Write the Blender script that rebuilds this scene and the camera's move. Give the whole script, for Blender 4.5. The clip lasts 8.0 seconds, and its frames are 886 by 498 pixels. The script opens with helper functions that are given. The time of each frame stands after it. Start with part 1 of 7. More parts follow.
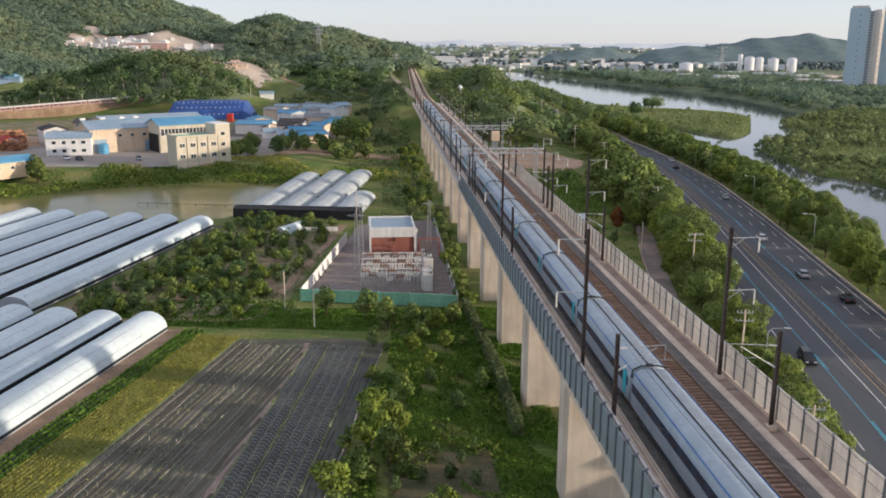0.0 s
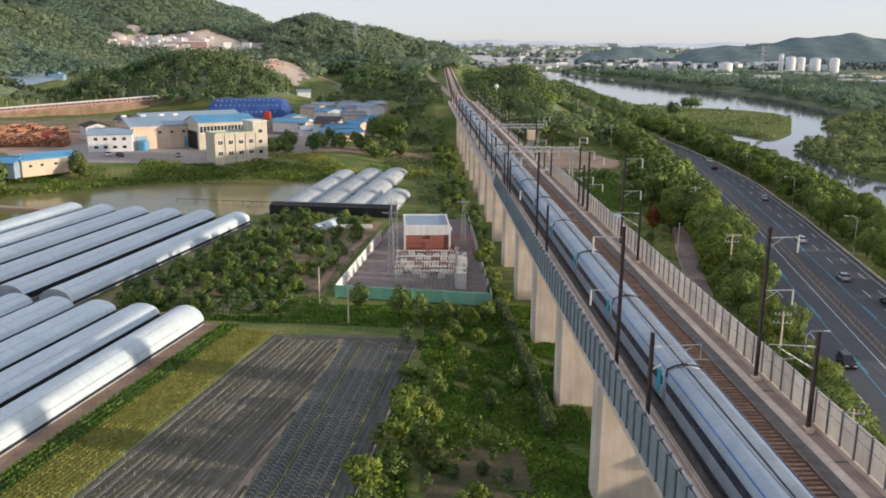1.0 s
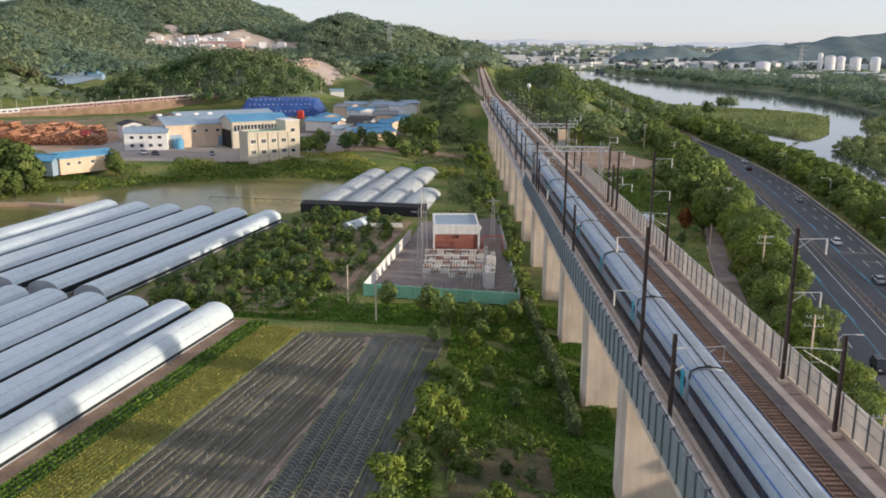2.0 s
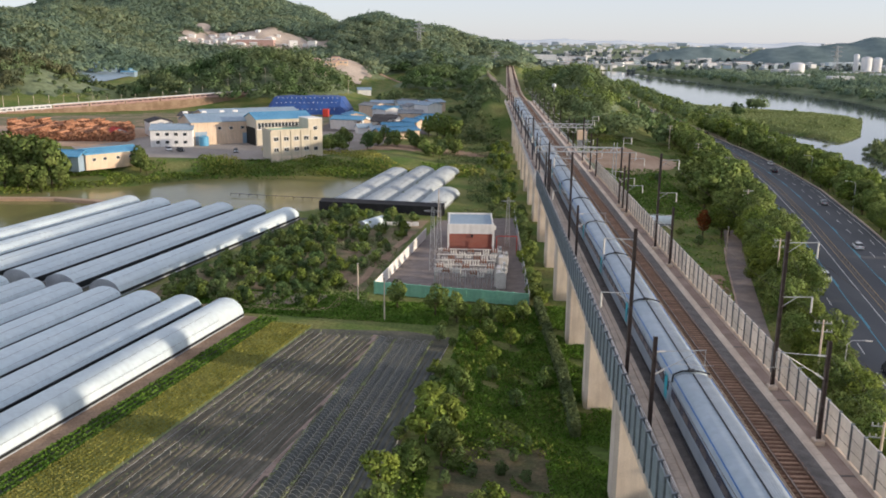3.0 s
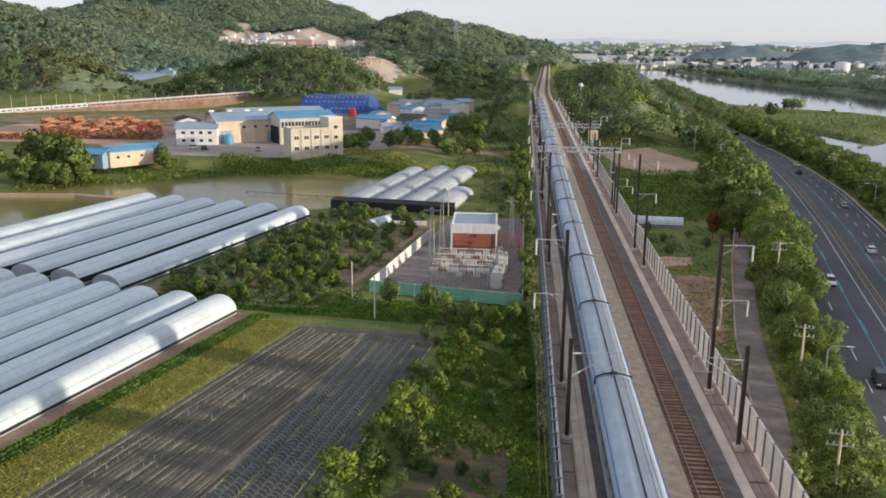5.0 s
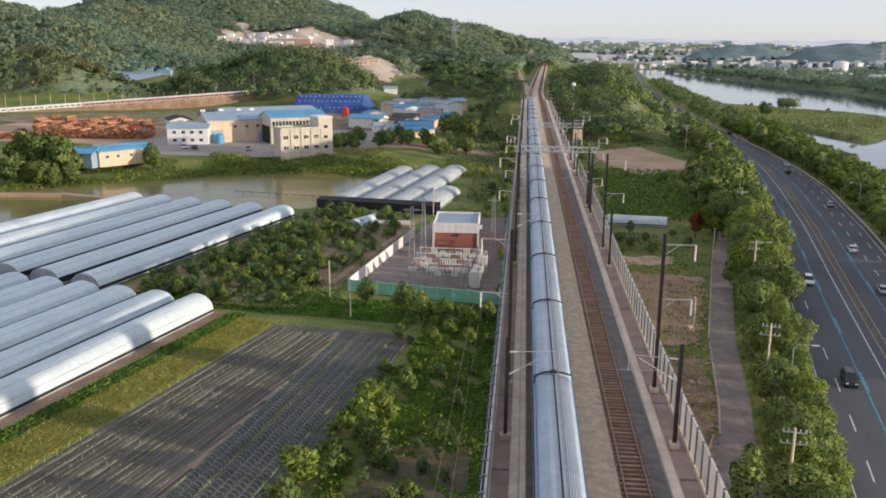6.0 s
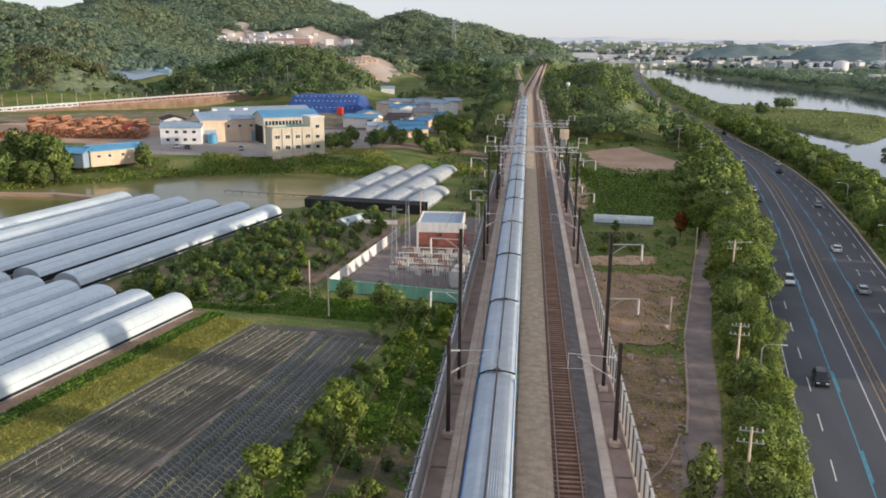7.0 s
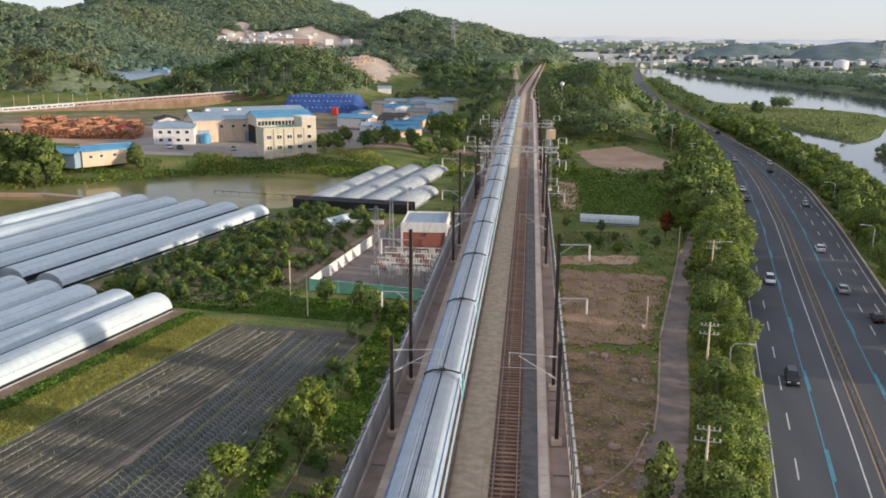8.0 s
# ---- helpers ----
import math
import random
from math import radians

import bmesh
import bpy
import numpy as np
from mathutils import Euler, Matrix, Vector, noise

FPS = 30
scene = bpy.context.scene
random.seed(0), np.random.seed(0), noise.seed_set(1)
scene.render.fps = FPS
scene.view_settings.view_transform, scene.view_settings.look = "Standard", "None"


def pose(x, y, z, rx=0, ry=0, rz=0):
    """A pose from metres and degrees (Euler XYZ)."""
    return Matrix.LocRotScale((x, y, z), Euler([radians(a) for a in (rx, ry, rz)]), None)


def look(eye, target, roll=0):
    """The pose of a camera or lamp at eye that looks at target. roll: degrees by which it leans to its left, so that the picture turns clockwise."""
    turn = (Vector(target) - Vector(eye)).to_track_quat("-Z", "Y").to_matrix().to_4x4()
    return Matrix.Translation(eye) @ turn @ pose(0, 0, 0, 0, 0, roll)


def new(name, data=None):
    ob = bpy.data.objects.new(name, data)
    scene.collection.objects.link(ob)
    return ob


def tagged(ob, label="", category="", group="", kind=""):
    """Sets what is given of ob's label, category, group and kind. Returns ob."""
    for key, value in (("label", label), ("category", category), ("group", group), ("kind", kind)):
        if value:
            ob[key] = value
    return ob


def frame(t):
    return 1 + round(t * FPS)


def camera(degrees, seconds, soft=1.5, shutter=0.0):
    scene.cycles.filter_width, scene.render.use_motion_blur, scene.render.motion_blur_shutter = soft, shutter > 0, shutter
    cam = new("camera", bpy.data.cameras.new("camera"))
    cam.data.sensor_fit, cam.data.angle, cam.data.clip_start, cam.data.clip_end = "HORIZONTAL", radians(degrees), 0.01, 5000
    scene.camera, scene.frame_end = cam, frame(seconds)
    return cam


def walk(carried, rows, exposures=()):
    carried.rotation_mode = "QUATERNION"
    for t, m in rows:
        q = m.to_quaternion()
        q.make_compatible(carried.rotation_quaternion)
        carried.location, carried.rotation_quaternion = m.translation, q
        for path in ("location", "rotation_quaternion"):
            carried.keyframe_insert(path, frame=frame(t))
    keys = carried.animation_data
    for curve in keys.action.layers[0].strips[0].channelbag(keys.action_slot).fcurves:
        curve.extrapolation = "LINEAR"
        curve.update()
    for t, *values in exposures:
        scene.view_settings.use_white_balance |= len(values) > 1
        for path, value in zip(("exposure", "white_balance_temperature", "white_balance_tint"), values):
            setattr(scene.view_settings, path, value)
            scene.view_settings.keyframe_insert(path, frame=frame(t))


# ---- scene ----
cam = camera(54.9, 8.0, soft=1.8)
PATH = [
    (0, (-22.531, -0.28, 47.141), (-22.4, 1.661, 46.678), 0.3),
    (0.5, (-22.55, -0.362, 47.047), (-22.46, 1.581, 46.583), 0.3),
    (1, (-22.549, -0.435, 46.913), (-22.498, 1.509, 46.448), 0.4),
    (1.5, (-22.485, -0.528, 46.897), (-22.473, 1.417, 46.431), 0.3),
    (3, (-18.233, -0.4, 46.913), (-18.327, 1.542, 46.444), 0.6),
    (3.5, (-16.095, -0.217, 46.962), (-16.222, 1.723, 46.492), 0.6),
    (4, (-13.848, -0.071, 47.04), (-14.006, 1.866, 46.569), 0.6),
    (4.5, (-11.677, -0.052, 47.063), (-11.862, 1.883, 46.592), 0.6),
    (6, (-4.991, -0.051, 47.246), (-5.183, 1.882, 46.773), 0.5),
    (6.5, (-2.789, -0.054, 47.359), (-2.984, 1.88, 46.885), 0.5),
    (7, (-0.647, -0.078, 47.382), (-0.845, 1.855, 46.908), 0.5),
    (7.5, (1.558, -0.165, 47.5), (1.355, 1.767, 47.025), 0.5),
    (8, (3.686, -0.187, 47.611), (3.482, 1.745, 47.136), 0.4),
]
walk(cam, [(t, look(eye, target, roll)) for t, eye, target, roll in PATH], [(0, 1.25), (8, 1.25)])

# ---- sky and sun ----
SUN_ELEV, SUN_AZ = radians(10.15), radians(102.5)   # azimuth clockwise from +y
world = bpy.data.worlds.new("world")
scene.world = world
world.use_nodes = True
wn = world.node_tree
sky = wn.nodes.new("ShaderNodeTexSky")
sky.sky_type = "NISHITA"
sky.sun_disc = False
sky.sun_elevation, sky.sun_rotation = SUN_ELEV, SUN_AZ
sky.air_density, sky.dust_density, sky.ozone_density = 0.7, 0.6, 2.0
haze = wn.nodes.new("ShaderNodeMixRGB")      # an even veil of summer haze over the clear sky
haze.inputs["Fac"].default_value = 0.8
haze.inputs["Color2"].default_value = (1.88, 1.84, 2.02, 1)
wn.links.new(sky.outputs[0], haze.inputs["Color1"])
wn.links.new(haze.outputs[0], wn.nodes["Background"].inputs[0])
wn.nodes["Background"].inputs[1].default_value = 0.15
sun_data = bpy.data.lights.new("sun", "SUN")
sun_data.energy, sun_data.angle, sun_data.color = 1.95, radians(1.2), (1.0, 0.83, 0.65)
sun = new("sun", sun_data)
sun_dir = Vector((math.sin(SUN_AZ) * math.cos(SUN_ELEV), math.cos(SUN_AZ) * math.cos(SUN_ELEV), math.sin(SUN_ELEV)))
sun.matrix_world = look(sun_dir * 300, (0, 0, 0))


# ---- materials ----
def material(name, colour, colour2=None, scale=1.0, rough=0.8, metal=0.0, bump=0.0, bump_scale=None, fine=0.12, spec=0.4, detail=5.0,
             island=0.0, object_random=0.0, transmit=0.0, stretch=(1, 1, 1), stain=0.0):
    """Two tones mixed by a broad noise, a finer grain over them, and a bump."""
    m = bpy.data.materials.new(name)
    m.use_nodes = True
    t = m.node_tree
    n, l = t.nodes, t.links
    b = n["Principled BSDF"]
    geo = n.new("ShaderNodeNewGeometry")
    mp = n.new("ShaderNodeMapping")
    mp.inputs["Scale"].default_value = stretch
    l.new(geo.outputs["Position"], mp.inputs["Vector"])
    big = n.new("ShaderNodeTexNoise")
    big.inputs["Scale"].default_value = scale
    big.inputs["Detail"].default_value = detail
    l.new(mp.outputs[0], big.inputs["Vector"])
    ramp = n.new("ShaderNodeValToRGB")
    ramp.color_ramp.elements[0].position, ramp.color_ramp.elements[1].position = 0.36, 0.64
    c2 = colour2 or tuple(min(1, c * 1.25) for c in colour)
    ramp.color_ramp.elements[0].color, ramp.color_ramp.elements[1].color = (*colour, 1), (*c2, 1)
    l.new(big.outputs["Fac"], ramp.inputs["Fac"])
    small = n.new("ShaderNodeTexNoise")
    small.inputs["Scale"].default_value = bump_scale or scale * 9
    small.inputs["Detail"].default_value = 4
    l.new(mp.outputs[0], small.inputs["Vector"])
    grain = n.new("ShaderNodeMapRange")
    grain.inputs["To Min"].default_value, grain.inputs["To Max"].default_value = 1 - 2.2 * fine, 1 + 2.2 * fine
    l.new(small.outputs["Fac"], grain.inputs["Value"])
    value = grain.outputs[0]
    for source, amount in ((geo.outputs["Random Per Island"], island), (None, object_random)):
        if not amount:
            continue
        if source is None:
            source = n.new("ShaderNodeObjectInfo").outputs["Random"]
        r = n.new("ShaderNodeMapRange")
        r.inputs["To Min"].default_value, r.inputs["To Max"].default_value = 1 - amount, 1 + amount
        l.new(source, r.inputs["Value"])
        mul = n.new("ShaderNodeMath")
        mul.operation = "MULTIPLY"
        l.new(value, mul.inputs[0])
        l.new(r.outputs[0], mul.inputs[1])
        value = mul.outputs[0]
    if stain:
        st = n.new("ShaderNodeTexNoise")
        st.inputs["Scale"].default_value, st.inputs["Detail"].default_value = 0.35, 8
        sm = n.new("ShaderNodeMapping")
        sm.inputs["Scale"].default_value = (4, 4, 0.5)
        l.new(geo.outputs["Position"], sm.inputs["Vector"])
        l.new(sm.outputs[0], st.inputs["Vector"])
        r = n.new("ShaderNodeMapRange")
        r.inputs["From Min"].default_value, r.inputs["From Max"].default_value = 0.4, 0.7
        r.inputs["To Min"].default_value, r.inputs["To Max"].default_value = 1, 1 - stain
        l.new(st.outputs["Fac"], r.inputs["Value"])
        mul = n.new("ShaderNodeMath")
        mul.operation = "MULTIPLY"
        l.new(value, mul.inputs[0])
        l.new(r.outputs[0], mul.inputs[1])
        value = mul.outputs[0]
    mix = n.new("ShaderNodeVectorMath")
    mix.operation = "SCALE"
    l.new(ramp.outputs["Color"], mix.inputs[0])
    l.new(value, mix.inputs["Scale"])
    l.new(mix.outputs[0], b.inputs["Base Color"])
    b.inputs["Roughness"].default_value, b.inputs["Metallic"].default_value = rough, metal
    b.inputs["Specular IOR Level"].default_value = spec
    if bump:
        bp = n.new("ShaderNodeBump")
        bp.inputs["Strength"].default_value, bp.inputs["Distance"].default_value = min(1, bump), 0.05 + bump * 0.1
        l.new(small.outputs["Fac"], bp.inputs["Height"])
        l.new(bp.outputs[0], b.inputs["Normal"])
    if transmit:
        tr = n.new("ShaderNodeBsdfTranslucent")
        l.new(mix.outputs[0], tr.inputs["Color"])
        ms = n.new("ShaderNodeMixShader")
        ms.inputs[0].default_value = transmit
        l.new(b.outputs[0], ms.inputs[1])
        l.new(tr.outputs[0], ms.inputs[2])
        l.new(ms.outputs[0], n["Material Output"].inputs["Surface"])
    return m


GRASS = material("grass", (0.1, 0.155, 0.042), (0.2, 0.205, 0.078), 0.09, 0.95, bump=0.5, bump_scale=1.6, fine=0.35, spec=0.1)
# lightened together with the far leaves to hold distance haze
FOREST_FLOOR = material("forest_floor", (0.15, 0.19, 0.115), (0.2, 0.24, 0.14), 0.03, 0.95, fine=0.3, bump=0.6, bump_scale=0.3, spec=0.1)
LEAF = material("leaf", (0.118, 0.182, 0.046), (0.212, 0.268, 0.076), 0.25, 0.7, fine=0.2, island=0.4, object_random=0.2, transmit=0.15, spec=0.2)
LEAF_YELLOW = material("leaf_yellow_green", (0.128, 0.195, 0.034), (0.218, 0.275, 0.053), 0.3, 0.7, fine=0.2, island=0.4, object_random=0.15, transmit=0.18, spec=0.2)
LEAF_DARK = material("leaf_dark", (0.088, 0.155, 0.056), (0.15, 0.21, 0.084), 0.03, 0.75, fine=0.15, island=0.16, transmit=0.2, spec=0.15)
LEAF_RUST = material("leaf_rust", (0.17, 0.06, 0.02), (0.25, 0.09, 0.03), 0.3, 0.8, island=0.4, transmit=0.2, spec=0.1)
# distance haze is mixed into these three leaf colours: paler and bluer
LEAF_FAR_HAZED = material("leaf_far_hazed", (0.222, 0.305, 0.205), (0.29, 0.37, 0.235), 0.012, 0.8, fine=0.07, island=0.07, transmit=0.38, spec=0.1)
LEAF_FAR_DARK_HAZED = material("leaf_far_dark_hazed", (0.17, 0.25, 0.18), (0.225, 0.305, 0.215), 0.012, 0.8, fine=0.07, island=0.07, transmit=0.38, spec=0.1)
LEAF_FAR_OLIVE_HAZED = material("leaf_far_olive_hazed", (0.25, 0.31, 0.185), (0.315, 0.365, 0.215), 0.012, 0.8, fine=0.07, island=0.07, transmit=0.38, spec=0.1)
# aerial haze put into the leaf colour of the farthest tree belts
LEAF_HAZE = material("leaf_distant_hazed", (0.16, 0.205, 0.21), (0.2, 0.24, 0.235), 0.006, 0.9, fine=0.1, island=0.2, spec=0.05)
BARK = material("bark", (0.09, 0.065, 0.045), None, 3, 0.9, bump=0.6, stretch=(4, 4, 0.6))
CONCRETE = material("concrete", (0.655, 0.544, 0.443), (0.791, 0.677, 0.562), 0.25, 0.85, bump=0.15, bump_scale=6, fine=0.07, stain=0.16)
CONCRETE_DARK = material("walkway_concrete", (0.34, 0.26, 0.222), (0.44, 0.345, 0.3), 0.5, 0.9, bump=0.2, bump_scale=8, fine=0.1, stain=0.12)
BARRIER_IN = material("barrier_panel", (0.7, 0.67, 0.63), (0.79, 0.76, 0.72), 0.6, 0.75, bump=0.1, bump_scale=5, fine=0.06, object_random=0.1, stain=0.15, transmit=0.4)
BARRIER_OUT = material("barrier_metal", (0.34, 0.4, 0.44), (0.41, 0.47, 0.51), 0.8, 0.5, 0.3, fine=0.06, object_random=0.1, stain=0.12)
POST_STEEL = material("post_steel", (0.2, 0.22, 0.24), None, 2, 0.5, 0.5, fine=0.08)
MAST_STEEL = material("mast_steel", (0.075, 0.055, 0.048), (0.11, 0.085, 0.075), 2, 0.6, 0.3, fine=0.12)
GALV = material("galvanised", (0.45, 0.46, 0.46), None, 3, 0.45, 0.6, fine=0.08)
PORCELAIN = material("brown_porcelain", (0.22, 0.11, 0.075), (0.3, 0.16, 0.11), 4, 0.25)
INSULATOR = material("insulator", (0.6, 0.58, 0.54), None, 4, 0.3)
BALLAST = material("ballast", (0.47, 0.37, 0.26), (0.63, 0.51, 0.38), 1.4, 0.95, bump=0.9, bump_scale=14, fine=0.3)
BALLAST_GREY = material("ballast_grey", (0.15, 0.14, 0.132), (0.22, 0.205, 0.195), 1.2, 0.95, bump=0.9, bump_scale=14, fine=0.3)
BALLAST_RUST = material("ballast_rust", (0.11, 0.055, 0.035), (0.16, 0.085, 0.055), 1.4, 0.95, bump=0.9, bump_scale=14, fine=0.3)
SLEEPER = material("sleeper_concrete", (0.27, 0.165, 0.11), (0.36, 0.23, 0.16), 1.5, 0.9, fine=0.15, object_random=0.2, island=0.2)
RAIL = material("rail_steel", (0.13, 0.07, 0.045), (0.19, 0.11, 0.075), 1, 0.5, 0.5)
RAIL_TOP = material("rail_head", (0.3, 0.25, 0.22), None, 1, 0.35, 0.7)
TRAIN_SILVER = material("train_silver", (0.36, 0.44, 0.5), (0.42, 0.495, 0.555), 0.4, 0.5, 0.05, fine=0.03, stain=0.1)
TRAIN_WHITE = material("train_white", (0.72, 0.73, 0.73), None, 0.6, 0.3, fine=0.03, stain=0.12)
TRAIN_RIB = material("train_roof_rib", (0.46, 0.5, 0.53), None, 0.5, 0.5, fine=0.04, stain=0.15)
TRAIN_BLUE = material("train_navy", (0.012, 0.032, 0.07), (0.02, 0.045, 0.09), 0.4, 0.25, fine=0.03)
TRAIN_TEAL = material("train_teal", (0.02, 0.42, 0.5), None, 0.4, 0.4, fine=0.03)
TRAIN_GREY = material("train_roof_grey", (0.2, 0.21, 0.215), (0.27, 0.28, 0.285), 0.8, 0.5, fine=0.08, stain=0.2)
TRAIN_GLASS = material("train_window", (0.012, 0.02, 0.035), None, 1, 0.08, fine=0.02, spec=0.6)
RUBBER = material("rubber_black", (0.018, 0.02, 0.024), None, 2, 0.7)
FILM = material("greenhouse_film", (0.65, 0.76, 0.81), (0.71, 0.815, 0.85), 0.14, 0.6, fine=0.04, bump=0.05, bump_scale=1.2, object_random=0.05, stain=0.1, spec=0.2, transmit=0.12)
FILM_OLD = material("weathered_greenhouse_film", (0.6, 0.67, 0.71), (0.7, 0.765, 0.79), 0.3, 0.65, fine=0.08, bump=0.05, bump_scale=1.2, object_random=0.06, stain=0.22, spec=0.15, transmit=0.3)
FILM_END = material("greenhouse_end_film", (0.33, 0.36, 0.39), (0.43, 0.46, 0.49), 0.4, 0.4, fine=0.08)
SHADE_NET = material("black_shade_net", (0.012, 0.013, 0.016), (0.022, 0.023, 0.026), 0.6, 0.8, fine=0.15)
SOIL = material("soil", (0.25, 0.168, 0.11), (0.36, 0.255, 0.175), 0.22, 0.95, bump=0.7, bump_scale=3, fine=0.25)
SOIL_DARK = material("dark_soil", (0.078, 0.08, 0.062), (0.118, 0.116, 0.088), 0.2, 0.95, bump=0.7, bump_scale=3, fine=0.3)
MULCH = material("mulch_film", (0.096, 0.09, 0.07), (0.145, 0.134, 0.108), 0.12, 0.9, fine=0.2, island=0.15, object_random=0.25, bump=0.3, bump_scale=2.5, spec=0.1)
VERGE_SOIL = material("verge_earth", (0.125, 0.1, 0.058), (0.29, 0.205, 0.13), 0.28, 0.95, bump=0.8, bump_scale=2.2, fine=0.35)
STRIP_SOIL = material("strip_earth", (0.07, 0.08, 0.038), (0.145, 0.118, 0.07), 0.3, 0.95, bump=0.7, bump_scale=2.5, fine=0.3)
MULCH_BLACK = material("black_mulch_film", (0.03, 0.037, 0.034), (0.058, 0.066, 0.06), 0.3, 0.55, fine=0.25, object_random=0.2, bump=0.4, bump_scale=2.5, spec=0.35)
CLEARING = material("pale_hillside_earth", (0.4, 0.33, 0.27), (0.53, 0.45, 0.375), 0.03, 0.95, bump=0.6, bump_scale=0.6, fine=0.2)
HOSE = material("pale_hose", (0.42, 0.42, 0.4), (0.52, 0.52, 0.5), 2, 0.6, fine=0.1)
BARE_STRIP = material("bare_pink_earth", (0.27, 0.2, 0.165), (0.36, 0.275, 0.23), 0.5, 0.95, bump=0.6, bump_scale=3, fine=0.25)
BARE_EARTH = material("bare_earth", (0.41, 0.275, 0.18), (0.51, 0.37, 0.26), 0.06, 0.95, bump=0.6, bump_scale=1.2, fine=0.15)
CROP = material("ripening_crop", (0.32, 0.32, 0.075), (0.41, 0.395, 0.115), 0.25, 0.9, fine=0.3, island=0.28, transmit=0.2, spec=0.1)
CROP_GREEN = material("green_crop", (0.09, 0.195, 0.026), (0.16, 0.265, 0.048), 0.4, 0.85, fine=0.25, island=0.35, transmit=0.15, spec=0.1)
ASPHALT = material("asphalt", (0.073, 0.08, 0.091), (0.1, 0.106, 0.116), 0.12, 0.85, bump=0.2, bump_scale=18, fine=0.1, stretch=(1, 0.15, 1))
ASPHALT_OLD = material("worn_asphalt", (0.115, 0.1, 0.092), (0.16, 0.14, 0.128), 0.2, 0.9, bump=0.25, bump_scale=12, fine=0.12)
PAVING = material("path_paving", (0.185, 0.16, 0.15), (0.245, 0.212, 0.2), 0.5, 0.9, bump=0.2, bump_scale=10, fine=0.12)
MARK_WHITE = material("road_white", (0.55, 0.55, 0.53), None, 1.5, 0.7, fine=0.15)
BARRIER = material("tan_concrete", (0.36, 0.29, 0.22), (0.46, 0.38, 0.3), 0.6, 0.9, fine=0.15, object_random=0.15, stain=0.2)
MARK_BLUE = material("road_blue", (0.07, 0.25, 0.34), (0.1, 0.31, 0.4), 1.5, 0.7, fine=0.15)
MARK_YELLOW = material("road_yellow", (0.34, 0.24, 0.11), (0.4, 0.3, 0.17), 1.5, 0.7, fine=0.15)
WATER = material("river_water", (0.1, 0.112, 0.12), (0.12, 0.132, 0.138), 0.02, 0.07, bump=0.02, bump_scale=0.6, fine=0.02, spec=1.0)
POND_WATER = material("pond_water", (0.19, 0.18, 0.07), (0.24, 0.22, 0.09), 0.03, 0.12, bump=0.03, bump_scale=0.5, fine=0.05, spec=0.08)
ROOF_BLUE = material("blue_sheet_roof", (0.085, 0.31, 0.52), (0.125, 0.38, 0.59), 0.12, 0.45, 0.1, fine=0.08, stain=0.15)
ROOF_PALE = material("pale_blue_roof", (0.25, 0.36, 0.46), (0.33, 0.43, 0.52), 0.1, 0.5, fine=0.08, stain=0.15)
ROOF_GREY = material("grey_roof", (0.2, 0.22, 0.24), (0.28, 0.3, 0.32), 0.1, 0.6, fine=0.1, stain=0.2)
TARP_BLUE = material("blue_tarpaulin", (0.02, 0.06, 0.22), (0.03, 0.09, 0.3), 0.25, 0.5, bump=0.4, bump_scale=0.8, fine=0.12)
WALL_CREAM = material("cream_wall", (0.56, 0.51, 0.4), (0.64, 0.58, 0.47), 0.15, 0.8, fine=0.05, stain=0.14)
WALL_WHITE = material("white_wall", (0.76, 0.76, 0.75), (0.82, 0.82, 0.8), 0.15, 0.8, fine=0.05, stain=0.14)
WALL_PEACH = material("peach_wall", (0.68, 0.52, 0.37), (0.76, 0.6, 0.45), 0.15, 0.8, fine=0.06, stain=0.16)
WALL_GREEN = material("green_wall", (0.2, 0.47, 0.34), (0.27, 0.56, 0.42), 0.2, 0.6, fine=0.08, object_random=0.12, stain=0.15)
BRICK = material("red_brick", (0.3, 0.095, 0.07), (0.37, 0.13, 0.095), 0.6, 0.85, fine=0.15, bump=0.2, bump_scale=9)
LOGS = material("log_ends", (0.29, 0.125, 0.065), (0.43, 0.23, 0.135), 0.6, 0.9, fine=0.3, island=0.5)
RED_PAINT = material("red_paint", (0.4, 0.035, 0.025), None, 0.6, 0.6, fine=0.1)
DARK_ROOF = material("dark_sheet", (0.045, 0.042, 0.045), (0.075, 0.07, 0.07), 0.2, 0.7, fine=0.12)
WINDOW = material("window_glass", (0.02, 0.028, 0.034), None, 1, 0.35, spec=0.4)
CAR_WHITE = material("car_white", (0.72, 0.73, 0.74), None, 1, 0.25, fine=0.02)
CAR_BLACK = material("car_black", (0.015, 0.016, 0.019), None, 1, 0.2, fine=0.02)
CAR_SILVER = material("car_silver", (0.36, 0.38, 0.4), None, 1, 0.25, 0.5, fine=0.02)
LAMP_RED = material("lamp_red", (0.35, 0.02, 0.015), None, 1, 0.3)
SIGN_ORANGE = material("sign_orange", (0.62, 0.17, 0.05), None, 1, 0.5)
SPHERE_GREY = material("pale_sphere", (0.62, 0.63, 0.62), None, 1, 0.4)
# FAR_WALL and FAR_BLUE carry a blue-grey distance haze in their colour
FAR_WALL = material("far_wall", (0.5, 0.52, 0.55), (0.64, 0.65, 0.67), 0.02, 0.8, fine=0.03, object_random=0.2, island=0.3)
FAR_BLUE = material("far_wall_haze_blue", (0.32, 0.4, 0.46), (0.42, 0.49, 0.54), 0.02, 0.8, fine=0.03, object_random=0.25)
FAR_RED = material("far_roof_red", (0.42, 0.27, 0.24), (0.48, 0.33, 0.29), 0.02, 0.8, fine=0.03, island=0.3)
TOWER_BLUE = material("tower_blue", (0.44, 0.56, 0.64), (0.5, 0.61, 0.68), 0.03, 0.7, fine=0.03)
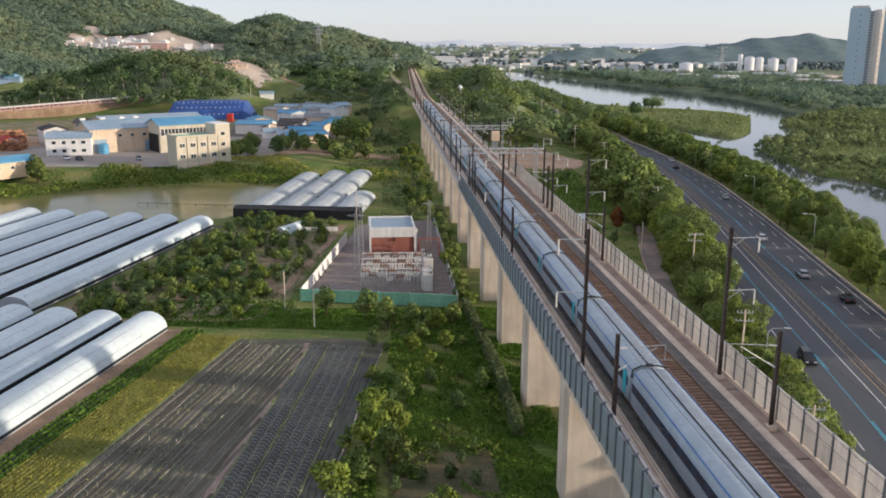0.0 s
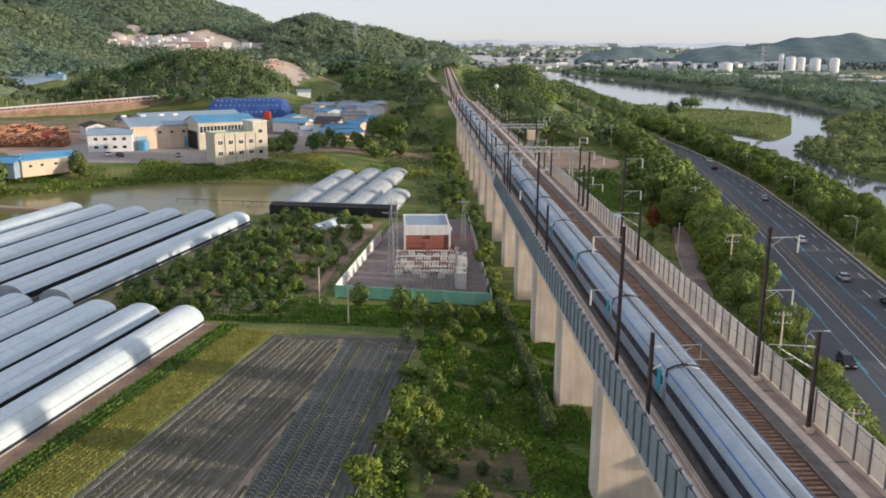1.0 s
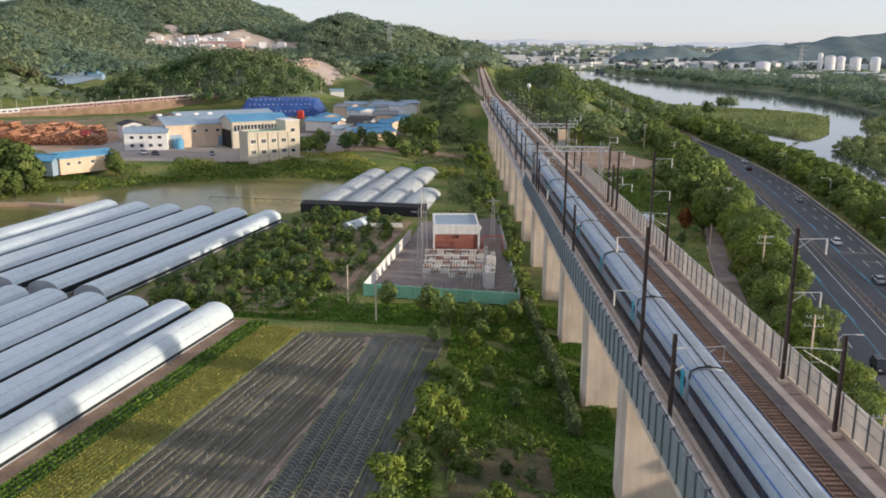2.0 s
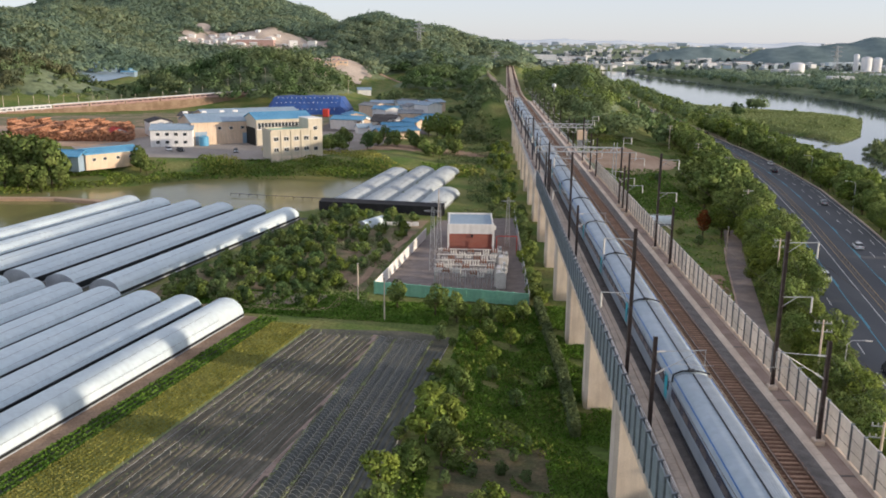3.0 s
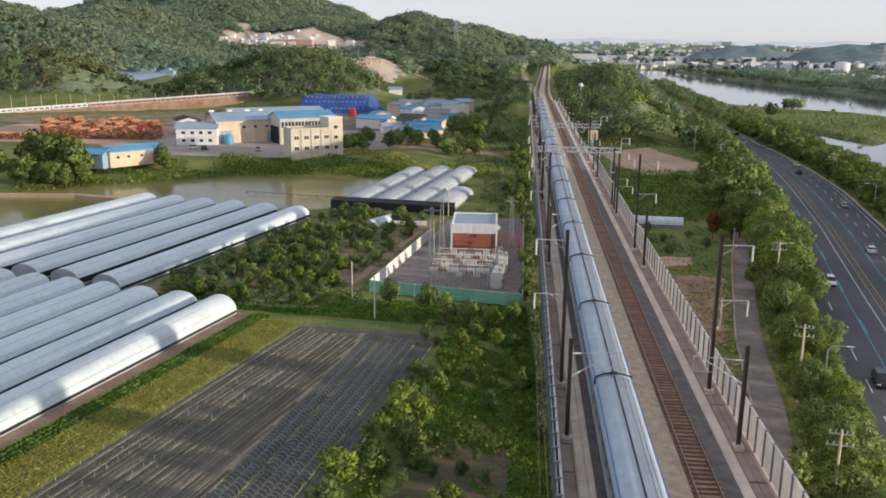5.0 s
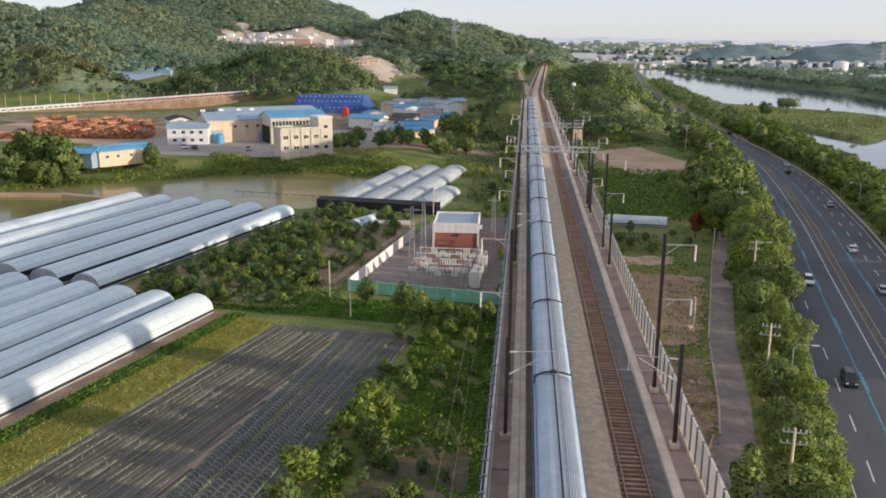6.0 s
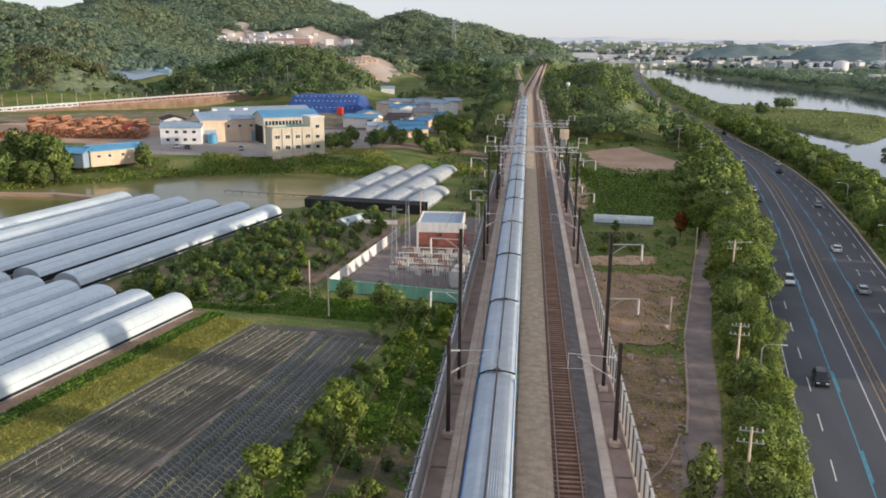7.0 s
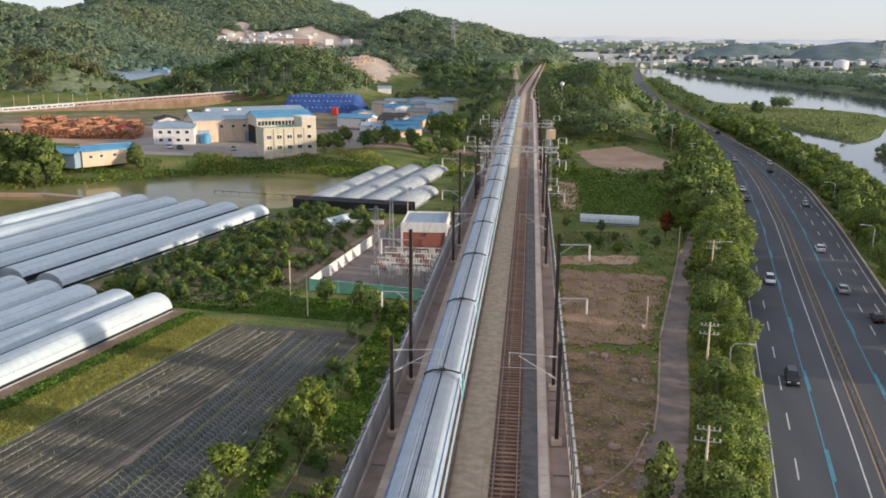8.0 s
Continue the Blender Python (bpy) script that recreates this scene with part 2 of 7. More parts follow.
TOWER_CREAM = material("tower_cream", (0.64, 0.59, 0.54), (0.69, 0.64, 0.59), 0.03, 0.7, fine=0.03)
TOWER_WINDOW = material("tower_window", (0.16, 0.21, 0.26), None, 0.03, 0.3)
# haze is painted into both colours: blue-grey hills, ridge close to the sky
HAZE_HILL = material("distant_hill_hazed", (0.135, 0.185, 0.19), (0.185, 0.24, 0.24), 0.012, 1.0, fine=0.14, spec=0.0, bump=0.8, bump_scale=0.05)
HAZE_RIDGE = material("distant_ridge_hazed", (0.6, 0.66, 0.71), (0.64, 0.7, 0.75), 0.001, 1.0, fine=0.02, spec=0.0)


# ---- mesh tools ----
class Shape:
    """Gathers vertices and faces of one mesh."""

    def __init__(self):
        self.v, self.f = [], []

    def add(self, verts, faces):
        k = len(self.v)
        self.v.extend(tuple(p) for p in verts)
        self.f.extend(tuple(i + k for i in f) for f in faces)
        return self

    def box(self, c, s, rz=0.0, m=None, bevel=0.0):
        x, y, z = s[0] / 2, s[1] / 2, s[2] / 2
        if bevel:
            b = min(bevel, x * 0.9, y * 0.9, z * 0.9)
            pts = [(sx * (x - b * (k != 0)), sy * (y - b * (k != 1)), sz * (z - b * (k != 2)))
                   for sx in (-1, 1) for sy in (-1, 1) for sz in (-1, 1) for k in range(3)]
            idx = lambda sx, sy, sz, k: ((sx * 2 + sy) * 2 + sz) * 3 + k
            faces = []
            for k in range(3):
                for s_ in (0, 1):
                    q = []
                    for a, b2 in ((0, 0), (1, 0), (1, 1), (0, 1)):
                        o = [a, b2]
                        o.insert(k, s_)
                        q.append(idx(*o, k))
                    faces.append(q)
            for k in range(3):
                i, j = [a for a in range(3) if a != k]
                for a in (0, 1):
                    for b2 in (0, 1):
                        o0, o1 = [0, 0, 0], [0, 0, 0]
                        o0[i] = o1[i] = a
                        o0[j] = o1[j] = b2
                        o1[k] = 1
                        faces.append([idx(*o0, i), idx(*o1, i), idx(*o1, j), idx(*o0, j)])
            for a in (0, 1):
                for b2 in (0, 1):
                    for c2 in (0, 1):
                        faces.append([idx(a, b2, c2, 0), idx(a, b2, c2, 1), idx(a, b2, c2, 2)])
        else:
            pts = [(sx * x, sy * y, sz * z) for sx in (-1, 1) for sy in (-1, 1) for sz in (-1, 1)]
            faces = [(0, 1, 3, 2), (4, 6, 7, 5), (0, 4, 5, 1), (2, 3, 7, 6), (0, 2, 6, 4), (1, 5, 7, 3)]
        t = Matrix.Translation(c) @ Matrix.Rotation(rz, 4, "Z") if m is None else m
        return self.add([t @ Vector(p) for p in pts], faces)

    def tube(self, points, radius, sides=6, radius2=None):
        pts = [Vector(p) for p in points]
        n = len(pts)
        verts, faces = [], []
        for i, p in enumerate(pts):
            d = (pts[min(i + 1, n - 1)] - pts[max(i - 1, 0)]).normalized()
            a = d.cross(Vector((0, 0, 1)))
            a = Vector((1, 0, 0)) if a.length < 1e-3 else a.normalized()
            b = d.cross(a)
            r = radius if radius2 is None else radius + (radius2 - radius) * i / (n - 1)
            for j in range(sides):
                w = 2 * math.pi * j / sides
                verts.append(p + a * (r * math.cos(w)) + b * (r * math.sin(w)))
        for i in range(n - 1):
            for j in range(sides):
                k = (j + 1) % sides
                faces.append((i * sides + j, i * sides + k, (i + 1) * sides + k, (i + 1) * sides + j))
        faces.append(tuple(range(sides))[::-1])
        faces.append(tuple((n - 1) * sides + j for j in range(sides)))
        return self.add(verts, faces)

    def loft(self, rings, closed=True, caps=True):
        n = len(rings[0])
        verts = [p for r in rings for p in r]
        faces = []
        for i in range(len(rings) - 1):
            for j in range(n if closed else n - 1):
                k = (j + 1) % n
                faces.append((i * n + j, i * n + k, (i + 1) * n + k, (i + 1) * n + j))
        if caps:
            faces.append(tuple(range(n))[::-1])
            faces.append(tuple((len(rings) - 1) * n + j for j in range(n)))
        return self.add(verts, faces)

    def ball(self, c, r, rings=7, seg=12):
        verts = [(c[0] + r * math.sin(math.pi * i / rings) * math.cos(2 * math.pi * j / seg),
                  c[1] + r * math.sin(math.pi * i / rings) * math.sin(2 * math.pi * j / seg),
                  c[2] + r * math.cos(math.pi * i / rings)) for i in range(rings + 1) for j in range(seg)]
        faces = [(i * seg + j, (i + 1) * seg + j, (i + 1) * seg + (j + 1) % seg, i * seg + (j + 1) % seg) for i in range(rings) for j in range(seg)]
        return self.add(verts, faces)

    def mesh(self, name, mat, smooth=False):
        me = bpy.data.meshes.new(name)
        me.from_pydata(self.v, [], self.f)
        me.materials.append(mat)
        if smooth:
            me.polygons.foreach_set("use_smooth", [True] * len(me.polygons))
        me.update()
        return me


def part(name, shape, mat, parent=None, label="", smooth=False):
    """Links a shape, or a ready mesh, as one object under its thing."""
    me = shape if mat is None else shape.mesh(name, mat, smooth)
    ob = new(name, me)
    if parent is not None:
        ob.parent = parent
    if label:
        ob["label"] = label
    return ob


def thing(name, at=(0, 0, 0), label="", category="", group="", kind="", rz=0.0):
    ob = new(name)
    ob.matrix_basis = pose(*at, 0, 0, rz)
    return tagged(ob, label, category, group, kind)


def sheet(name, xy, z, mat, label, category="", kind="structure", parent=None):
    """A flat polygon of ground cover."""
    ob = part(name, Shape().add([(x, y, z) for x, y in xy], [tuple(range(len(xy)))]), mat, parent)
    return tagged(ob, label, category, kind=kind)


def mesh_np(name, verts, quads, mat, smooth=False, normals=None):
    me = bpy.data.meshes.new(name)
    me.vertices.add(len(verts))
    me.vertices.foreach_set("co", np.asarray(verts, dtype=np.float32).ravel())
    q = np.asarray(quads, dtype=np.int32)
    me.loops.add(q.size)
    me.loops.foreach_set("vertex_index", q.ravel())
    me.polygons.add(len(q))
    me.polygons.foreach_set("loop_start", np.arange(0, q.size, q.shape[1], dtype=np.int32))
    me.polygons.foreach_set("loop_total", np.full(len(q), q.shape[1], dtype=np.int32))
    if smooth:
        me.polygons.foreach_set("use_smooth", np.ones(len(q), dtype=bool))
    me.materials.append(mat)
    me.update(calc_edges=True)
    me.validate()
    if normals is not None:
        me.normals_split_custom_set_from_vertices(normals.tolist())
    return me


def leaf_quads(centres, normals, size, rng, soft=0.7):
    """A small leaf spray at each centre, turned to its normal: verts, quads and the crown's rounded normals."""
    n = len(centres)
    nr = normals + rng.normal(0, 0.55, (n, 3))
    nr /= np.linalg.norm(nr, axis=1)[:, None] + 1e-9
    a = np.cross(nr, rng.normal(0, 1, (n, 3)))
    a /= np.linalg.norm(a, axis=1)[:, None] + 1e-9
    b = np.cross(nr, a)
    s = (size * rng.uniform(0.6, 1.35, n))[:, None]
    v = np.stack([centres - a * s, centres - b * s * 0.62 + nr * s * 0.12, centres + a * s, centres + b * s * 0.62 + nr * s * 0.12], 1)
    nn = normals / (np.linalg.norm(normals, axis=1)[:, None] + 1e-9) * soft + nr * (1 - soft) + [0, 0, 0.12]
    nn /= np.linalg.norm(nn, axis=1)[:, None] + 1e-9
    return v.reshape(-1, 3), np.arange(4 * n).reshape(n, 4), np.repeat(nn, 4, 0)


def crown_points(blobs, n, rng):
    """Points near the skin of a cluster of ellipsoids, with outward normals; those deep inside another blob are dropped."""
    c = np.array([b[:3] for b in blobs], float)
    r = np.array([b[3:6] for b in blobs], float)
    w = (r[:, 0] * r[:, 1]) ** 1.0
    k = rng.choice(len(blobs), n, p=w / w.sum())
    d = rng.normal(0, 1, (n, 3))
    d /= np.linalg.norm(d, axis=1)[:, None]
    p = c[k] + d * r[k] * rng.uniform(0.72, 1.06, (n, 1))
    keep = np.ones(n, bool)
    for i in range(len(blobs)):
        inside = (((p - c[i]) / r[i]) ** 2).sum(1) < 0.45
        keep &= ~(inside & (k != i))
    return p[keep], d[keep]

# near-black colour that stands for the shade inside openings
OPENING_SHADE = material("opening_shade", (0.008, 0.011, 0.012), (0.018, 0.022, 0.023), 0.4, 0.6, fine=0.2)
ORCHARD_SOIL = material("orchard_floor", (0.105, 0.13, 0.048), (0.29, 0.21, 0.14), 0.16, 0.95, bump=0.6, bump_scale=2, fine=0.25)
LEAF_KNOLL = material("leaf_knoll_pale", (0.135, 0.185, 0.08), (0.19, 0.235, 0.105), 0.03, 0.75, fine=0.15, island=0.12, transmit=0.2, spec=0.15)
LEAF_BROWN = material("brownish_leaf", (0.135, 0.15, 0.075), (0.18, 0.185, 0.1), 0.03, 0.75, fine=0.2, island=0.15, transmit=0.2, spec=0.15)
YARD_SLAB = material("yard_concrete", (0.3, 0.27, 0.24), (0.38, 0.345, 0.31), 0.08, 0.9, fine=0.1, stain=0.2, bump=0.2, bump_scale=3)
# leaf green lightened and blued to hold some haze at middle distance
LEAF_MID = material("leaf_middle_distance_hazed", (0.14, 0.208, 0.096), (0.21, 0.278, 0.135), 0.05, 0.8, fine=0.15, island=0.13, transmit=0.25, spec=0.1)
TRAIN_LINE = material("train_bright_blue", (0.03, 0.16, 0.46), None, 0.4, 0.3, fine=0.03)
REED = material("island_reed", (0.23, 0.29, 0.12), (0.31, 0.36, 0.165), 0.03, 0.85, fine=0.2, island=0.25, transmit=0.25, spec=0.1)

# ---- terrain ----
def inside_distance(px, py, poly):
    """Signed distance to a polygon, positive inside."""
    d = np.full(px.shape, 1e9)
    ins = np.zeros(px.shape, bool)
    for (x1, y1), (x2, y2) in zip(poly, poly[1:] + poly[:1]):
        dx, dy = x2 - x1, y2 - y1
        t = np.clip(((px - x1) * dx + (py - y1) * dy) / (dx * dx + dy * dy), 0, 1)
        d = np.minimum(d, np.hypot(px - x1 - t * dx, py - y1 - t * dy))
        ins ^= ((y1 > py) != (y2 > py)) & (px < dx * (py - y1) / (dy if dy else 1e-9) + x1)
    return np.where(ins, d, -d)


def line_x(y):
    """The x of the railway's centre line: straight over the viaduct, then easing to the right."""
    y = np.asarray(y, float)
    return -0.0055 * (y - 55) + 0.027 * np.maximum(y - 480, 0) ** 2 / (np.maximum(y - 480, 0) + 25)


def branch_x(y):
    """A single track that leaves the main line to the left behind the viaduct."""
    y = np.asarray(y, float)
    return -4.6 - 0.034 * np.maximum(y - 470, 0)


ROAD = [(-60, 14), (0, 26), (60, 38), (103, 46.6), (134.5, 52.6), (175, 60.3), (231, 71.2), (292, 81.5), (340, 88), (391, 92.5), (460, 95), (544, 96),
        (726, 101.5), (1015, 121), (1400, 162), (1700, 185)]


def road_x(y):
    return np.interp(y, [r[0] for r in ROAD], [r[1] for r in ROAD])


def road_share(y):
    """Share of its full width that the highway keeps: lanes merge to the north."""
    return np.interp(y, [290, 390, 470, 700], [1.0, 0.7, 0.52, 0.5])


RIVER = [(96, 20), (104, 180), (112, 260), (117, 330), (128, 470), (133, 560), (138, 700), (142, 800), (150, 960), (185, 1620), (205, 1720), (244, 1700),
         (260, 1520), (285, 1300), (303, 1160), (316, 1050), (330, 950), (330, 850), (318, 745), (300, 650), (420, 560), (420, 20)]
ISLAND = [(130, 775), (153, 750), (206, 689), (233, 668), (246, 632), (244, 610), (198, 503), (184, 481), (170, 464), (166, 485), (160, 512), (154, 545), (140, 565)]
EAST_SHORE = [(234, 464), (214, 453), (183, 444), (170, 430), (163, 414), (157, 380), (152, 352), (150, 330), (160, 316), (160, 285), (155, 200), (150, 20), (620, 20), (620, 700), (330, 640), (285, 612), (243, 561), (226, 508), (223, 482)]
POND = [(-230, 196), (-160, 200), (-128, 186), (-112, 226), (-112, 244), (-70, 240), (-64, 250), (-52, 262), (-46, 282), (-56, 302), (-92, 306), (-112, 300),
        (-136, 276), (-158, 262), (-178, 250), (-230, 240)]
HILLS = [  # x, y, spread x, spread y, height
    (-620, 1850, 260, 330, 165), (-860, 1680, 110, 200, 34), (-190, 1500, 56, 150, 33), (-84, 1480, 90, 150, 42), (-300, 1420, 130, 120, 26), (-255, 1560, 80, 120, 12), (20, 1470, 30, 110, 17),
    (-40, 1490, 34, 120, 9), (-680, 1330, 110, 110, 30),
    (-125, 1290, 60, 70, 22), (-600, 930, 150, 120, 49), (-760, 1100, 180, 200, 56), (-345, 585, 40, 36, 22), (-440, 640, 70, 60, 24), (-174, 880, 45, 50, 31),
    (-160, 612, 36, 40, 21), (-200, 622, 40, 38, 13), (-240, 625, 36, 36, 7), (-122, 1050, 46, 36, 17), (-72, 1045, 34, 36, 18), (-64, 735, 30, 50, 18), (500, 3900, 1100, 520, 46),
    (37, 500, 21, 60, 16), (36, 620, 24, 90, 21), (-380, 1360, 110, 100, 15), (-34, 570, 18, 60, 9)]


def ground_z(px, py):
    px, py = np.asarray(px, float), np.asarray(py, float)
    z = np.zeros(np.broadcast(px, py).shape)
    for x, y, sx, sy, h in HILLS:
        z = z + h * np.exp(-(((px - x) / sx) ** 2 + ((py - y) / sy) ** 2) / 1.6)
    # spurs and gullies on the higher slopes
    z = z + np.clip((z - 22) / 40, 0, 1) * (4.2 * np.sin(px * 0.047 + 0.8 * np.sin(py * 0.021)) + 2.6 * np.sin(px * 0.11 + py * 0.05) * np.sin(py * 0.043 + 1))
    step = lambda v, a, b: np.clip((v - a) / (b - a), 0, 1) ** 2 * (3 - 2 * np.clip((v - a) / (b - a), 0, 1))
    z = z + 3.5 * step(py, 297 + (px + 140) * 0.22, 312 + (px + 140) * 0.22) * step(-px, 22, 60) * (1 - step(py, 700, 900))
    # railway bank and cutting beyond the viaduct
    off = np.minimum(np.abs(px - line_x(py)), np.abs(px - branch_x(py) + 4))
    bank = step(py, 415, 470) * (1 - step(py, 1330, 1400)) * (1 - step(off, 8, 26))
    z = z * (1 - bank) + 18.6 * bank
    # roll of the open ground
    z = z + 0.12 * np.sin(px * 0.11 + 1) * np.sin(py * 0.09) * (np.abs(px) > 12)
    river = np.minimum(np.minimum(inside_distance(px, py, RIVER), -inside_distance(px, py, ISLAND)), -inside_distance(px, py, EAST_SHORE))
    z = z - 5.0 * step(river, -7, 5) - 0.6 * step(river, -30, -4)
    far_bank = inside_distance(px, py, EAST_SHORE)
    z = z - 1.0 * step(far_bank, 0, 10) - 0.8 * step(inside_distance(px, py, ISLAND), 0, 6)
    pond = inside_distance(px, py, POND)
    z = z - 1.6 * step(pond, -4, 3)
    return z


def axis(stops):
    out = []
    for a, b, d in stops:
        out.extend(np.arange(a, b, d))
    return np.array(out)


gx = axis([(-2600, -900, 60), (-900, -300, 12), (-300, -120, 4), (-120, 140, 3), (140, 340, 5), (340, 900, 20), (900, 4200, 100)])
gy = axis([(-400, 30, 30), (30, 420, 3.5), (420, 900, 6), (900, 1700, 14), (1700, 5200, 100)])
GX, GY = np.meshgrid(gx, gy)
GZ = ground_z(GX, GY)
nx_, ny_ = len(gx), len(gy)
gi = (np.arange(ny_ - 1)[:, None] * nx_ + np.arange(nx_ - 1)[None, :]).ravel()
ground = new("ground", mesh_np("ground", np.stack([GX, GY, GZ], -1).reshape(-1, 3), np.stack([gi, gi + 1, gi + nx_ + 1, gi + nx_], 1), GRASS, True))
ground.data.materials.append(FOREST_FLOOR)
mid = ground_z((GX[:-1, :-1] + GX[1:, 1:]) / 2, (GY[:-1, :-1] + GY[1:, 1:]) / 2)
ground.data.polygons.foreach_set("material_index", (((mid > 12) & (np.abs(((GX - line_x(GY))[:-1, :-1])) > 24)) | ((GX[:-1, :-1] > 232) & (GY[:-1, :-1] > 640))).astype(np.int32).ravel())
tagged(ground, "green grassy valley floor rising into wooded hills", "ground", kind="structure")

water = sheet("water", [(80, -100), (640, -100), (640, 1800), (80, 1800)], -3.0, WATER, "calm grey river reflecting the pale sky", "river")
pond = sheet("water_pond", [(-260, 170), (-36, 170), (-36, 320), (-260, 320)], -0.75, POND_WATER, "shallow muddy green pond beside the fields", "pond")


def z_at(x, y):
    return float(ground_z(np.array([x], float), np.array([y], float))[0])


def strip(shape, ys, left, right, z, centre=road_x):
    """A ribbon along a centre line between two offsets."""
    ys = np.asarray(ys, float)
    dx = np.gradient(centre(ys), ys)
    k = np.sqrt(1 + dx * dx) * (road_share(ys) if centre is road_x else 1)
    verts = []
    for y, c, s in zip(ys, centre(ys), k):
        verts += [(c + left * s, y, z), (c + right * s, y, z)]
    n = len(ys)
    return shape.add(verts, [(2 * i, 2 * i + 1, 2 * i + 3, 2 * i + 2) for i in range(n - 1)])


# ---- road ----
road_y = np.concatenate([np.arange(-60, 420, 6), np.arange(420, 1690, 30)])
road = tagged(part("road", strip(Shape(), road_y, -12.6, 13.4, 0.2), ASPHALT), "grey asphalt divided highway with coloured lane lines", "road", kind="structure")
kerb = Shape()
for off in (-12.9, 13.7):
    for a, b in zip(road_y[:-1], road_y[1:]):
        if a < 600:
            m = Vector((road_x(b) - road_x(a), b - a, 0))
            kerb.box(((road_x(a) + road_x(b)) / 2 + off * 1.02 * float(road_share((a + b) / 2)), (a + b) / 2, 0.17), (0.3, m.length + 0.02, 0.5), math.atan2(-m.x, m.y))
tagged(part("kerb", kerb, CONCRETE), "pale concrete kerb along the highway", "kerb", kind="structure")
marks = Shape()
for off, w in ((-2.35, 0.18), (12.2, 0.18), (-12.0, 0.16)):
    strip(marks, road_y, off - w / 2, off + w / 2, 0.212)
for off in (-9.5, 7.4, 10.4):
    for y in np.arange(-40, 700, 13.0):
        strip(marks, np.linspace(y, y + 5.2, 3), off - 0.09, off + 0.09, 0.212)
part("white_line", marks, MARK_WHITE, road)
marks = Shape()
for off in (-0.75, 0.55):
    strip(marks, road_y, off - 0.09, off + 0.09, 0.212)
part("centre_line", marks, MARK_YELLOW, road, "worn yellow centre line")
marks = Shape()
for off in (-5.9, 3.95):
    strip(marks, road_y, off - 0.1, off + 0.1, 0.212)
    for y in np.arange(-40, 500, 26.0):
        strip(marks, np.linspace(y, y + 8, 3), off + 0.12, off + 0.4, 0.212)
part("bus_lane_line", marks, MARK_BLUE, road, "light blue bus lane line")
median = Shape()
for y in np.arange(-40, 420, 3.1):
    x = float(road_x(y)) - 0.1
    median.box((x, y, 0.55), (0.07, 0.07, 0.7))
strip(median, road_y[:80], -0.35, 0.15, 0.24)
tagged(part("median_posts", median, ASPHALT_OLD), "row of short dark posts on the road median", "posts", kind="stuff")

barrier = thing("crash_barrier", (0, 0, 0), "weathered tan concrete barrier rails along the highway bend", "barrier", kind="structure")
for y in np.arange(436, 716, 4.0):
    e = [float(road_x(v)) + 14.6 * float(road_share(v)) for v in (y, y + 4)]
    part("post", Shape().box((e[0], y, 0.75), (0.35, 0.35, 1.3)), BARRIER, barrier)
    for z in (0.62, 1.25):
        part("rail", Shape().tube([(e[0], y, z), (e[1], y + 4, z)], 0.17, 4), BARRIER, barrier)

path_y = np.array([40, 62, 84.5, 110, 136.6, 160, 188, 215, 250.0])


def path_x(y):
    return np.interp(y, path_y, [6.5, 12.5, 19, 23.8, 27.7, 32.6, 38.4, 45, 54])


path = tagged(part("pavement", strip(Shape(), np.arange(40, 250, 5), -2.0, 2.0, 0.16, path_x), PAVING), "worn grey service path under the roadside trees", "path", kind="structure")
sheet("pavement_apron", [(21.5, 101), (18.6, 99), (17.4, 95), (15.4, 90.4), (12.4, 86), (5, 79), (5, 60), (15, 60), (20, 84)], 0.15, PAVING, "worn grey path curving under the viaduct", "path")
edge = Shape()
edge.tube([(18.9, 100, 0.2), (17.6, 96, 0.2), (16.6, 92.8, 0.2), (15.2, 90.2, 0.2), (13.8, 87.9, 0.2), (12.1, 85.6, 0.2), (9.5, 83, 0.2), (5, 79, 0.2)], 0.16, 6)
for y in np.arange(100, 200, 4):
    a, b = Vector((float(path_x(y)), y, 0)), Vector((float(path_x(y + 4)), y + 4, 0))
    edge.box(((a + b) / 2 + Vector((-2.2, 0, 0.14))), (0.3, (b - a).length, 0.5), math.atan2(-(b - a).x, (b - a).y))
tagged(part("path_edge", edge, CONCRETE_DARK), "low concrete edge beside the service path", "kerb", kind="structure")

# ---- fields ----
D = Vector((0.233, 0.9725))       # the direction in which the rows and tunnels run
N = Vector((0.9725, -0.233))


def along(x0, y0, s, w=0.0):
    return (x0 + D.x * s + N.x * w, y0 + D.y * s + N.y * w)


def field_quad(x0, y0, s0, s1, w0, w1):
    return [along(x0, y0, s0, w0), along(x0, y0, s0, w1), along(x0, y0, s1, w1), along(x0, y0, s1, w0)]


F0 = (-60.0, 139.4)              # far corner of the field beside the tunnels
sheet("soil_strip", field_quad(*F0, -110, 1, 0.2, 3.1), 0.16, SOIL, "bare brown soil strip beside the plastic tunnels", "soil")
sheet("green_row_bed", field_quad(*F0, -110, 1, 3.1, 6.5), 0.165, SOIL_DARK, "dark soil bed under leafy vegetable rows", "soil")
sheet("crop_bed", field_quad(*F0, -110, -1, 6.5, 14.0), 0.17, REED, "bed of ripening yellow crop", "soil")
sheet("ploughed_field", [along(*F0, -110, 14.0), (-36.5, 40), (-29.2, 80.4), (-23.0, 131.5), (-30.5, 134.2), along(*F0, -2, 14.0)], 0.165, SOIL_DARK, "dark grey ploughed field with plastic-covered ridges", "field")
sheet("tunnel_ground_front", [along(*F0, -110, -62), along(*F0, -110, 0.2), along(*F0, 0, 0.2), along(*F0, 2, -62)], 0.1, SOIL_DARK, "dark bare soil between the plastic tunnels", "soil")
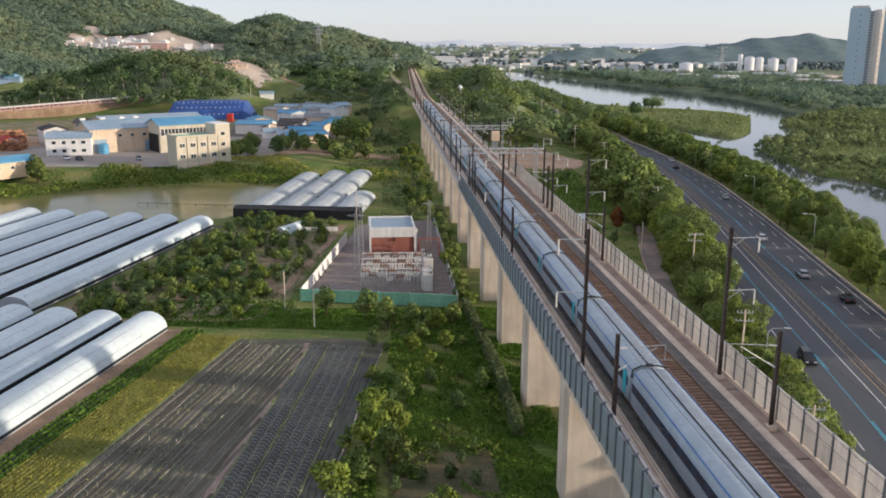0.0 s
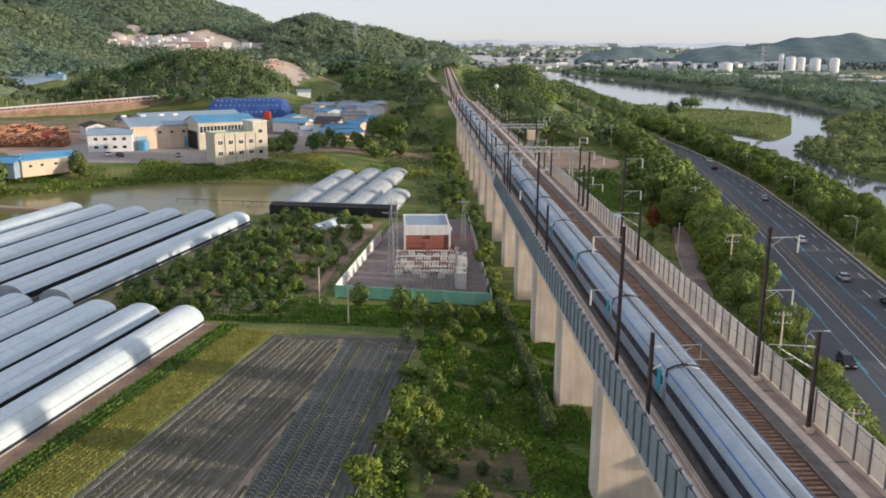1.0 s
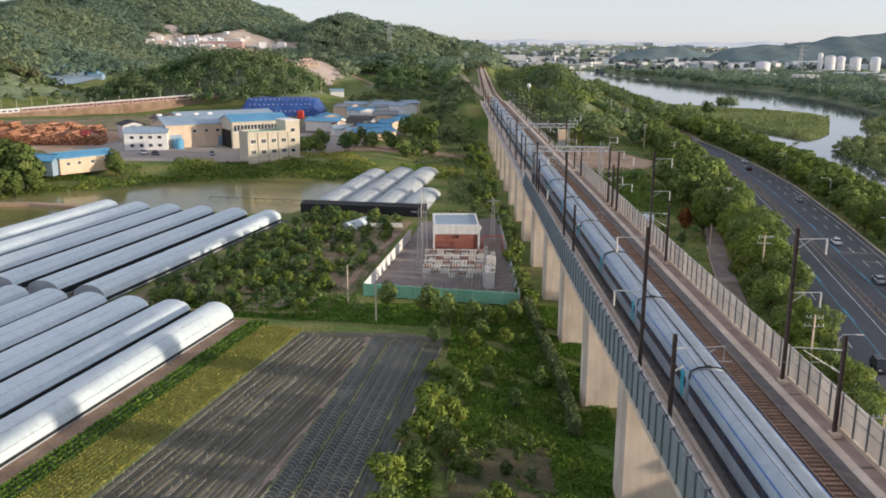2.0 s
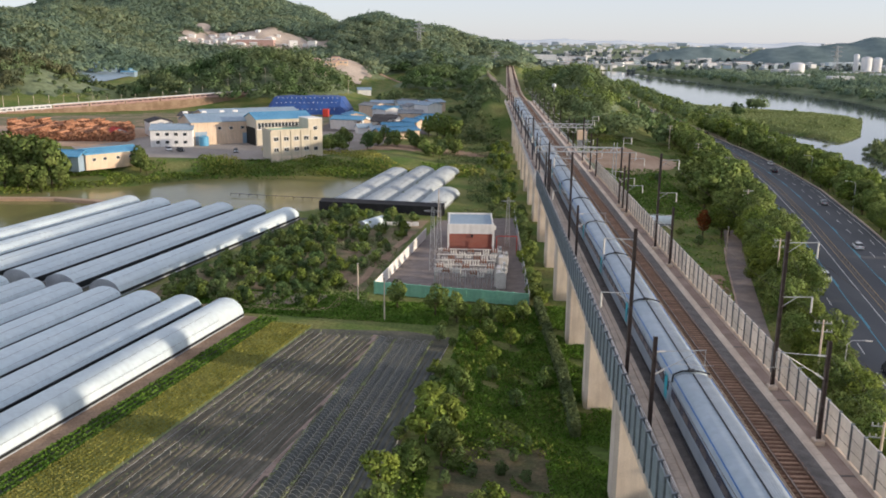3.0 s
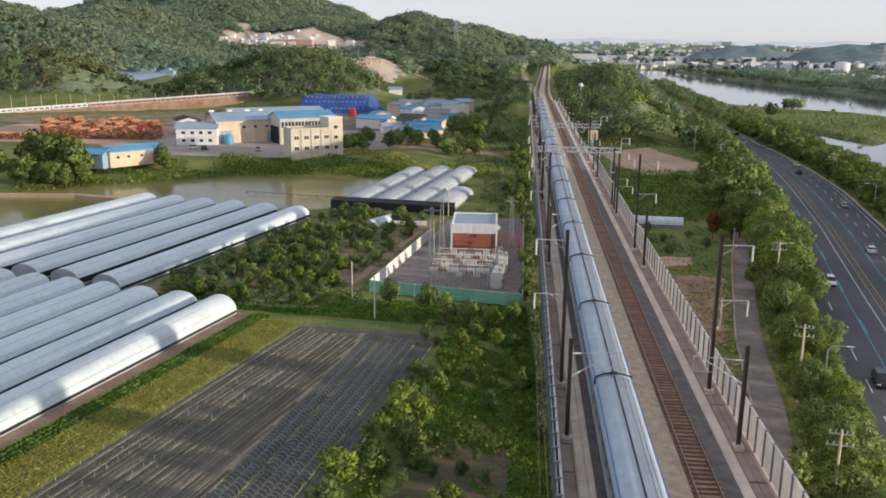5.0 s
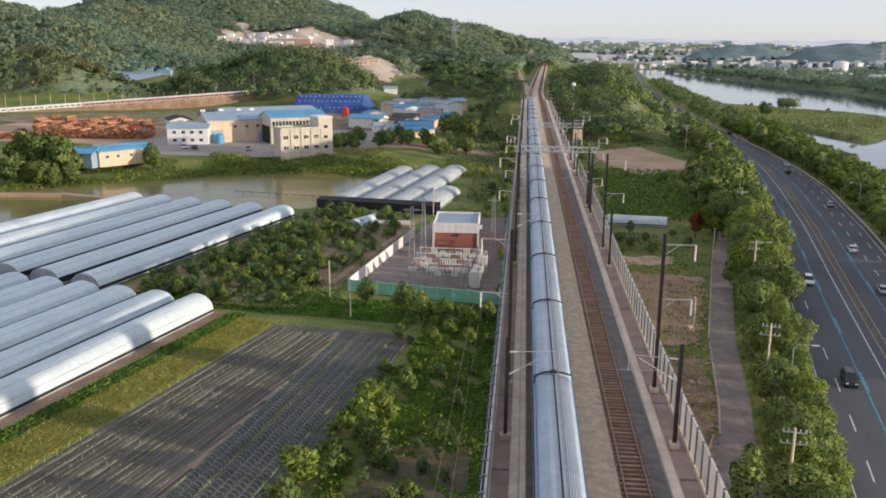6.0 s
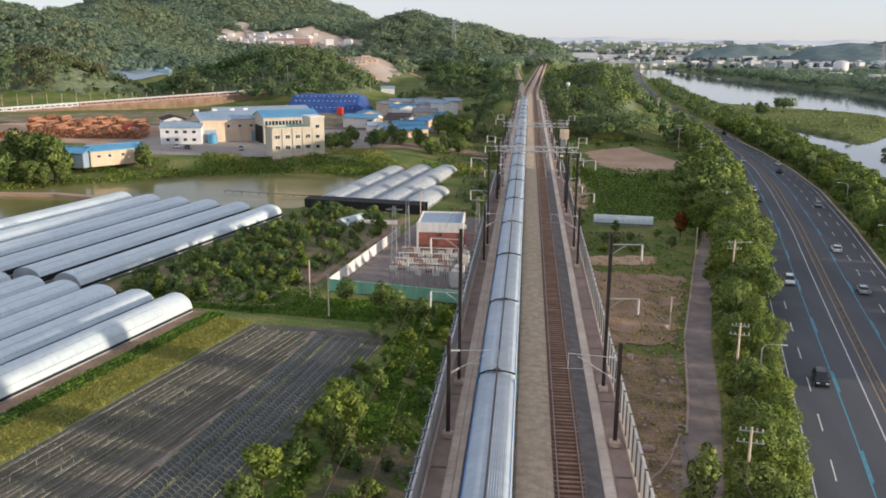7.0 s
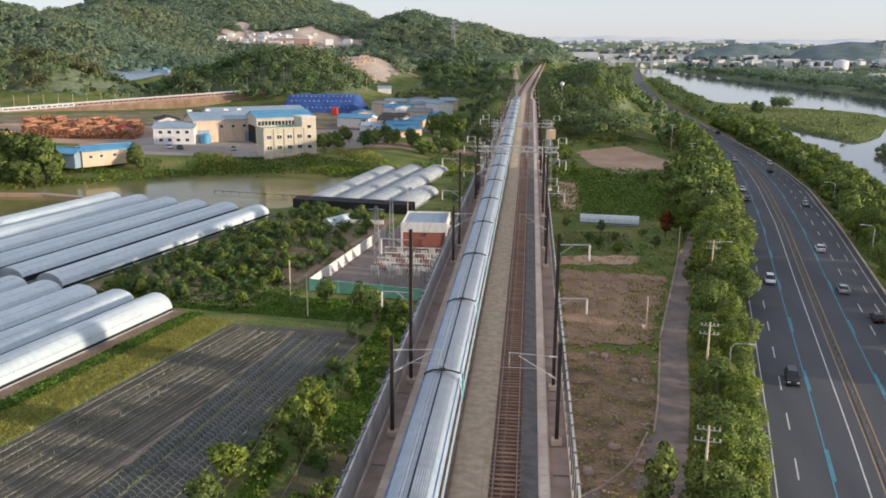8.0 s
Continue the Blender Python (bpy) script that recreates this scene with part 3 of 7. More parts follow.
sheet("tunnel_ground_rear", [(-93.5, 150), (-86, 150.5), (-66, 226), (-112, 236), (-140, 208), (-150, 160)], 0.11, SOIL_DARK, "dark bare soil between the plastic tunnels", "soil")
sheet("orchard_soil", [(-84, 150), (-42, 150), (-36, 204), (-33, 226), (-62, 228)], 0.09, ORCHARD_SOIL, "dry brown and green orchard floor", "soil")


orchard_path = Shape()
strip(orchard_path, np.arange(-76, -45, 1.5), -0.9, 0.9, 0.16, lambda x: 145.4 - 0.03 * (np.asarray(x) + 60) + 0.3 * np.sin(np.asarray(x) * 0.5))
orchard_path.v = [(y, x, z) for x, y, z in orchard_path.v]
orchard_path.f = [tuple(reversed(f)) for f in orchard_path.f]
tagged(part("footpath", orchard_path, BARE_EARTH), "narrow bare earth path between orchard and field", "path", kind="structure")
strip_side = Shape()
strip(strip_side, np.arange(146, 214, 2.0), -0.8, 0.8, 0.16, lambda y: -45.6 + 0.145 * (np.asarray(y) - 146) + 0.3 * np.sin(np.asarray(y) * 0.35))
tagged(part("footpath", strip_side, SOIL), "bare brown path beside the substation wall", "path", kind="structure")
bed_ = Shape()
for k in range(5):
    bed_.box((-66 + k * 4.2, 150.5 + 0.5 * (k % 2), 0.2), (2.4, 7.5, 0.14), -0.23, bevel=0.05)
tagged(part("orchard_beds", bed_, BARE_STRIP), "low bare earth beds at the orchard's edge", "beds", kind="stuff")
ploughed = bpy.data.objects["ploughed_field"]
ridge_rng = random.Random(4)
H0, DH, NH = (-36.2, 127.0), Vector((0.132, 0.991)), Vector((0.991, -0.132))     # the hooped part runs a little more to the north


def hoop_at(s, v):
    return (H0[0] + DH.x * s + NH.x * v, H0[1] + DH.y * s + NH.y * v)


def ridge(place, s0, s1, w, wide, mat):
    """One long ridge under film, slightly wavering."""
    rings, phase, tall = [], ridge_rng.uniform(0, 6), ridge_rng.uniform(0.07, 0.13)
    for s in np.arange(s0, s1, 2.4):
        j = 0.05 * math.sin(s * 0.5 + phase)
        hh = tall * (1 + 0.2 * math.sin(s * 0.9 + phase))
        rings.append([(*place(s, w + j - wide), 0.16), (*place(s, w + j - wide * 0.5), 0.16 + hh), (*place(s, w + j + wide * 0.5), 0.16 + hh), (*place(s, w + j + wide), 0.16)])
    part("ridge", Shape().loft(rings, closed=False, caps=False), mat, ploughed)


field_at = lambda s, w: along(*F0, s, w)
w = 14.6
while w < 33:
    # each row ends at the bare strip before the hoops
    s_end = -2.0 if w < 26.2 else -2.0 - (w - 26.0) * 9.8
    if s_end > -89:
        ridge(field_at, -95, s_end, w, 0.3, MULCH)
        if ridge_rng.random() < 0.45:
            part("drip_hose", Shape().tube([(*field_at(s, w + 0.42 + 0.04 * math.sin(s)), 0.2) for s in np.arange(-95, s_end, 4)], 0.025, 4), HOSE, ploughed)
    w += ridge_rng.choice((0.72, 0.8, 0.8, 0.9, 1.3))
bare = Shape()
rings = [[(*hoop_at(s, -0.55 + 0.12 * math.sin(s * 0.4)), 0.172), (*hoop_at(s, 0.45 + 0.1 * math.sin(s * 0.55 + 1)), 0.172)] for s in np.arange(-75, 6, 1.6)]
part("bare_strip", bare.loft(rings, closed=False, caps=False), BARE_STRIP, ploughed, "bare pinkish earth strip")
for v in (1.4, 2.75, 4.75, 6.1, 7.5, 8.9):
    ridge(hoop_at, -75, 4.5 - v * 0.15, v, 0.5, MULCH_BLACK)
for v in (10.2, 11.0, 11.9):
    ridge(hoop_at, -75, 1.5 - v * 0.1, v, 0.32, MULCH_BLACK)
for v in (0.62, 3.75, 9.7, 12.5):
    part("drip_hose", Shape().tube([(*hoop_at(s, v + 0.06 * math.sin(s * 0.7)), 0.24) for s in np.arange(-75, 4, 3)], 0.035, 4), HOSE, ploughed)

rows_rng = np.random.default_rng(11)


def row_crop(name, w0, w1, step, s0, s1, per_m, h, size, mat, label, category):
    c, nrm = [], []
    for w in np.arange(w0, w1, step):
        n = int((s1 - s0) * per_m)
        s = rows_rng.uniform(s0, s1, n)
        ww = w + rows_rng.normal(0, step * 0.14, n)
        hh = 0.2 + h * rows_rng.uniform(0.1, 1, n)
        c.append(np.stack([F0[0] + D.x * s + N.x * ww, F0[1] + D.y * s + N.y * ww, hh], 1))
        nrm.append(rows_rng.normal(0, 0.8, (n, 3)) + [0, 0, 0.45])
    c, nrm = np.concatenate(c), np.concatenate(nrm)
    v, q, nn = leaf_quads(c, nrm, size, rows_rng)
    return tagged(new(name, mesh_np(name, v, q, mat, False, nn)), label, category, kind="stuff")


row_crop("ripening_crop_rows", 6.9, 14.0, 0.66, -100, -1, 62, 0.34, 0.1, CROP, "ripening yellow-green crop in close rows", "crop")
row_crop("young_plant_rows", 14.9, 25.2, 1.28, -100, -2, 2.6, 0.22, 0.12, REED, "young pale green plants along the ploughed rows", "crop")
row_crop("leafy_green_rows", 3.5, 6.5, 0.95, -100, 1, 40, 0.32, 0.17, CROP_GREEN, "leafy dark green vegetable rows", "crop")

# wire hoops over the black rows, stakes between the open rows
hoops = Shape()
for v in (1.4, 2.75, 4.75, 6.1, 7.5, 8.9):
    for s in np.arange(-75, 4 - v * 0.15, 0.85):
        tip = ridge_rng.uniform(-0.06, 0.06)
        hoops.tube([(*hoop_at(s + tip * (0.5 if 0.1 < a < 3 else 0), v + 0.62 * math.cos(a)), 0.13 + (0.62 + tip) * math.sin(a)) for a in np.linspace(0, math.pi, 7)], 0.028, 3)
tagged(part("row_hoops", hoops, HOSE), "thin grey wire hoops over the black plastic rows", "hoops", kind="stuff")
stakes = Shape()
for w in (14.3, 17.9, 21.4):
    for s in np.arange(-92, -4, 1.9):
        x, y = field_at(s, w)
        stakes.tube([(x, y, 0.1), (x + 0.03, y, 0.85)], 0.018, 3)
tagged(part("row_stakes", stakes, HOSE), "short pale stakes along the open rows", "stakes", kind="stuff")
pc, pn = [], []
for v in (0.7, 3.75, 9.7):
    k = rows_rng.uniform(-75, 4, 900)
    pc.append(np.stack([H0[0] + DH.x * k + NH.x * (v + rows_rng.normal(0, 0.12, 900)), H0[1] + DH.y * k + NH.y * v, rows_rng.uniform(0.18, 0.42, 900)], 1))
    pn.append(rows_rng.normal(0, 0.7, (900, 3)) + [0, 0, 0.5])
pv, pq, pnn = leaf_quads(np.concatenate(pc), np.concatenate(pn), 0.13, rows_rng)
tagged(new("hoop_row_weeds", mesh_np("hoop_row_weeds", pv, pq, REED, False, pnn)), "pale green weeds between the hooped rows", "weeds", kind="stuff")

# ---- viaduct ----
RAIL_Z, DECK = 20.0, 19.3
V0, V1 = -90.0, 432.0


def vx(off, y):
    return float(line_x(y)) + off


def lay(shape, section, ys):
    """Sweeps a cross-section (x offset, z) along the railway."""
    return shape.loft([[(vx(o, y), y, z) for o, z in section] for y in ys])


ys_v = np.arange(V0, V1 + 1, 18)
viaduct = thing("viaduct", (0, 0, 0), "pale concrete railway viaduct with box girders on wall piers", "viaduct", kind="structure")
span_y = [8.6 + 24.55 * i for i in range(-4, 18)]
for a, b in zip(span_y[:-1], span_y[1:]):
    g = Shape()
    lay(g, [(-7.0, 19.0), (7.0, 19.0), (7.0, 18.62), (4.6, 18.3), (3.1, 16.3), (-3.1, 16.3), (-4.6, 18.3), (-7.0, 18.62)], [a + 0.04, b - 0.04])
    part("girder", g, CONCRETE, viaduct)
lay_cap = Shape()
lay(lay_cap, [(-4.0, 19.0), (4.0, 19.0), (4.0, 19.12), (-4.0, 19.12)], ys_v)
part("deck_slab", lay_cap, CONCRETE_DARK, viaduct)
for side, walk_in, trough_in in ((-1, 5.62, 4.95), (1, 5.42, 4.66)):
    s_ = Shape()
    a, b = sorted((side * walk_in, side * 7.0))
    lay(s_, [(a, 19.0), (b, 19.0), (b, 19.26), (a, 19.26)], ys_v)
    part("walkway", s_, CONCRETE_DARK, viaduct, "reddish grey concrete walkway")
    s_ = Shape()
    a, b = sorted((side * trough_in, side * walk_in))
    lay(s_, [(a, 19.0), (b, 19.0), (b, 19.62), (b - 0.08, 19.68), (a + 0.08, 19.68), (a, 19.62)], ys_v)
    part("cable_trough", s_, CONCRETE, viaduct, "pale concrete cable trough")
    s_ = Shape()
    a, b = sorted((side * 6.78, side * 7.12))
    lay(s_, [(a, 18.45), (b, 18.45), (b, 19.62), (a, 19.62)], ys_v)
    part("edge_beam", s_, CONCRETE, viaduct, "concrete edge beam")
s_ = Shape()
lay(s_, [(-4.95, 19.0), (-4.5, 19.0), (-4.5, 19.72), (-4.56, 19.77), (-4.89, 19.77), (-4.95, 19.7)], ys_v)
part("ballast_kerb", s_, CONCRETE, viaduct, "pale concrete ballast kerb")
# lids of the cable troughs
for side, x in ((-1, -5.285), (1, 5.04)):
    lid = Shape().box((0, 0, 0), (0.52, 0.97, 0.035), bevel=0.012).mesh("trough_lid", CONCRETE)
    for y in np.arange(40, 150, 1.0):
        o = part("trough_lid", lid, None, viaduct)
        o.matrix_basis = pose(vx(x, y), y, 19.7)
# joints across the walkways
for y in np.arange(40, 200, 12.4):
    for side in (-1, 1):
        part("walkway_joint", Shape().box((vx(side * 6.2, y), y, 19.267), (1.1, 0.22, 0.014)), BALLAST_GREY, viaduct)

for i, y in enumerate(span_y[1:-1]):
    x = vx(0, y)
    p = Shape()
    ring = lambda w, d, z: [(sx * (w / 2 - (0.45 if k else 0)), sy * (d / 2 - (0 if k else 0.45)), z)
                            for sx, sy, ks in ((1, 1, (0, 1)), (-1, 1, (1, 0)), (-1, -1, (0, 1)), (1, -1, (1, 0))) for k in ks]
    base = z_at(x, y) - 1.0
    p.loft([[(x + a, y + b, c) for a, b, c in ring(w, d, z)] for w, d, z in ((8.4, 3.2, base), (8.4, 3.2, 14.6), (9.0, 3.4, 15.5), (9.0, 3.4, 16.05))])
    pier = part("pier", p, CONCRETE, viaduct)
    for sx in (-2.3, 2.3):
        part("bearing", Shape().box((x + sx, y, 16.17), (0.8, 0.9, 0.26)), CONCRETE_DARK, pier)

# noise barriers: a panel between each pair of posts
PANEL = 2.0
barrier_y = np.arange(V0 + 2, V1 - 6, PANEL)
panel_in = Shape().box((0, 0, -0.64), (0.09, PANEL - 0.14, 1.22), bevel=0.02).box((0, 0, 0.62), (0.09, PANEL - 0.14, 1.22), bevel=0.02)
panel_in.box((0, 0, -0.01), (0.06, PANEL - 0.16, 0.06)).box((0.02, 0, 1.245), (0.16, PANEL - 0.1, 0.05))
panel_in = panel_in.mesh("panel", BARRIER_IN)
panel_out = Shape().box((0, 0, 0), (0.05, PANEL - 0.14, 3.0), bevel=0.012)
for yy in np.linspace(-0.75, 0.75, 5):
    panel_out.box((-0.035, yy, 0), (0.02, 0.07, 2.98))
panel_out = panel_out.mesh("panel", BARRIER_OUT)
post_me = Shape().box((0, 0, 0), (0.2, 0.12, 3.0)).box((0, 0, 1.51), (0.24, 0.16, 0.03)).mesh("post", POST_STEEL)
for side, nm, y_end in ((-1, "barrier_west", 171.0), (1, "barrier_east", 189.0)):
    barrier = thing(nm, (0, 0, 0), "pale noise barrier of panels between steel posts on the viaduct edge", "noise barrier", "noise barriers", "structure")
    near_panel, near_post, near_out = Shape(), Shape(), Shape()
    for y in barrier_y[barrier_y < y_end]:
        yc = y + PANEL / 2
        if yc > 36:
            o = part("panel", panel_in, None, barrier)
            o.matrix_basis = pose(vx(side * 6.93, yc), yc, 20.93, 0, 0, 0 if side < 0 else 180)
            if side < 0:
                o = part("outer_panel", panel_out, None, barrier)
                o.matrix_basis = pose(vx(-7.16, yc), yc, 20.62)
            o = part("post", post_me, None, barrier)
            o.matrix_basis = pose(vx(6.9 if side > 0 else -7.03, y), y, 20.76)
            if side < 0:
                o = part("outer_post", post_me, None, barrier)
                o.matrix_basis = pose(vx(-7.2, y), y, 20.7)
        else:
            near_panel.box((vx(side * 6.93, yc), yc, 20.93), (0.09, PANEL - 0.1, 2.5))
            near_post.box((vx(side * 6.95, y), y, 20.76), (0.2, 0.12, 3.0))
            if side < 0:
                near_out.box((vx(-7.16, yc), yc, 20.62), (0.05, PANEL - 0.1, 3.0))
    part("panels_behind", near_panel, BARRIER_IN, barrier)["kind"] = "stuff"
    part("posts_behind", near_post, POST_STEEL, barrier)["kind"] = "stuff"
    if side < 0:
        part("outer_panels_behind", near_out, BARRIER_OUT, barrier)["kind"] = "stuff"
    # beyond the barrier a plain steel railing
    railing = thing("railing_west" if side < 0 else "railing_east", (0, 0, 0), "low grey steel railing on the viaduct edge", "railing", "viaduct railings", "structure")
    for z in (19.95, 20.3, 20.65):
        part("rail_bar", Shape().tube([(vx(side * 6.95, y), y, z) for y in np.arange(y_end + 1, V1, 12)], 0.045, 4), GALV, railing)
    uprights = Shape()
    for y in np.arange(y_end + 1, V1 - 4, 2.5):
        uprights.box((vx(side * 6.95, y), y, 20.1), (0.08, 0.08, 1.1))
    part("uprights", uprights, GALV, railing)["kind"] = "stuff"

# ---- tracks ----
ys_t = np.concatenate([np.arange(V0, 700, 14.0), np.arange(704, 1390, 24)])
bed = Shape()
lay(bed, [(-4.49, 19.1), (4.65, 19.1), (4.65, 19.5), (3.9, 19.72), (1.15, 19.74), (0.95, 19.86), (-0.95, 19.86), (-1.15, 19.74), (-3.9, 19.72), (-4.49, 19.6)], ys_t)
tagged(part("ballast_bed", bed, BALLAST), "brown gravel ballast bed under both tracks", "ballast", kind="structure")
s_ = Shape()
lay(s_, [(3.5, 19.3), (4.655, 19.3), (4.655, 19.62), (3.9, 19.76), (3.5, 19.77)], ys_t[ys_t < 430])
# west shoulder: grey ballast, widened so its grey also holds the train's shade
lay(s_, [(-4.495, 19.3), (-3.62, 19.3), (-3.62, 19.752), (-3.9, 19.75), (-4.495, 19.66)], ys_t[ys_t < 430])
tagged(part("grey_ballast", s_, BALLAST_GREY), "dark grey ballast shoulder beside the tracks", "ballast", kind="structure")
sleeper_me = Shape().box((0, 0, 0), (2.06, 0.27, 0.2), bevel=0.04).mesh("sleeper", SLEEPER)
for off, nm in ((-2.6, "track_west"), (2.48, "track_east")):
    track = thing(nm, (0, 0, 0), "rusty steel rails on concrete sleepers", "railway track", "railway tracks", "structure")
    s_ = Shape()
    lay(s_, [(off - 1.0, 19.70), (off + 1.0, 19.70), (off + 1.0, 19.752), (off - 1.0, 19.752)], ys_t)
    part("rust_stained_ballast", s_, BALLAST_RUST, track, "rust-stained ballast between the rails")
    for r in (-0.7525, 0.7525):
        s_ = Shape()
        lay(s_, [(off + r - 0.075, 19.8), (off + r + 0.075, 19.8), (off + r + 0.02, 19.87), (off + r + 0.036, 19.98), (off + r - 0.036, 19.98), (off + r - 0.02, 19.87)], ys_t)
        rail = part("rail", s_, RAIL, track)
        s_ = Shape()
        lay(s_, [(off + r - 0.03, 19.98), (off + r + 0.03, 19.98), (off + r + 0.03, 19.99), (off + r - 0.03, 19.99)], ys_t)
        part("rail_head", s_, RAIL_TOP, rail)
    rest = Shape()
    for i, y in enumerate(np.arange(V0 + 1, 560, 0.62)):
        if 40 < y < 200:
            o = part("sleeper", sleeper_me, None, track)
            o.matrix_basis = pose(vx(off, y), y, 19.72)
        else:
            rest.box((vx(off, y), y, 19.72), (2.06, 0.27, 0.2))
    part("far_sleepers", rest, SLEEPER, track)["kind"] = "stuff"

branch = thing("branch_track", (0, 0, 0), "single rusty track leaving the main line", "railway track", "railway tracks", "structure")
ys_b = np.arange(490, 1250, 20.0)
by = lambda o, z: [(float(branch_x(y)) + o, y, z) for y in ys_b]
part("branch_ballast", Shape().loft([[(float(branch_x(y)) + o, y, z) for o, z in ((-2.2, 18.5), (-1.5, 19.3), (1.5, 19.3), (2.2, 18.5))] for y in ys_b]), BALLAST, branch)
for o in (-0.75, 0.75):
    part("rail", Shape().tube(by(o, 19.42), 0.1, 4), RAIL, branch)

# ---- overhead line ----
def mast(y, side, height, tall):
    """A steel mast on a plinth; the short ones hold the track's bracket, the tall ones outer feeder arms."""
    x = vx(side * 6.0, y)
    root = thing("catenary_mast", (x, y, 19.26), "dark brown steel catenary mast on a concrete plinth" if not tall else "tall dark steel mast with outward feeder arms on a plinth",
                 "catenary mast", "overhead line masts")
    part("plinth", Shape().box((0, 0, 0.22), (0.75, 0.75, 0.44), bevel=0.05), CONCRETE, root)
    c = Shape()
    prof = [(-0.14, -0.13), (-0.11, -0.13), (-0.11, -0.015), (0.11, -0.015), (0.11, -0.13), (0.14, -0.13), (0.14, 0.13), (0.11, 0.13), (0.11, 0.015), (-0.11, 0.015), (-0.11, 0.13), (-0.14, 0.13)]
    c.loft([[(a, b, z) for a, b in prof] for z in (0.4, height + 0.4)])
    part("column", c, MAST_STEEL, root)
    if not tall:
        a = part("bracket", Shape().tube([(-side * 0.1, 0, 6.7), (-side * 3.6, 0, 6.9)], 0.03, 6).tube([(-side * 0.1, 0, 5.0), (-side * 2.9, 0, 6.7)], 0.032, 6)
                 .tube([(-side * 1.4, 0, 5.8), (-side * 4.2, 0, 5.75)], 0.022, 5).tube([(-side * 3.55, 0, 6.85), (-side * 3.55, 0, 5.75)], 0.025, 5), GALV, root)
        part("insulator", Shape().tube([(-side * 0.15, 0, 5.02), (-side * 0.75, 0, 5.4)], 0.07, 8), INSULATOR, a)
        part("insulator", Shape().tube([(-side * 0.15, 0, 6.7), (-side * 0.75, 0, 6.74)], 0.07, 8), INSULATOR, a)
    else:
        for z in (height - 0.5, height - 5.0):
            a = part("feeder_arm", Shape().tube([(side * 0.1, 0, z), (side * 2.5, 0, z + 0.05)], 0.045, 6).tube([(side * 0.1, 0, z - 0.8), (side * 1.2, 0, z)], 0.035, 5), GALV, root)
            part("insulator", Shape().tube([(side * 2.45, 0, z), (side * 2.45, 0, z - 1.25)], 0.08, 8), INSULATOR, a)
    return root


for y, side in ((57.0, -1), (57.0, 1), (107.0, -1), (107.0, 1), (145.0, 1), (152.0, -1), (162.0, -1)):
    mast(y, side, 7.4, False)
for y, side in ((67.0, -1), (67.0, 1), (116.5, -1), (116.5, 1), (141.0, 1), (149.0, 1), (156.0, -1)):
    mast(y, side, 13.0 if y < 140 else 10.0, True)


def gantry(y, x0, x1, z_top, depth):
    root = thing("catenary_gantry", (0, y, 19.26), "grey lattice portal gantry over both tracks", "gantry", "portal gantries")
    h = z_top - 19.26
    for x in (x0, x1):
        s = Shape()
        for dx, dy in ((-0.3, -0.3), (0.3, -0.3), (0.3, 0.3), (-0.3, 0.3)):
            s.tube([(x + dx, dy, 0), (x + dx, dy, h + 1.0)], 0.05, 4)
        for z in np.arange(0.4, h, 1.0):
            s.tube([(x - 0.3, -0.3, z), (x + 0.3, -0.3, z + 0.9)], 0.03, 4)
            s.tube([(x - 0.3, 0.3, z + 0.9), (x + 0.3, 0.3, z)], 0.03, 4)
        part("column", s, POST_STEEL, root)
        part("plinth", Shape().box((x, 0, 0.2), (1.1, 1.1, 0.4), bevel=0.05), CONCRETE, root)
    s = Shape()
    for dy, dz in ((-0.35, 0), (0.35, 0), (-0.35, depth), (0.35, depth)):
        s.tube([(x0 - 1.6, dy, h + dz - depth), (x1 + 1.6, dy, h + dz - depth)], 0.085, 4)
    for k, x in enumerate(np.arange(x0 - 1.5, x1 + 1.5, 0.9)):
        for dy in (-0.35, 0.35):
            s.tube([(x, dy, h - depth), (x + 0.9, dy, h)] if k % 2 else [(x, dy, h), (x + 0.9, dy, h - depth)], 0.05, 4)
    part("beam", s, GALV, root)
    for x in (-4.4, -2.4, 2.4, 4.4):
        d = part("dropper", Shape().tube([(x, 0, h - depth), (x, 0, h - depth - 1.3)], 0.05, 5).tube([(x, 0, h - depth - 1.2), (x + (1.2 if x < 0 else -1.2), 0, h - depth - 1.3)], 0.03, 5), GALV, root)
        part("insulator", Shape().tube([(x, 0, h - depth - 0.1), (x, 0, h - depth - 0.8)], 0.09, 8), INSULATOR, d)
    for x in (x0 - 1.5, x1 + 1.5):
        f = part("side_frame", Shape().tube([(x, 0, h), (x, 0, h + 1.9)], 0.05, 4).tube([(x, 0, h + 1.9), (x + math.copysign(1.6, x), 0, h + 1.9)], 0.05, 4)
                 .tube([(x, 0, h + 0.9), (x + math.copysign(1.6, x), 0, h + 0.9)], 0.05, 4), GALV, root)
        part("insulator", Shape().tube([(x + math.copysign(1.5, x), 0, h + 1.9), (x + math.copysign(1.5, x), 0, h + 0.7)], 0.1, 8), INSULATOR, f)
    return root


gantry(166.0, -6.2, 6.9, 27.6, 0.9)
gantry(216.0, -6.2, 6.9, 27.6, 0.9)
for y in (181, 191, 228, 241, 268, 292, 316, 340, 366, 392, 418):
    for side in (-1, 1):
        mast(float(y), side, 8.2 if y < 240 else 7.4, False)
for y in (206.0,):
    for side in (-1, 1):
        mast(y, side, 10.5, True)

wires = thing("overhead_wires", (0, 0, 0), "thin overhead contact and feeder wires along the railway", "wires")
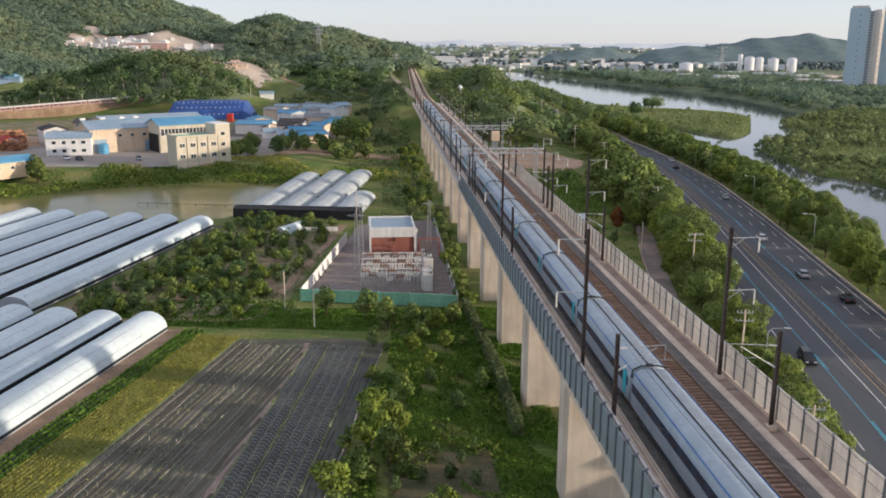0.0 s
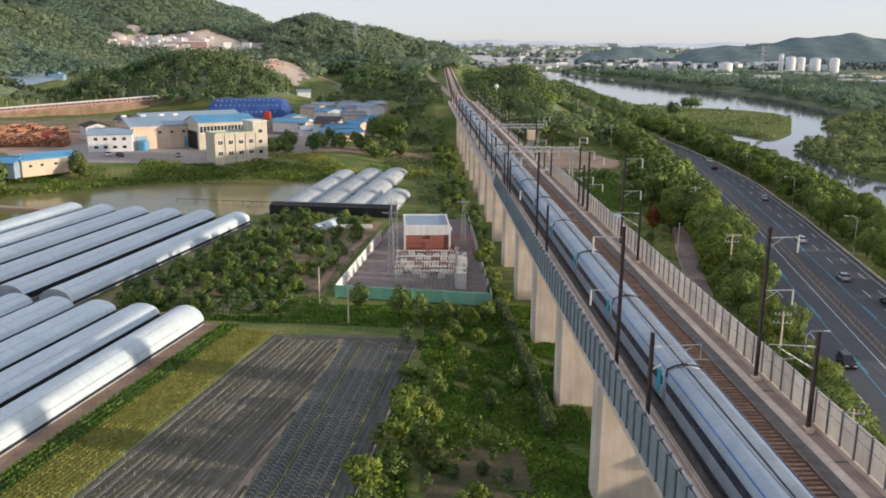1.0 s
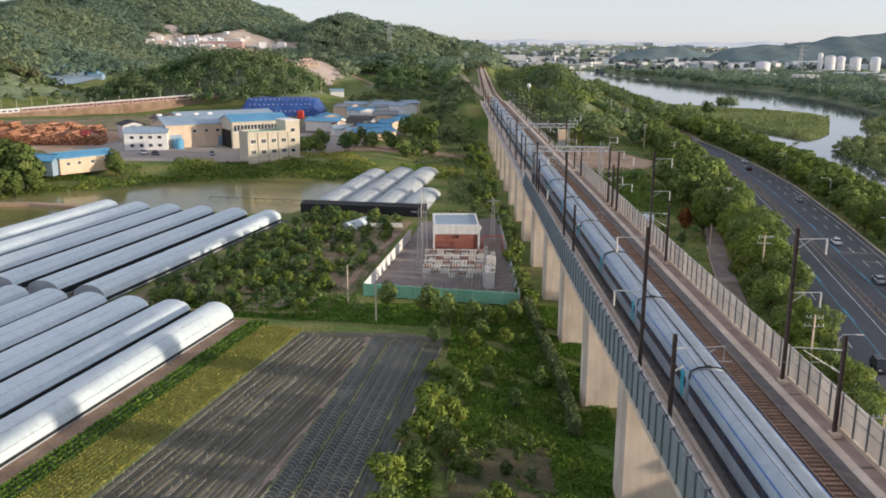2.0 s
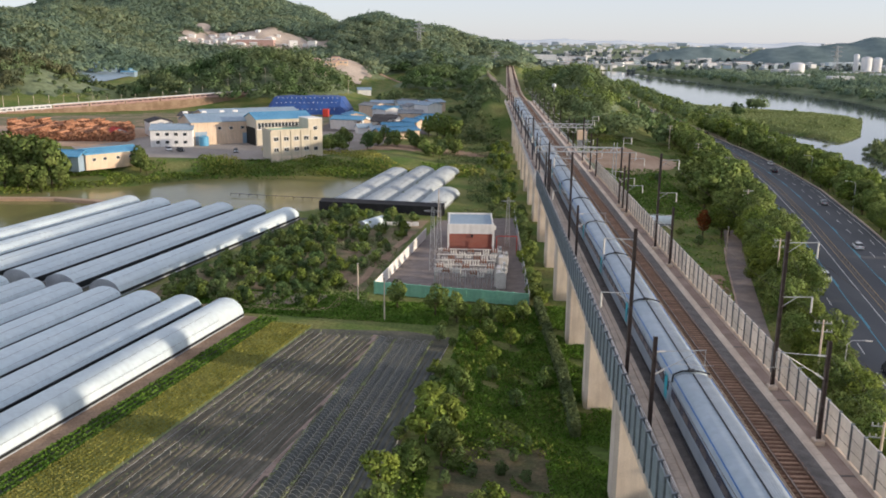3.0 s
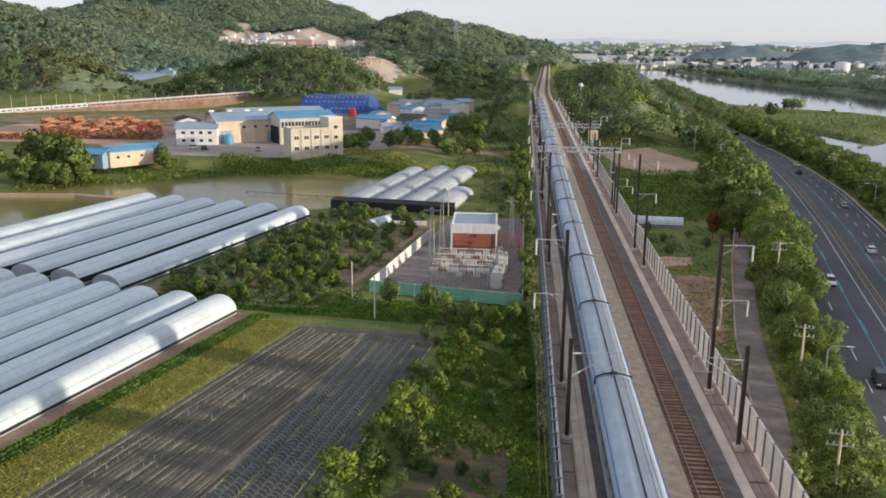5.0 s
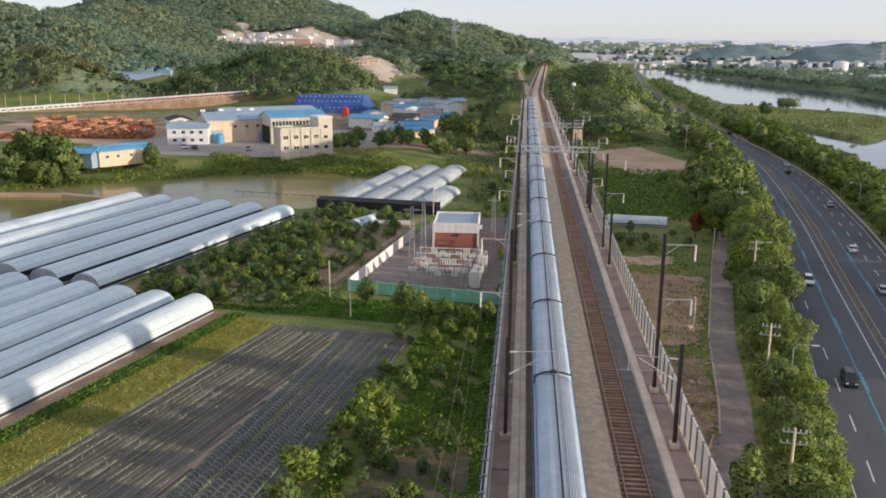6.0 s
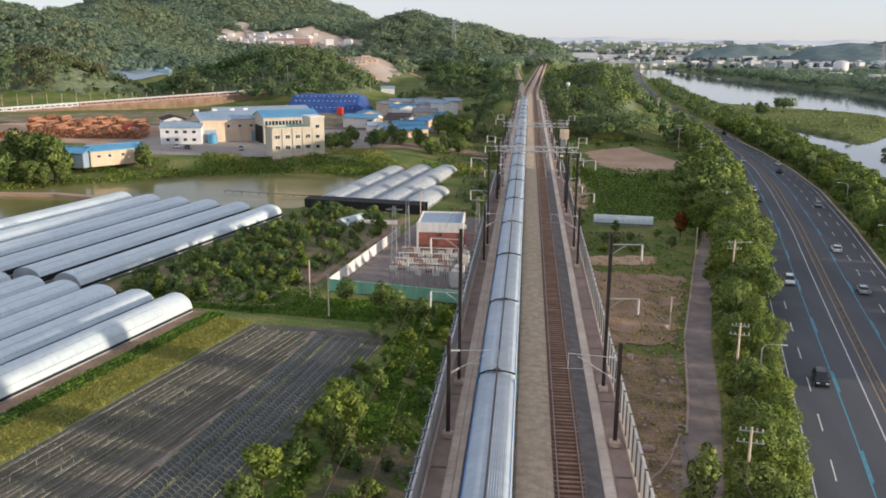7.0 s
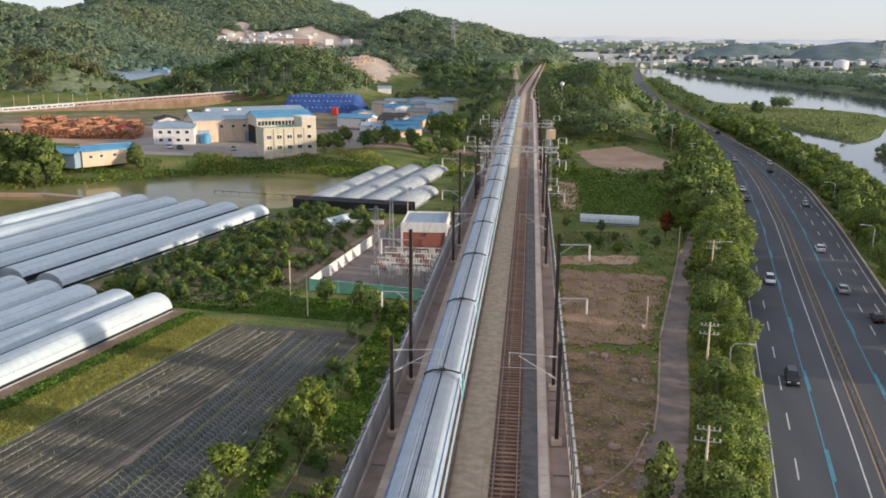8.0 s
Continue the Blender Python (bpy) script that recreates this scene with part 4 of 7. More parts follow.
for off, z, sag in ((-2.5, 25.0, 0), (2.5, 25.0, 0), (-2.5, 26.2, 0.5), (2.5, 26.2, 0.5), (8.4, 30.6, 0.8), (8.4, 26.1, 0.8), (-8.4, 30.6, 0.8), (-8.4, 26.1, 0.8)):
    pts = []
    for y in np.arange(-80, 430, 6.25):
        u = ((y - 17) % 50) / 50
        pts.append((vx(off, y), y, z - sag * 4 * u * (1 - u)))
    part("wire", Shape().tube(pts, 0.016, 3), MAST_STEEL, wires)


# ---- train ----
def body_ring(y, w, h, z0=0.35, bulge=0.12):
    """A rounded coach cross-section at y."""
    half = [(w * 0.9, z0), (w, z0 + 0.25), (w + bulge * 0.3, z0 + (h - z0) * 0.42), (w - 0.02, z0 + (h - z0) * 0.7), (w * 0.86, h - 0.3), (w * 0.66, h - 0.1), (w * 0.35, h - 0.02)]
    pts = [(a, y, b) for a, b in half] + [(-a, y, b) for a, b in half[::-1]]
    return pts


def coach(train, y0, length, first=False):
    y1 = y0 + length - 0.55
    s = Shape()
    s.loft([body_ring(y0, 1.40, 3.38), body_ring(y0 + 0.12, 1.45, 3.46), body_ring(y1 - 0.12, 1.45, 3.46), body_ring(y1, 1.40, 3.38)])
    car = part("coach", s, TRAIN_SILVER, train, "silver-blue passenger coach", True)
    for side in (-1, 1):
        s = Shape()
        s.box((side * 1.478, (y0 + y1) / 2, 2.02), (0.03, y1 - y0 - 0.5, 0.72))
        band = part("window_band", s, TRAIN_BLUE, car, "dark blue window band")
        for k in range(7):
            yy = y0 + 2.9 + k * (length - 5.8) / 6
            part("window", Shape().box((side * 1.496, yy, 2.03), (0.012, 1.5, 0.56), bevel=0.004), TRAIN_GLASS, band)
        part("sill_stripe", Shape().box((side * 1.462, (y0 + y1) / 2, 1.08), (0.03, y1 - y0 - 0.4, 0.95)), TRAIN_SILVER, car, "pale blue lower side panel")
        part("roof_line", Shape().box((side * 1.33, (y0 + y1) / 2, 3.1), (0.05, y1 - y0 - 0.4, 0.07)), TRAIN_LINE, car, "bright blue line along the roof edge")
        part("skirt", Shape().box((side * 1.41, (y0 + y1) / 2, 0.42), (0.06, y1 - y0 - 3.6, 0.4)), TRAIN_BLUE, car)
        part("door", Shape().box((side * 1.488, y0 + 1.1, 1.75), (0.03, 0.85, 1.9), bevel=0.012), TRAIN_TEAL, car, "turquoise door")
    # ribbed roof on one half, smooth on the other, and a dark seam between
    s = Shape()
    for k in range(7):
        x = 0.14 + k * 0.145
        z = 3.47 - max(0, x - 0.5) ** 2 * 0.28
        s.box((x, (y0 + y1) / 2, z), (0.05, y1 - y0 - 0.5, 0.03))
    part("roof_rib_panel", s, TRAIN_RIB, car, "pale ribbed roof panel")
    part("roof_seam", Shape().box((0.0, (y0 + y1) / 2, 3.475), (0.09, y1 - y0 - 0.3, 0.035)), RUBBER, car)
    for yy in (y0 + 2.2, y1 - 2.2):
        b = part("bogie", Shape().box((0, yy, 0.42), (2.2, 2.9, 0.42), bevel=0.08), RUBBER, car)
        for sx in (-0.75, 0.75):
            for dy in (-1.0, 1.0):
                part("wheel", Shape().tube([(sx - 0.07, yy + dy, 0.46), (sx + 0.07, yy + dy, 0.46)], 0.46, 14), RAIL, b)
    g = part("gangway", Shape().loft([body_ring(y1, 1.2, 3.2, 0.6), body_ring(y1 + 0.55, 1.2, 3.2, 0.6)]), RUBBER, car, "black gangway bellows")
    s = Shape().tube([(-1.38, y1 + 0.27, 2.6), (-1.32, y1 + 0.27, 3.2), (-0.7, y1 + 0.27, 3.5), (0.0, y1 + 0.27, 3.56), (0.7, y1 + 0.27, 3.5), (1.36, y1 + 0.27, 3.3)], 0.07, 5)
    s.box((0, y1 + 0.27, 3.56), (0.5, 0.42, 0.14), bevel=0.03)
    part("cable_bow", s, RUBBER, g)
    return car


def power_car(train, y0, sign):
    """A streamlined end car: sign +1 has its nose at y0, -1 has it at the far end."""
    L = 22.6
    Y = (lambda d: y0 + d) if sign > 0 else (lambda d: y0 + L - d)
    prof = [(0.0, 0.25, 0.95, 0.55), (0.35, 0.75, 1.32, 0.4), (1.0, 1.08, 1.75, 0.3), (2.0, 1.27, 2.25, 0.3), (3.2, 1.36, 2.78, 0.3), (4.6, 1.41, 3.3, 0.3), (5.6, 1.43, 3.62, 0.32),
            (7.0, 1.45, 3.82, 0.35), (9.0, 1.46, 3.86, 0.35)]
    rings = [body_ring(Y(d), w, h, z0, 0.06) for d, w, h, z0 in prof]
    if sign < 0:
        rings = [[(-a, b, c) for a, b, c in r] for r in rings]
    car = part("power_car", Shape().loft(rings), TRAIN_WHITE, train, "white nosed power car", True)
    r2 = [body_ring(Y(9.0), 1.455, 3.84), body_ring(Y(21.9), 1.455, 3.84), body_ring(Y(22.1), 1.4, 3.75)]
    part("rear_body", Shape().loft(r2 if sign > 0 else [[(-a, b, c) for a, b, c in r] for r in r2]), TRAIN_SILVER, car, "silver rear body", True)

    def hood(d0, d1, w0, w1, lift, mat, name, label):
        pts = []
        for d in np.linspace(d0, d1, 7):
            h = float(np.interp(d, [p[0] for p in prof], [p[2] for p in prof]))
            wd = float(np.interp(d, [p[0] for p in prof], [p[1] for p in prof]))
            w = w0 + (w1 - w0) * (d - d0) / (d1 - d0)
            row = []
            for u in np.linspace(-1, 1, 9):
                x = u * w
                t = abs(x) / wd
                drop = float(np.interp(t, [0, 0.35, 0.66, 0.86, 0.98, 1.0], [0, 0.02, 0.1, 0.3, 0.9, 1.2])) * min(1, h / 3.3)
                row.append((x, Y(d), h - drop + lift))
            pts.append(row)
        part(name, Shape().loft(pts, closed=False, caps=False), mat, car, label, True)

    hood(2.6, 4.2, 0.25, 1.12, 0.03, TRAIN_BLUE, "nose_flash", "blue nose flash")
    hood(4.3, 5.5, 1.16, 1.0, 0.035, TRAIN_GLASS, "windscreen", "dark windscreen")
    hood(5.7, 9.0, 1.15, 1.25, 0.03, TRAIN_GREY, "cab_roof", "grey cab roof")
    for side in (-1, 1):
        part("headlight", Shape().add([(side * 0.45, Y(1.6), 2.13), (side * 0.95, Y(2.3), 2.22), (side * 0.98, Y(2.0), 1.98), (side * 0.6, Y(1.3), 1.85)], [(0, 1, 2, 3)]), TRAIN_GLASS, car, "dark slanted headlight")
        part("side_stripe", Shape().box((side * 1.47, (Y(9.2) + Y(21.6)) / 2, 2.05), (0.03, 12.3, 0.75)), TRAIN_BLUE, car, "blue side stripe")
        part("side_vent", Shape().box((side * 1.49, (Y(12) + Y(18)) / 2, 2.75), (0.03, 5.8, 0.5)), TRAIN_GREY, car)
        part("skirt", Shape().box((side * 1.41, (Y(8) + Y(19)) / 2, 0.5), (0.06, 9.0, 0.5)), TRAIN_BLUE, car)
    part("roof_grille", Shape().box((0, (Y(9.2) + Y(14.8)) / 2, 3.86), (2.3, 5.4, 0.08), bevel=0.02), TRAIN_GREY, car, "grey roof grille")
    well = part("pantograph_well", Shape().box((0, (Y(15.2) + Y(19.6)) / 2, 3.85), (2.5, 4.4, 0.05)), RUBBER, car, "black pantograph well")
    s = Shape()
    for x in (-0.4, 0.4):
        s.tube([(x, Y(16.0), 3.95), (x * 0.6, Y(18.2), 4.35), (x, Y(16.4), 4.8)], 0.04, 5)
    s.tube([(-0.85, Y(16.4), 4.82), (0.85, Y(16.4), 4.82)], 0.05, 5)
    for x in (-0.7, 0.7):
        for d in (15.8, 19.0):
            s.tube([(x, Y(d), 3.86), (x, Y(d), 4.15)], 0.09, 7)
    part("pantograph", s, GALV, well, "folded grey pantograph")
    part("well_front_fairing", Shape().loft([[(-1.2, Y(19.7), 3.86), (1.2, Y(19.7), 3.86), (1.1, Y(19.7), 4.15), (-1.1, Y(19.7), 4.15)],
                                             [(-1.2, Y(21.0), 3.8), (1.2, Y(21.0), 3.8), (1.1, Y(21.0), 3.86), (-1.1, Y(21.0), 3.86)]]), TRAIN_GREY, car)
    for d in (4.5, 18.6):
        b = part("bogie", Shape().box((0, Y(d), 0.45), (2.2, 3.3, 0.45), bevel=0.08), RUBBER, car)
        for sx in (-0.75, 0.75):
            for dy in (-1.2, 1.2):
                part("wheel", Shape().tube([(sx - 0.07, Y(d) + dy, 0.46), (sx + 0.07, Y(d) + dy, 0.46)], 0.46, 14), RAIL, b)
    return car


TRAIN_Y = 17.0
train = thing("train", (vx(-2.6, TRAIN_Y), TRAIN_Y, 20.0), "long silver and blue high-speed passenger train on the west track", "train", rz=math.degrees(0.0055))
power_car(train, 0.0, 1)
y = 22.6
coach(train, y, 20.4, True)
y += 20.4
for k in range(17):
    coach(train, y, 18.3, k in (3,))
    y += 18.3
power_car(train, y, -1)


# ---- greenhouses ----
def tunnel(base, s0, s1, w, width, height, label, group, d=D, n=N, low=1.7, film=None):
    """One plastic tunnel along its direction from s0 to s1, w across."""
    at = lambda s, u: (base[0] + d.x * s + n.x * u, base[1] + d.y * s + n.y * u)
    root = thing("greenhouse_tunnel", (*at(s0, w), 0.05), label, "greenhouse", group, rz=-math.degrees(math.atan2(d.x, d.y)))
    L, hw = s1 - s0, width / 2
    arch = [(-hw, low)] + [(-hw * math.cos(a) * 0.99, low + (height - low) * math.sin(a)) for a in np.linspace(0.28, math.pi - 0.28, 11)] + [(hw, low)]
    full = [(-hw, 0)] + arch + [(hw, 0)]
    rng = random.Random(int(w * 31 + s0))
    rings = []
    for s in np.append(np.arange(0, L - 0.6, 2.0), L):
        k = 1 + rng.uniform(-0.003, 0.003)
        rings.append([(x * k, s, z * k) for x, z in arch])
    part("cover", Shape().loft(rings, closed=False, caps=False), film or FILM, root, "pale translucent plastic cover", True)
    for s in (0.02, L - 0.02):
        e = part("end_wall", Shape().add([(x, s, z) for x, z in full], [tuple(range(len(full)))]), FILM_END, root, "grey plastic end wall")
        part("door", Shape().box((0, s + (-0.03 if s < 1 else 0.03), 1.0), (1.9, 0.05, 2.0)), FILM_END, e)
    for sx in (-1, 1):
        # solid sheet, coloured as the shaded inside of the rolled-up side
        part("side_vent", Shape().box((sx * (hw - 0.03), L / 2, low / 2 + 0.15), (0.04, L - 0.1, low - 0.3)), OPENING_SHADE, root, "near-black sheet for the shaded open side")
        part("ground_skirt", Shape().box((sx * (hw + 0.02), L / 2, 0.15), (0.05, L, 0.3)), FILM_END, root, "pale plastic ground skirt")
        part("roll_bar", Shape().tube([(sx * (hw + 0.04), 0.2, low), (sx * (hw + 0.04), L - 0.2, low)], 0.05, 5), POST_STEEL, root, "grey side roll bar")
    for k in (0.3, 0.62):
        part("cover_string", Shape().tube([(hw * k * 1.52 if k < 0.5 else hw * 0.93, t, low + (height - low) * (0.9 if k < 0.5 else 0.42)) for t in np.arange(0.5, L, 8)], 0.022, 3), POST_STEEL, root)
    return root


GA = F0
for i in range(8):
    tunnel(GA, -112, 0.3 + 0.1 * i, -2.9 - i * 8.35, 6.3, 3.05 if i else 3.3, "long pale plastic greenhouse tunnel standing in a close row", "front greenhouse tunnels", low=1.45 if i else 0.75)
GB = (-89.8, 150.7)
for i in range(6):
    tunnel(GB, 0.3 * i, 76.8 + 0.3 * i, 0.4 - i * 10.2, 6.7, 3.15, "long pale plastic greenhouse tunnel standing in a close row", "rear greenhouse tunnels", low=1.5 if i else 0.9)

D2 = Vector((0.15, 0.9887))
N2 = Vector((0.9887, -0.15))
GC = (-65.5, 238.0)
for i in range(4):
    tunnel(GC, 1.5, (72, 78, 80, 34)[i], 4.6 + i * 8.7, 8.3, 2.7, "pale plastic greenhouse tunnel joined side by side over dark netting", "netted greenhouse tunnels", D2, N2, 0.5, FILM_OLD)
net = Shape()
a, b = (GC[0], GC[1]), (GC[0] + N2.x * 36, GC[1] + N2.y * 36)
net.loft([[(a[0], a[1], 0.0), (a[0], a[1], 2.6), (a[0] + 0.6, a[1] + 3.5, 3.1), (a[0] + 0.6, a[1] + 3.5, 0)], [(b[0], b[1], 0.0), (b[0], b[1], 2.6), (b[0] + 0.6, b[1] + 3.5, 3.1), (b[0] + 0.6, b[1] + 3.5, 0)]])
tagged(part("shade_net_wall", net, SHADE_NET), "black shade netting wall along the greenhouse fronts", "shade net")
tunnel((16.8, 228.5), 0, 15.5, 0, 3.6, 2.4, "small low pale plastic tunnel among vegetable plots", "", Vector((0.995, -0.1)), Vector((-0.1, -0.995)), low=0.5)


tunnel((-49.5, 212.5), 0, 9.5, 0, 3.4, 2.3, "small white plastic tunnel among the fruit trees", "", Vector((0.45, 0.893)), Vector((0.893, -0.45)), low=0.4)
pale_wall = thing("garden_wall", (0, 0, 0), "low pale wall behind the fruit trees", "wall")
for k in range(5):
    part("wall_block", Shape().box((-43.8 + k * 1.9, 218.2 + 0.1 * k, 0.6), (1.8, 0.35, 1.1), bevel=0.04), WALL_WHITE, pale_wall)


# ---- trees ----
def tree_meshes(seed, height, spread, n, size, mat, trunk_h=0.3, blobs_n=9, squat=0.75):
    """Trunk with limbs, and a crown of many small leaf sprays gathered in uneven clumps."""
    rng = np.random.default_rng(seed)
    th = height * trunk_h
    trunk = Shape()
    lean = rng.normal(0, 0.03, 2) * height
    top = Vector((lean[0], lean[1], height * 0.72))
    trunk.tube([(0, 0, -0.4), (lean[0] * 0.2, lean[1] * 0.2, th * 0.6), (lean[0] * 0.5, lean[1] * 0.5, th * 1.3), top], 0.03 * height, 7, 0.008 * height)
    blobs = []
    for i in range(blobs_n):
        a = 2 * math.pi * (i + rng.uniform(-0.3, 0.3)) / blobs_n * 2.4
        k = rng.uniform(0.15, 0.68) * spread
        z = th + (height - th) * rng.uniform(0.22, 0.8)
        k *= 1.0 - 0.55 * max(0, (z - th) / (height - th) - 0.45)
        r = spread * rng.uniform(0.32, 0.52)
        blobs.append((math.cos(a) * k + lean[0], math.sin(a) * k + lean[1], z, r, r * rng.uniform(0.8, 1.15), r * squat))
        trunk.tube([(lean[0] * 0.4, lean[1] * 0.4, th * rng.uniform(0.8, 1.5)), (math.cos(a) * k * 0.5, math.sin(a) * k * 0.5, (th + z) / 2 + 0.2), (math.cos(a) * k, math.sin(a) * k, z)],
                   0.013 * height, 5, 0.004 * height)
    blobs.append((lean[0], lean[1], height - spread * 0.36, spread * 0.42, spread * 0.42, spread * 0.4))
    blobs.append((lean[0], lean[1], th + (height - th) * 0.42, spread * 0.62, spread * 0.62, (height - th) * 0.4))
    p, d = crown_points(blobs, n, rng)
    v, q, nn = leaf_quads(p, d, size, rng)
    return trunk.mesh("trunk", BARK), mesh_np("crown", v, q, mat, False, nn)


def plant_tree(meshes, x, y, scale, label, category, group, rng, z=None, name="tree"):
    if y > 235 and meshes in TREES:
        meshes = FAR_TREES[TREES.index(meshes)]
    root = thing(name, (x, y, z_at(x, y) if z is None else z), label, category, group, rz=rng.uniform(0, 360))
    root.scale = (scale, scale, scale * rng.uniform(0.9, 1.12))
    part("trunk", meshes[0], None, root)
    part("crown", meshes[1], None, root)
    return root


TREES = [tree_meshes(1, 9, 4.3, 8200, 0.2, LEAF, 0.16, 15), tree_meshes(2, 9, 4.6, 8200, 0.2, LEAF, 0.16, 15), tree_meshes(3, 8.5, 4.0, 7200, 0.2, LEAF_YELLOW, 0.16, 15)]
FAR_TREES = [tree_meshes(1, 9, 4.3, 1900, 0.42, LEAF, 0.16, 11), tree_meshes(2, 9, 4.6, 1900, 0.42, LEAF, 0.16, 11), tree_meshes(3, 8.5, 4.0, 1700, 0.42, LEAF_YELLOW, 0.16, 11)]
BUSHES = [tree_meshes(11, 3.0, 1.7, 620, 0.2, LEAF, 0.12, 6), tree_meshes(12, 2.6, 1.6, 560, 0.2, LEAF_YELLOW, 0.12, 6), tree_meshes(13, 3.4, 1.6, 620, 0.2, LEAF_DARK, 0.12, 6)]
SMALL_TREES = [tree_meshes(21, 6.5, 3.2, 1900, 0.27, LEAF, 0.2), tree_meshes(22, 6.0, 3.0, 1900, 0.27, LEAF_YELLOW, 0.2)]
RUST_TREE = tree_meshes(31, 6.5, 2.6, 1200, 0.28, LEAF_RUST, 0.2)
FIR = tree_meshes(41, 8.5, 2.0, 1700, 0.25, LEAF, 0.1, 10, 1.2)
trng = random.Random(9)

# row between the path and the highway
for y in np.arange(58, 420, 5.4):
    if 136 < y < 141:
        continue
    mid = (float(path_x(y)) + 2.6 + float(road_x(y)) - 13.2) / 2 if y < 235 else float(road_x(y)) - 19
    gap = max(2.5, float(road_x(y)) - 13.2 - float(path_x(y)) - 2.6) if y < 235 else 10
    for k in range(2 if gap > 7.5 else 1):
        x = mid + trng.uniform(-0.5, 0.5) + ((k - 0.5) * gap * 0.42 if gap > 7.5 else 0)
        big = trng.uniform(0.62, 0.88) if y < 150 else trng.uniform(0.95, 1.25)
        plant_tree(trng.choice(TREES), x, y + trng.uniform(-1.4, 1.4), big, "leafy green roadside tree beside the service path", "tree", "roadside trees", trng)
# far side of the highway, along the river bank
for y in np.arange(120, 500, 7.4):
    for k in range(2 if y < 190 else 3 if y < 330 else 4):
        x = float(road_x(y)) + 3.4 + 13.6 * float(road_share(y)) + k * 6.0 + trng.uniform(-1.6, 1.6)
        plant_tree(trng.choice(TREES), x, y + trng.uniform(-2, 2), trng.uniform(0.78, 1.12), "dense green tree on the river bank beside the highway", "tree", "river bank trees", trng)
plant_tree(TREES[2], 41.5, 212, 1.05, "large yellowing broadleaf tree beside the plots", "tree", "", trng)
plant_tree(RUST_TREE, 37.2, 213.5, 0.95, "small tree with rusty red leaves", "tree", "", trng)
for x, y, s in ((52, 268, 1.5), (56, 258, 1.35), (50, 281, 1.4), (58, 290, 1.3), (47, 252, 1.2), (61, 276, 1.3), (44, 214, 1.15), (47, 204, 1.1)):
    plant_tree(TREES[int(x) % 2], x, y, s, "large green broadleaf tree beside the plots", "tree", "plot trees", trng)
plant_tree(TREES[0], 46, 226, 1.1, "large green broadleaf tree beside the plots", "tree", "", trng)
plant_tree(TREES[1], 47, 262, 1.15, "large green broadleaf tree beside the plots", "tree", "", trng)
plant_tree(FIR, 17.5, 78.5, 1.0, "dark green conical tree beside the service path", "tree", "", trng)

# wild trees between the ploughed field and the viaduct
for x, y, k, s in [(-27.5, 74, 0, 1.0), (-28.6, 82, 1, 1.05), (-25.4, 86, 0, 0.9), (-24.6, 94, 1, 1.1), (-22.0, 97, 1, 0.95), (-24.8, 102, 1, 1.0), (-20.5, 108, 0, 0.7), (-22.6, 90, 0, 0.95),
                   (-19.0, 126, 1, 0.75), (-17.0, 133, 0, 0.6), (-26.5, 143.5, 0, 1.0), (-22.5, 140, 0, 0.95), (-18.5, 139, 0, 0.8), (-14.5, 137, 1, 0.75), (-11, 142, 0, 0.7), (-33.6, 147.5, 0, 0.95),
                   (-29.5, 68, 0, 1.1), (-16.5, 121, 1, 0.55), (-13.5, 128, 1, 0.6)]:
    plant_tree(SMALL_TREES[k], x, y, s * 0.82, "small bushy tree in the overgrown strip", "tree", "strip trees", trng)
for i in range(52):
    y = trng.uniform(58, 147)
    x = -25 + 17 * trng.random() ** 1.8 + (0 if y > 100 else -3)
    plant_tree(trng.choice(BUSHES), x, y, trng.uniform(0.35, 0.85), "low green shrub in the overgrown strip", "shrub", "strip shrubs", trng, name="shrub")
for x, y, s in [(-20.5, 90, 0.55), (-17, 92, 0.5), (-14, 90, 0.55), (-12.5, 93, 0.5), (-19, 86, 0.5), (-15.6, 86.5, 0.6), (-13, 85, 0.5), (-22, 84, 0.55), (-17.5, 81, 0.5)]:
    plant_tree(BUSHES[2], x, y, s, "small round dark shrub on bare ground", "shrub", "strip shrubs", trng, name="shrub")
# orchard between the tunnels and the substation
for i in range(430):
    s, w = trng.uniform(4, 92), trng.uniform(2, 34)
    x, y = along(-82.5, 150, s - 4, w)
    if x > -42 + (y - 150) * 0.1 or (y < 172 and trng.random() < 0.35) or (x > -52 and y > 175 and trng.random() < 0.6) or y > 236:
        continue
    plant_tree(BUSHES[0] if trng.random() < 0.4 else BUSHES[2] if trng.random() < 0.6 else BUSHES[1], x, y, trng.uniform(0.6, 1.1), "small leafy fruit tree in an old orchard", "shrub", "orchard trees", trng, name="fruit_tree")
# growth along the foot of the viaduct and round the pond
for i in range(110):
    y = trng.uniform(150, 400)
    plant_tree(trng.choice(BUSHES), trng.uniform(-9.4, -7.2) if y < 235 else trng.uniform(-17, -8), y, trng.uniform(0.6, 1.3), "green shrub at the foot of the viaduct", "shrub", "viaduct shrubs", trng, name="shrub")
for x, y, k, s in [(-160, 270, 0, 1.6), (-168, 274, 1, 1.9), (-178, 277, 0, 1.8), (-164, 262, 1, 1.0), (-172, 263, 0, 1.1), (-168, 264, 0, 0.8), (-188, 270, 1, 1.2), (-178, 265, 1, 0.9), (-160, 263, 1, 0.7), (-155, 266, 0, 0.8)]:
    plant_tree(TREES[k], x, y, s, "big dark green tree on the pond bank", "tree", "pond bank trees", trng)
for x, y, k, s in [(-42, 420, 2, 1.45), (-37, 424, 2, 1.2), (-46, 416, 0, 1.2), (-38, 412, 0, 1.2), (-33, 420, 1, 1.1)]:
    plant_tree(TREES[k], x, y, s, "tall yellow-green tree behind the pond", "tree", "tall yard trees", trng)
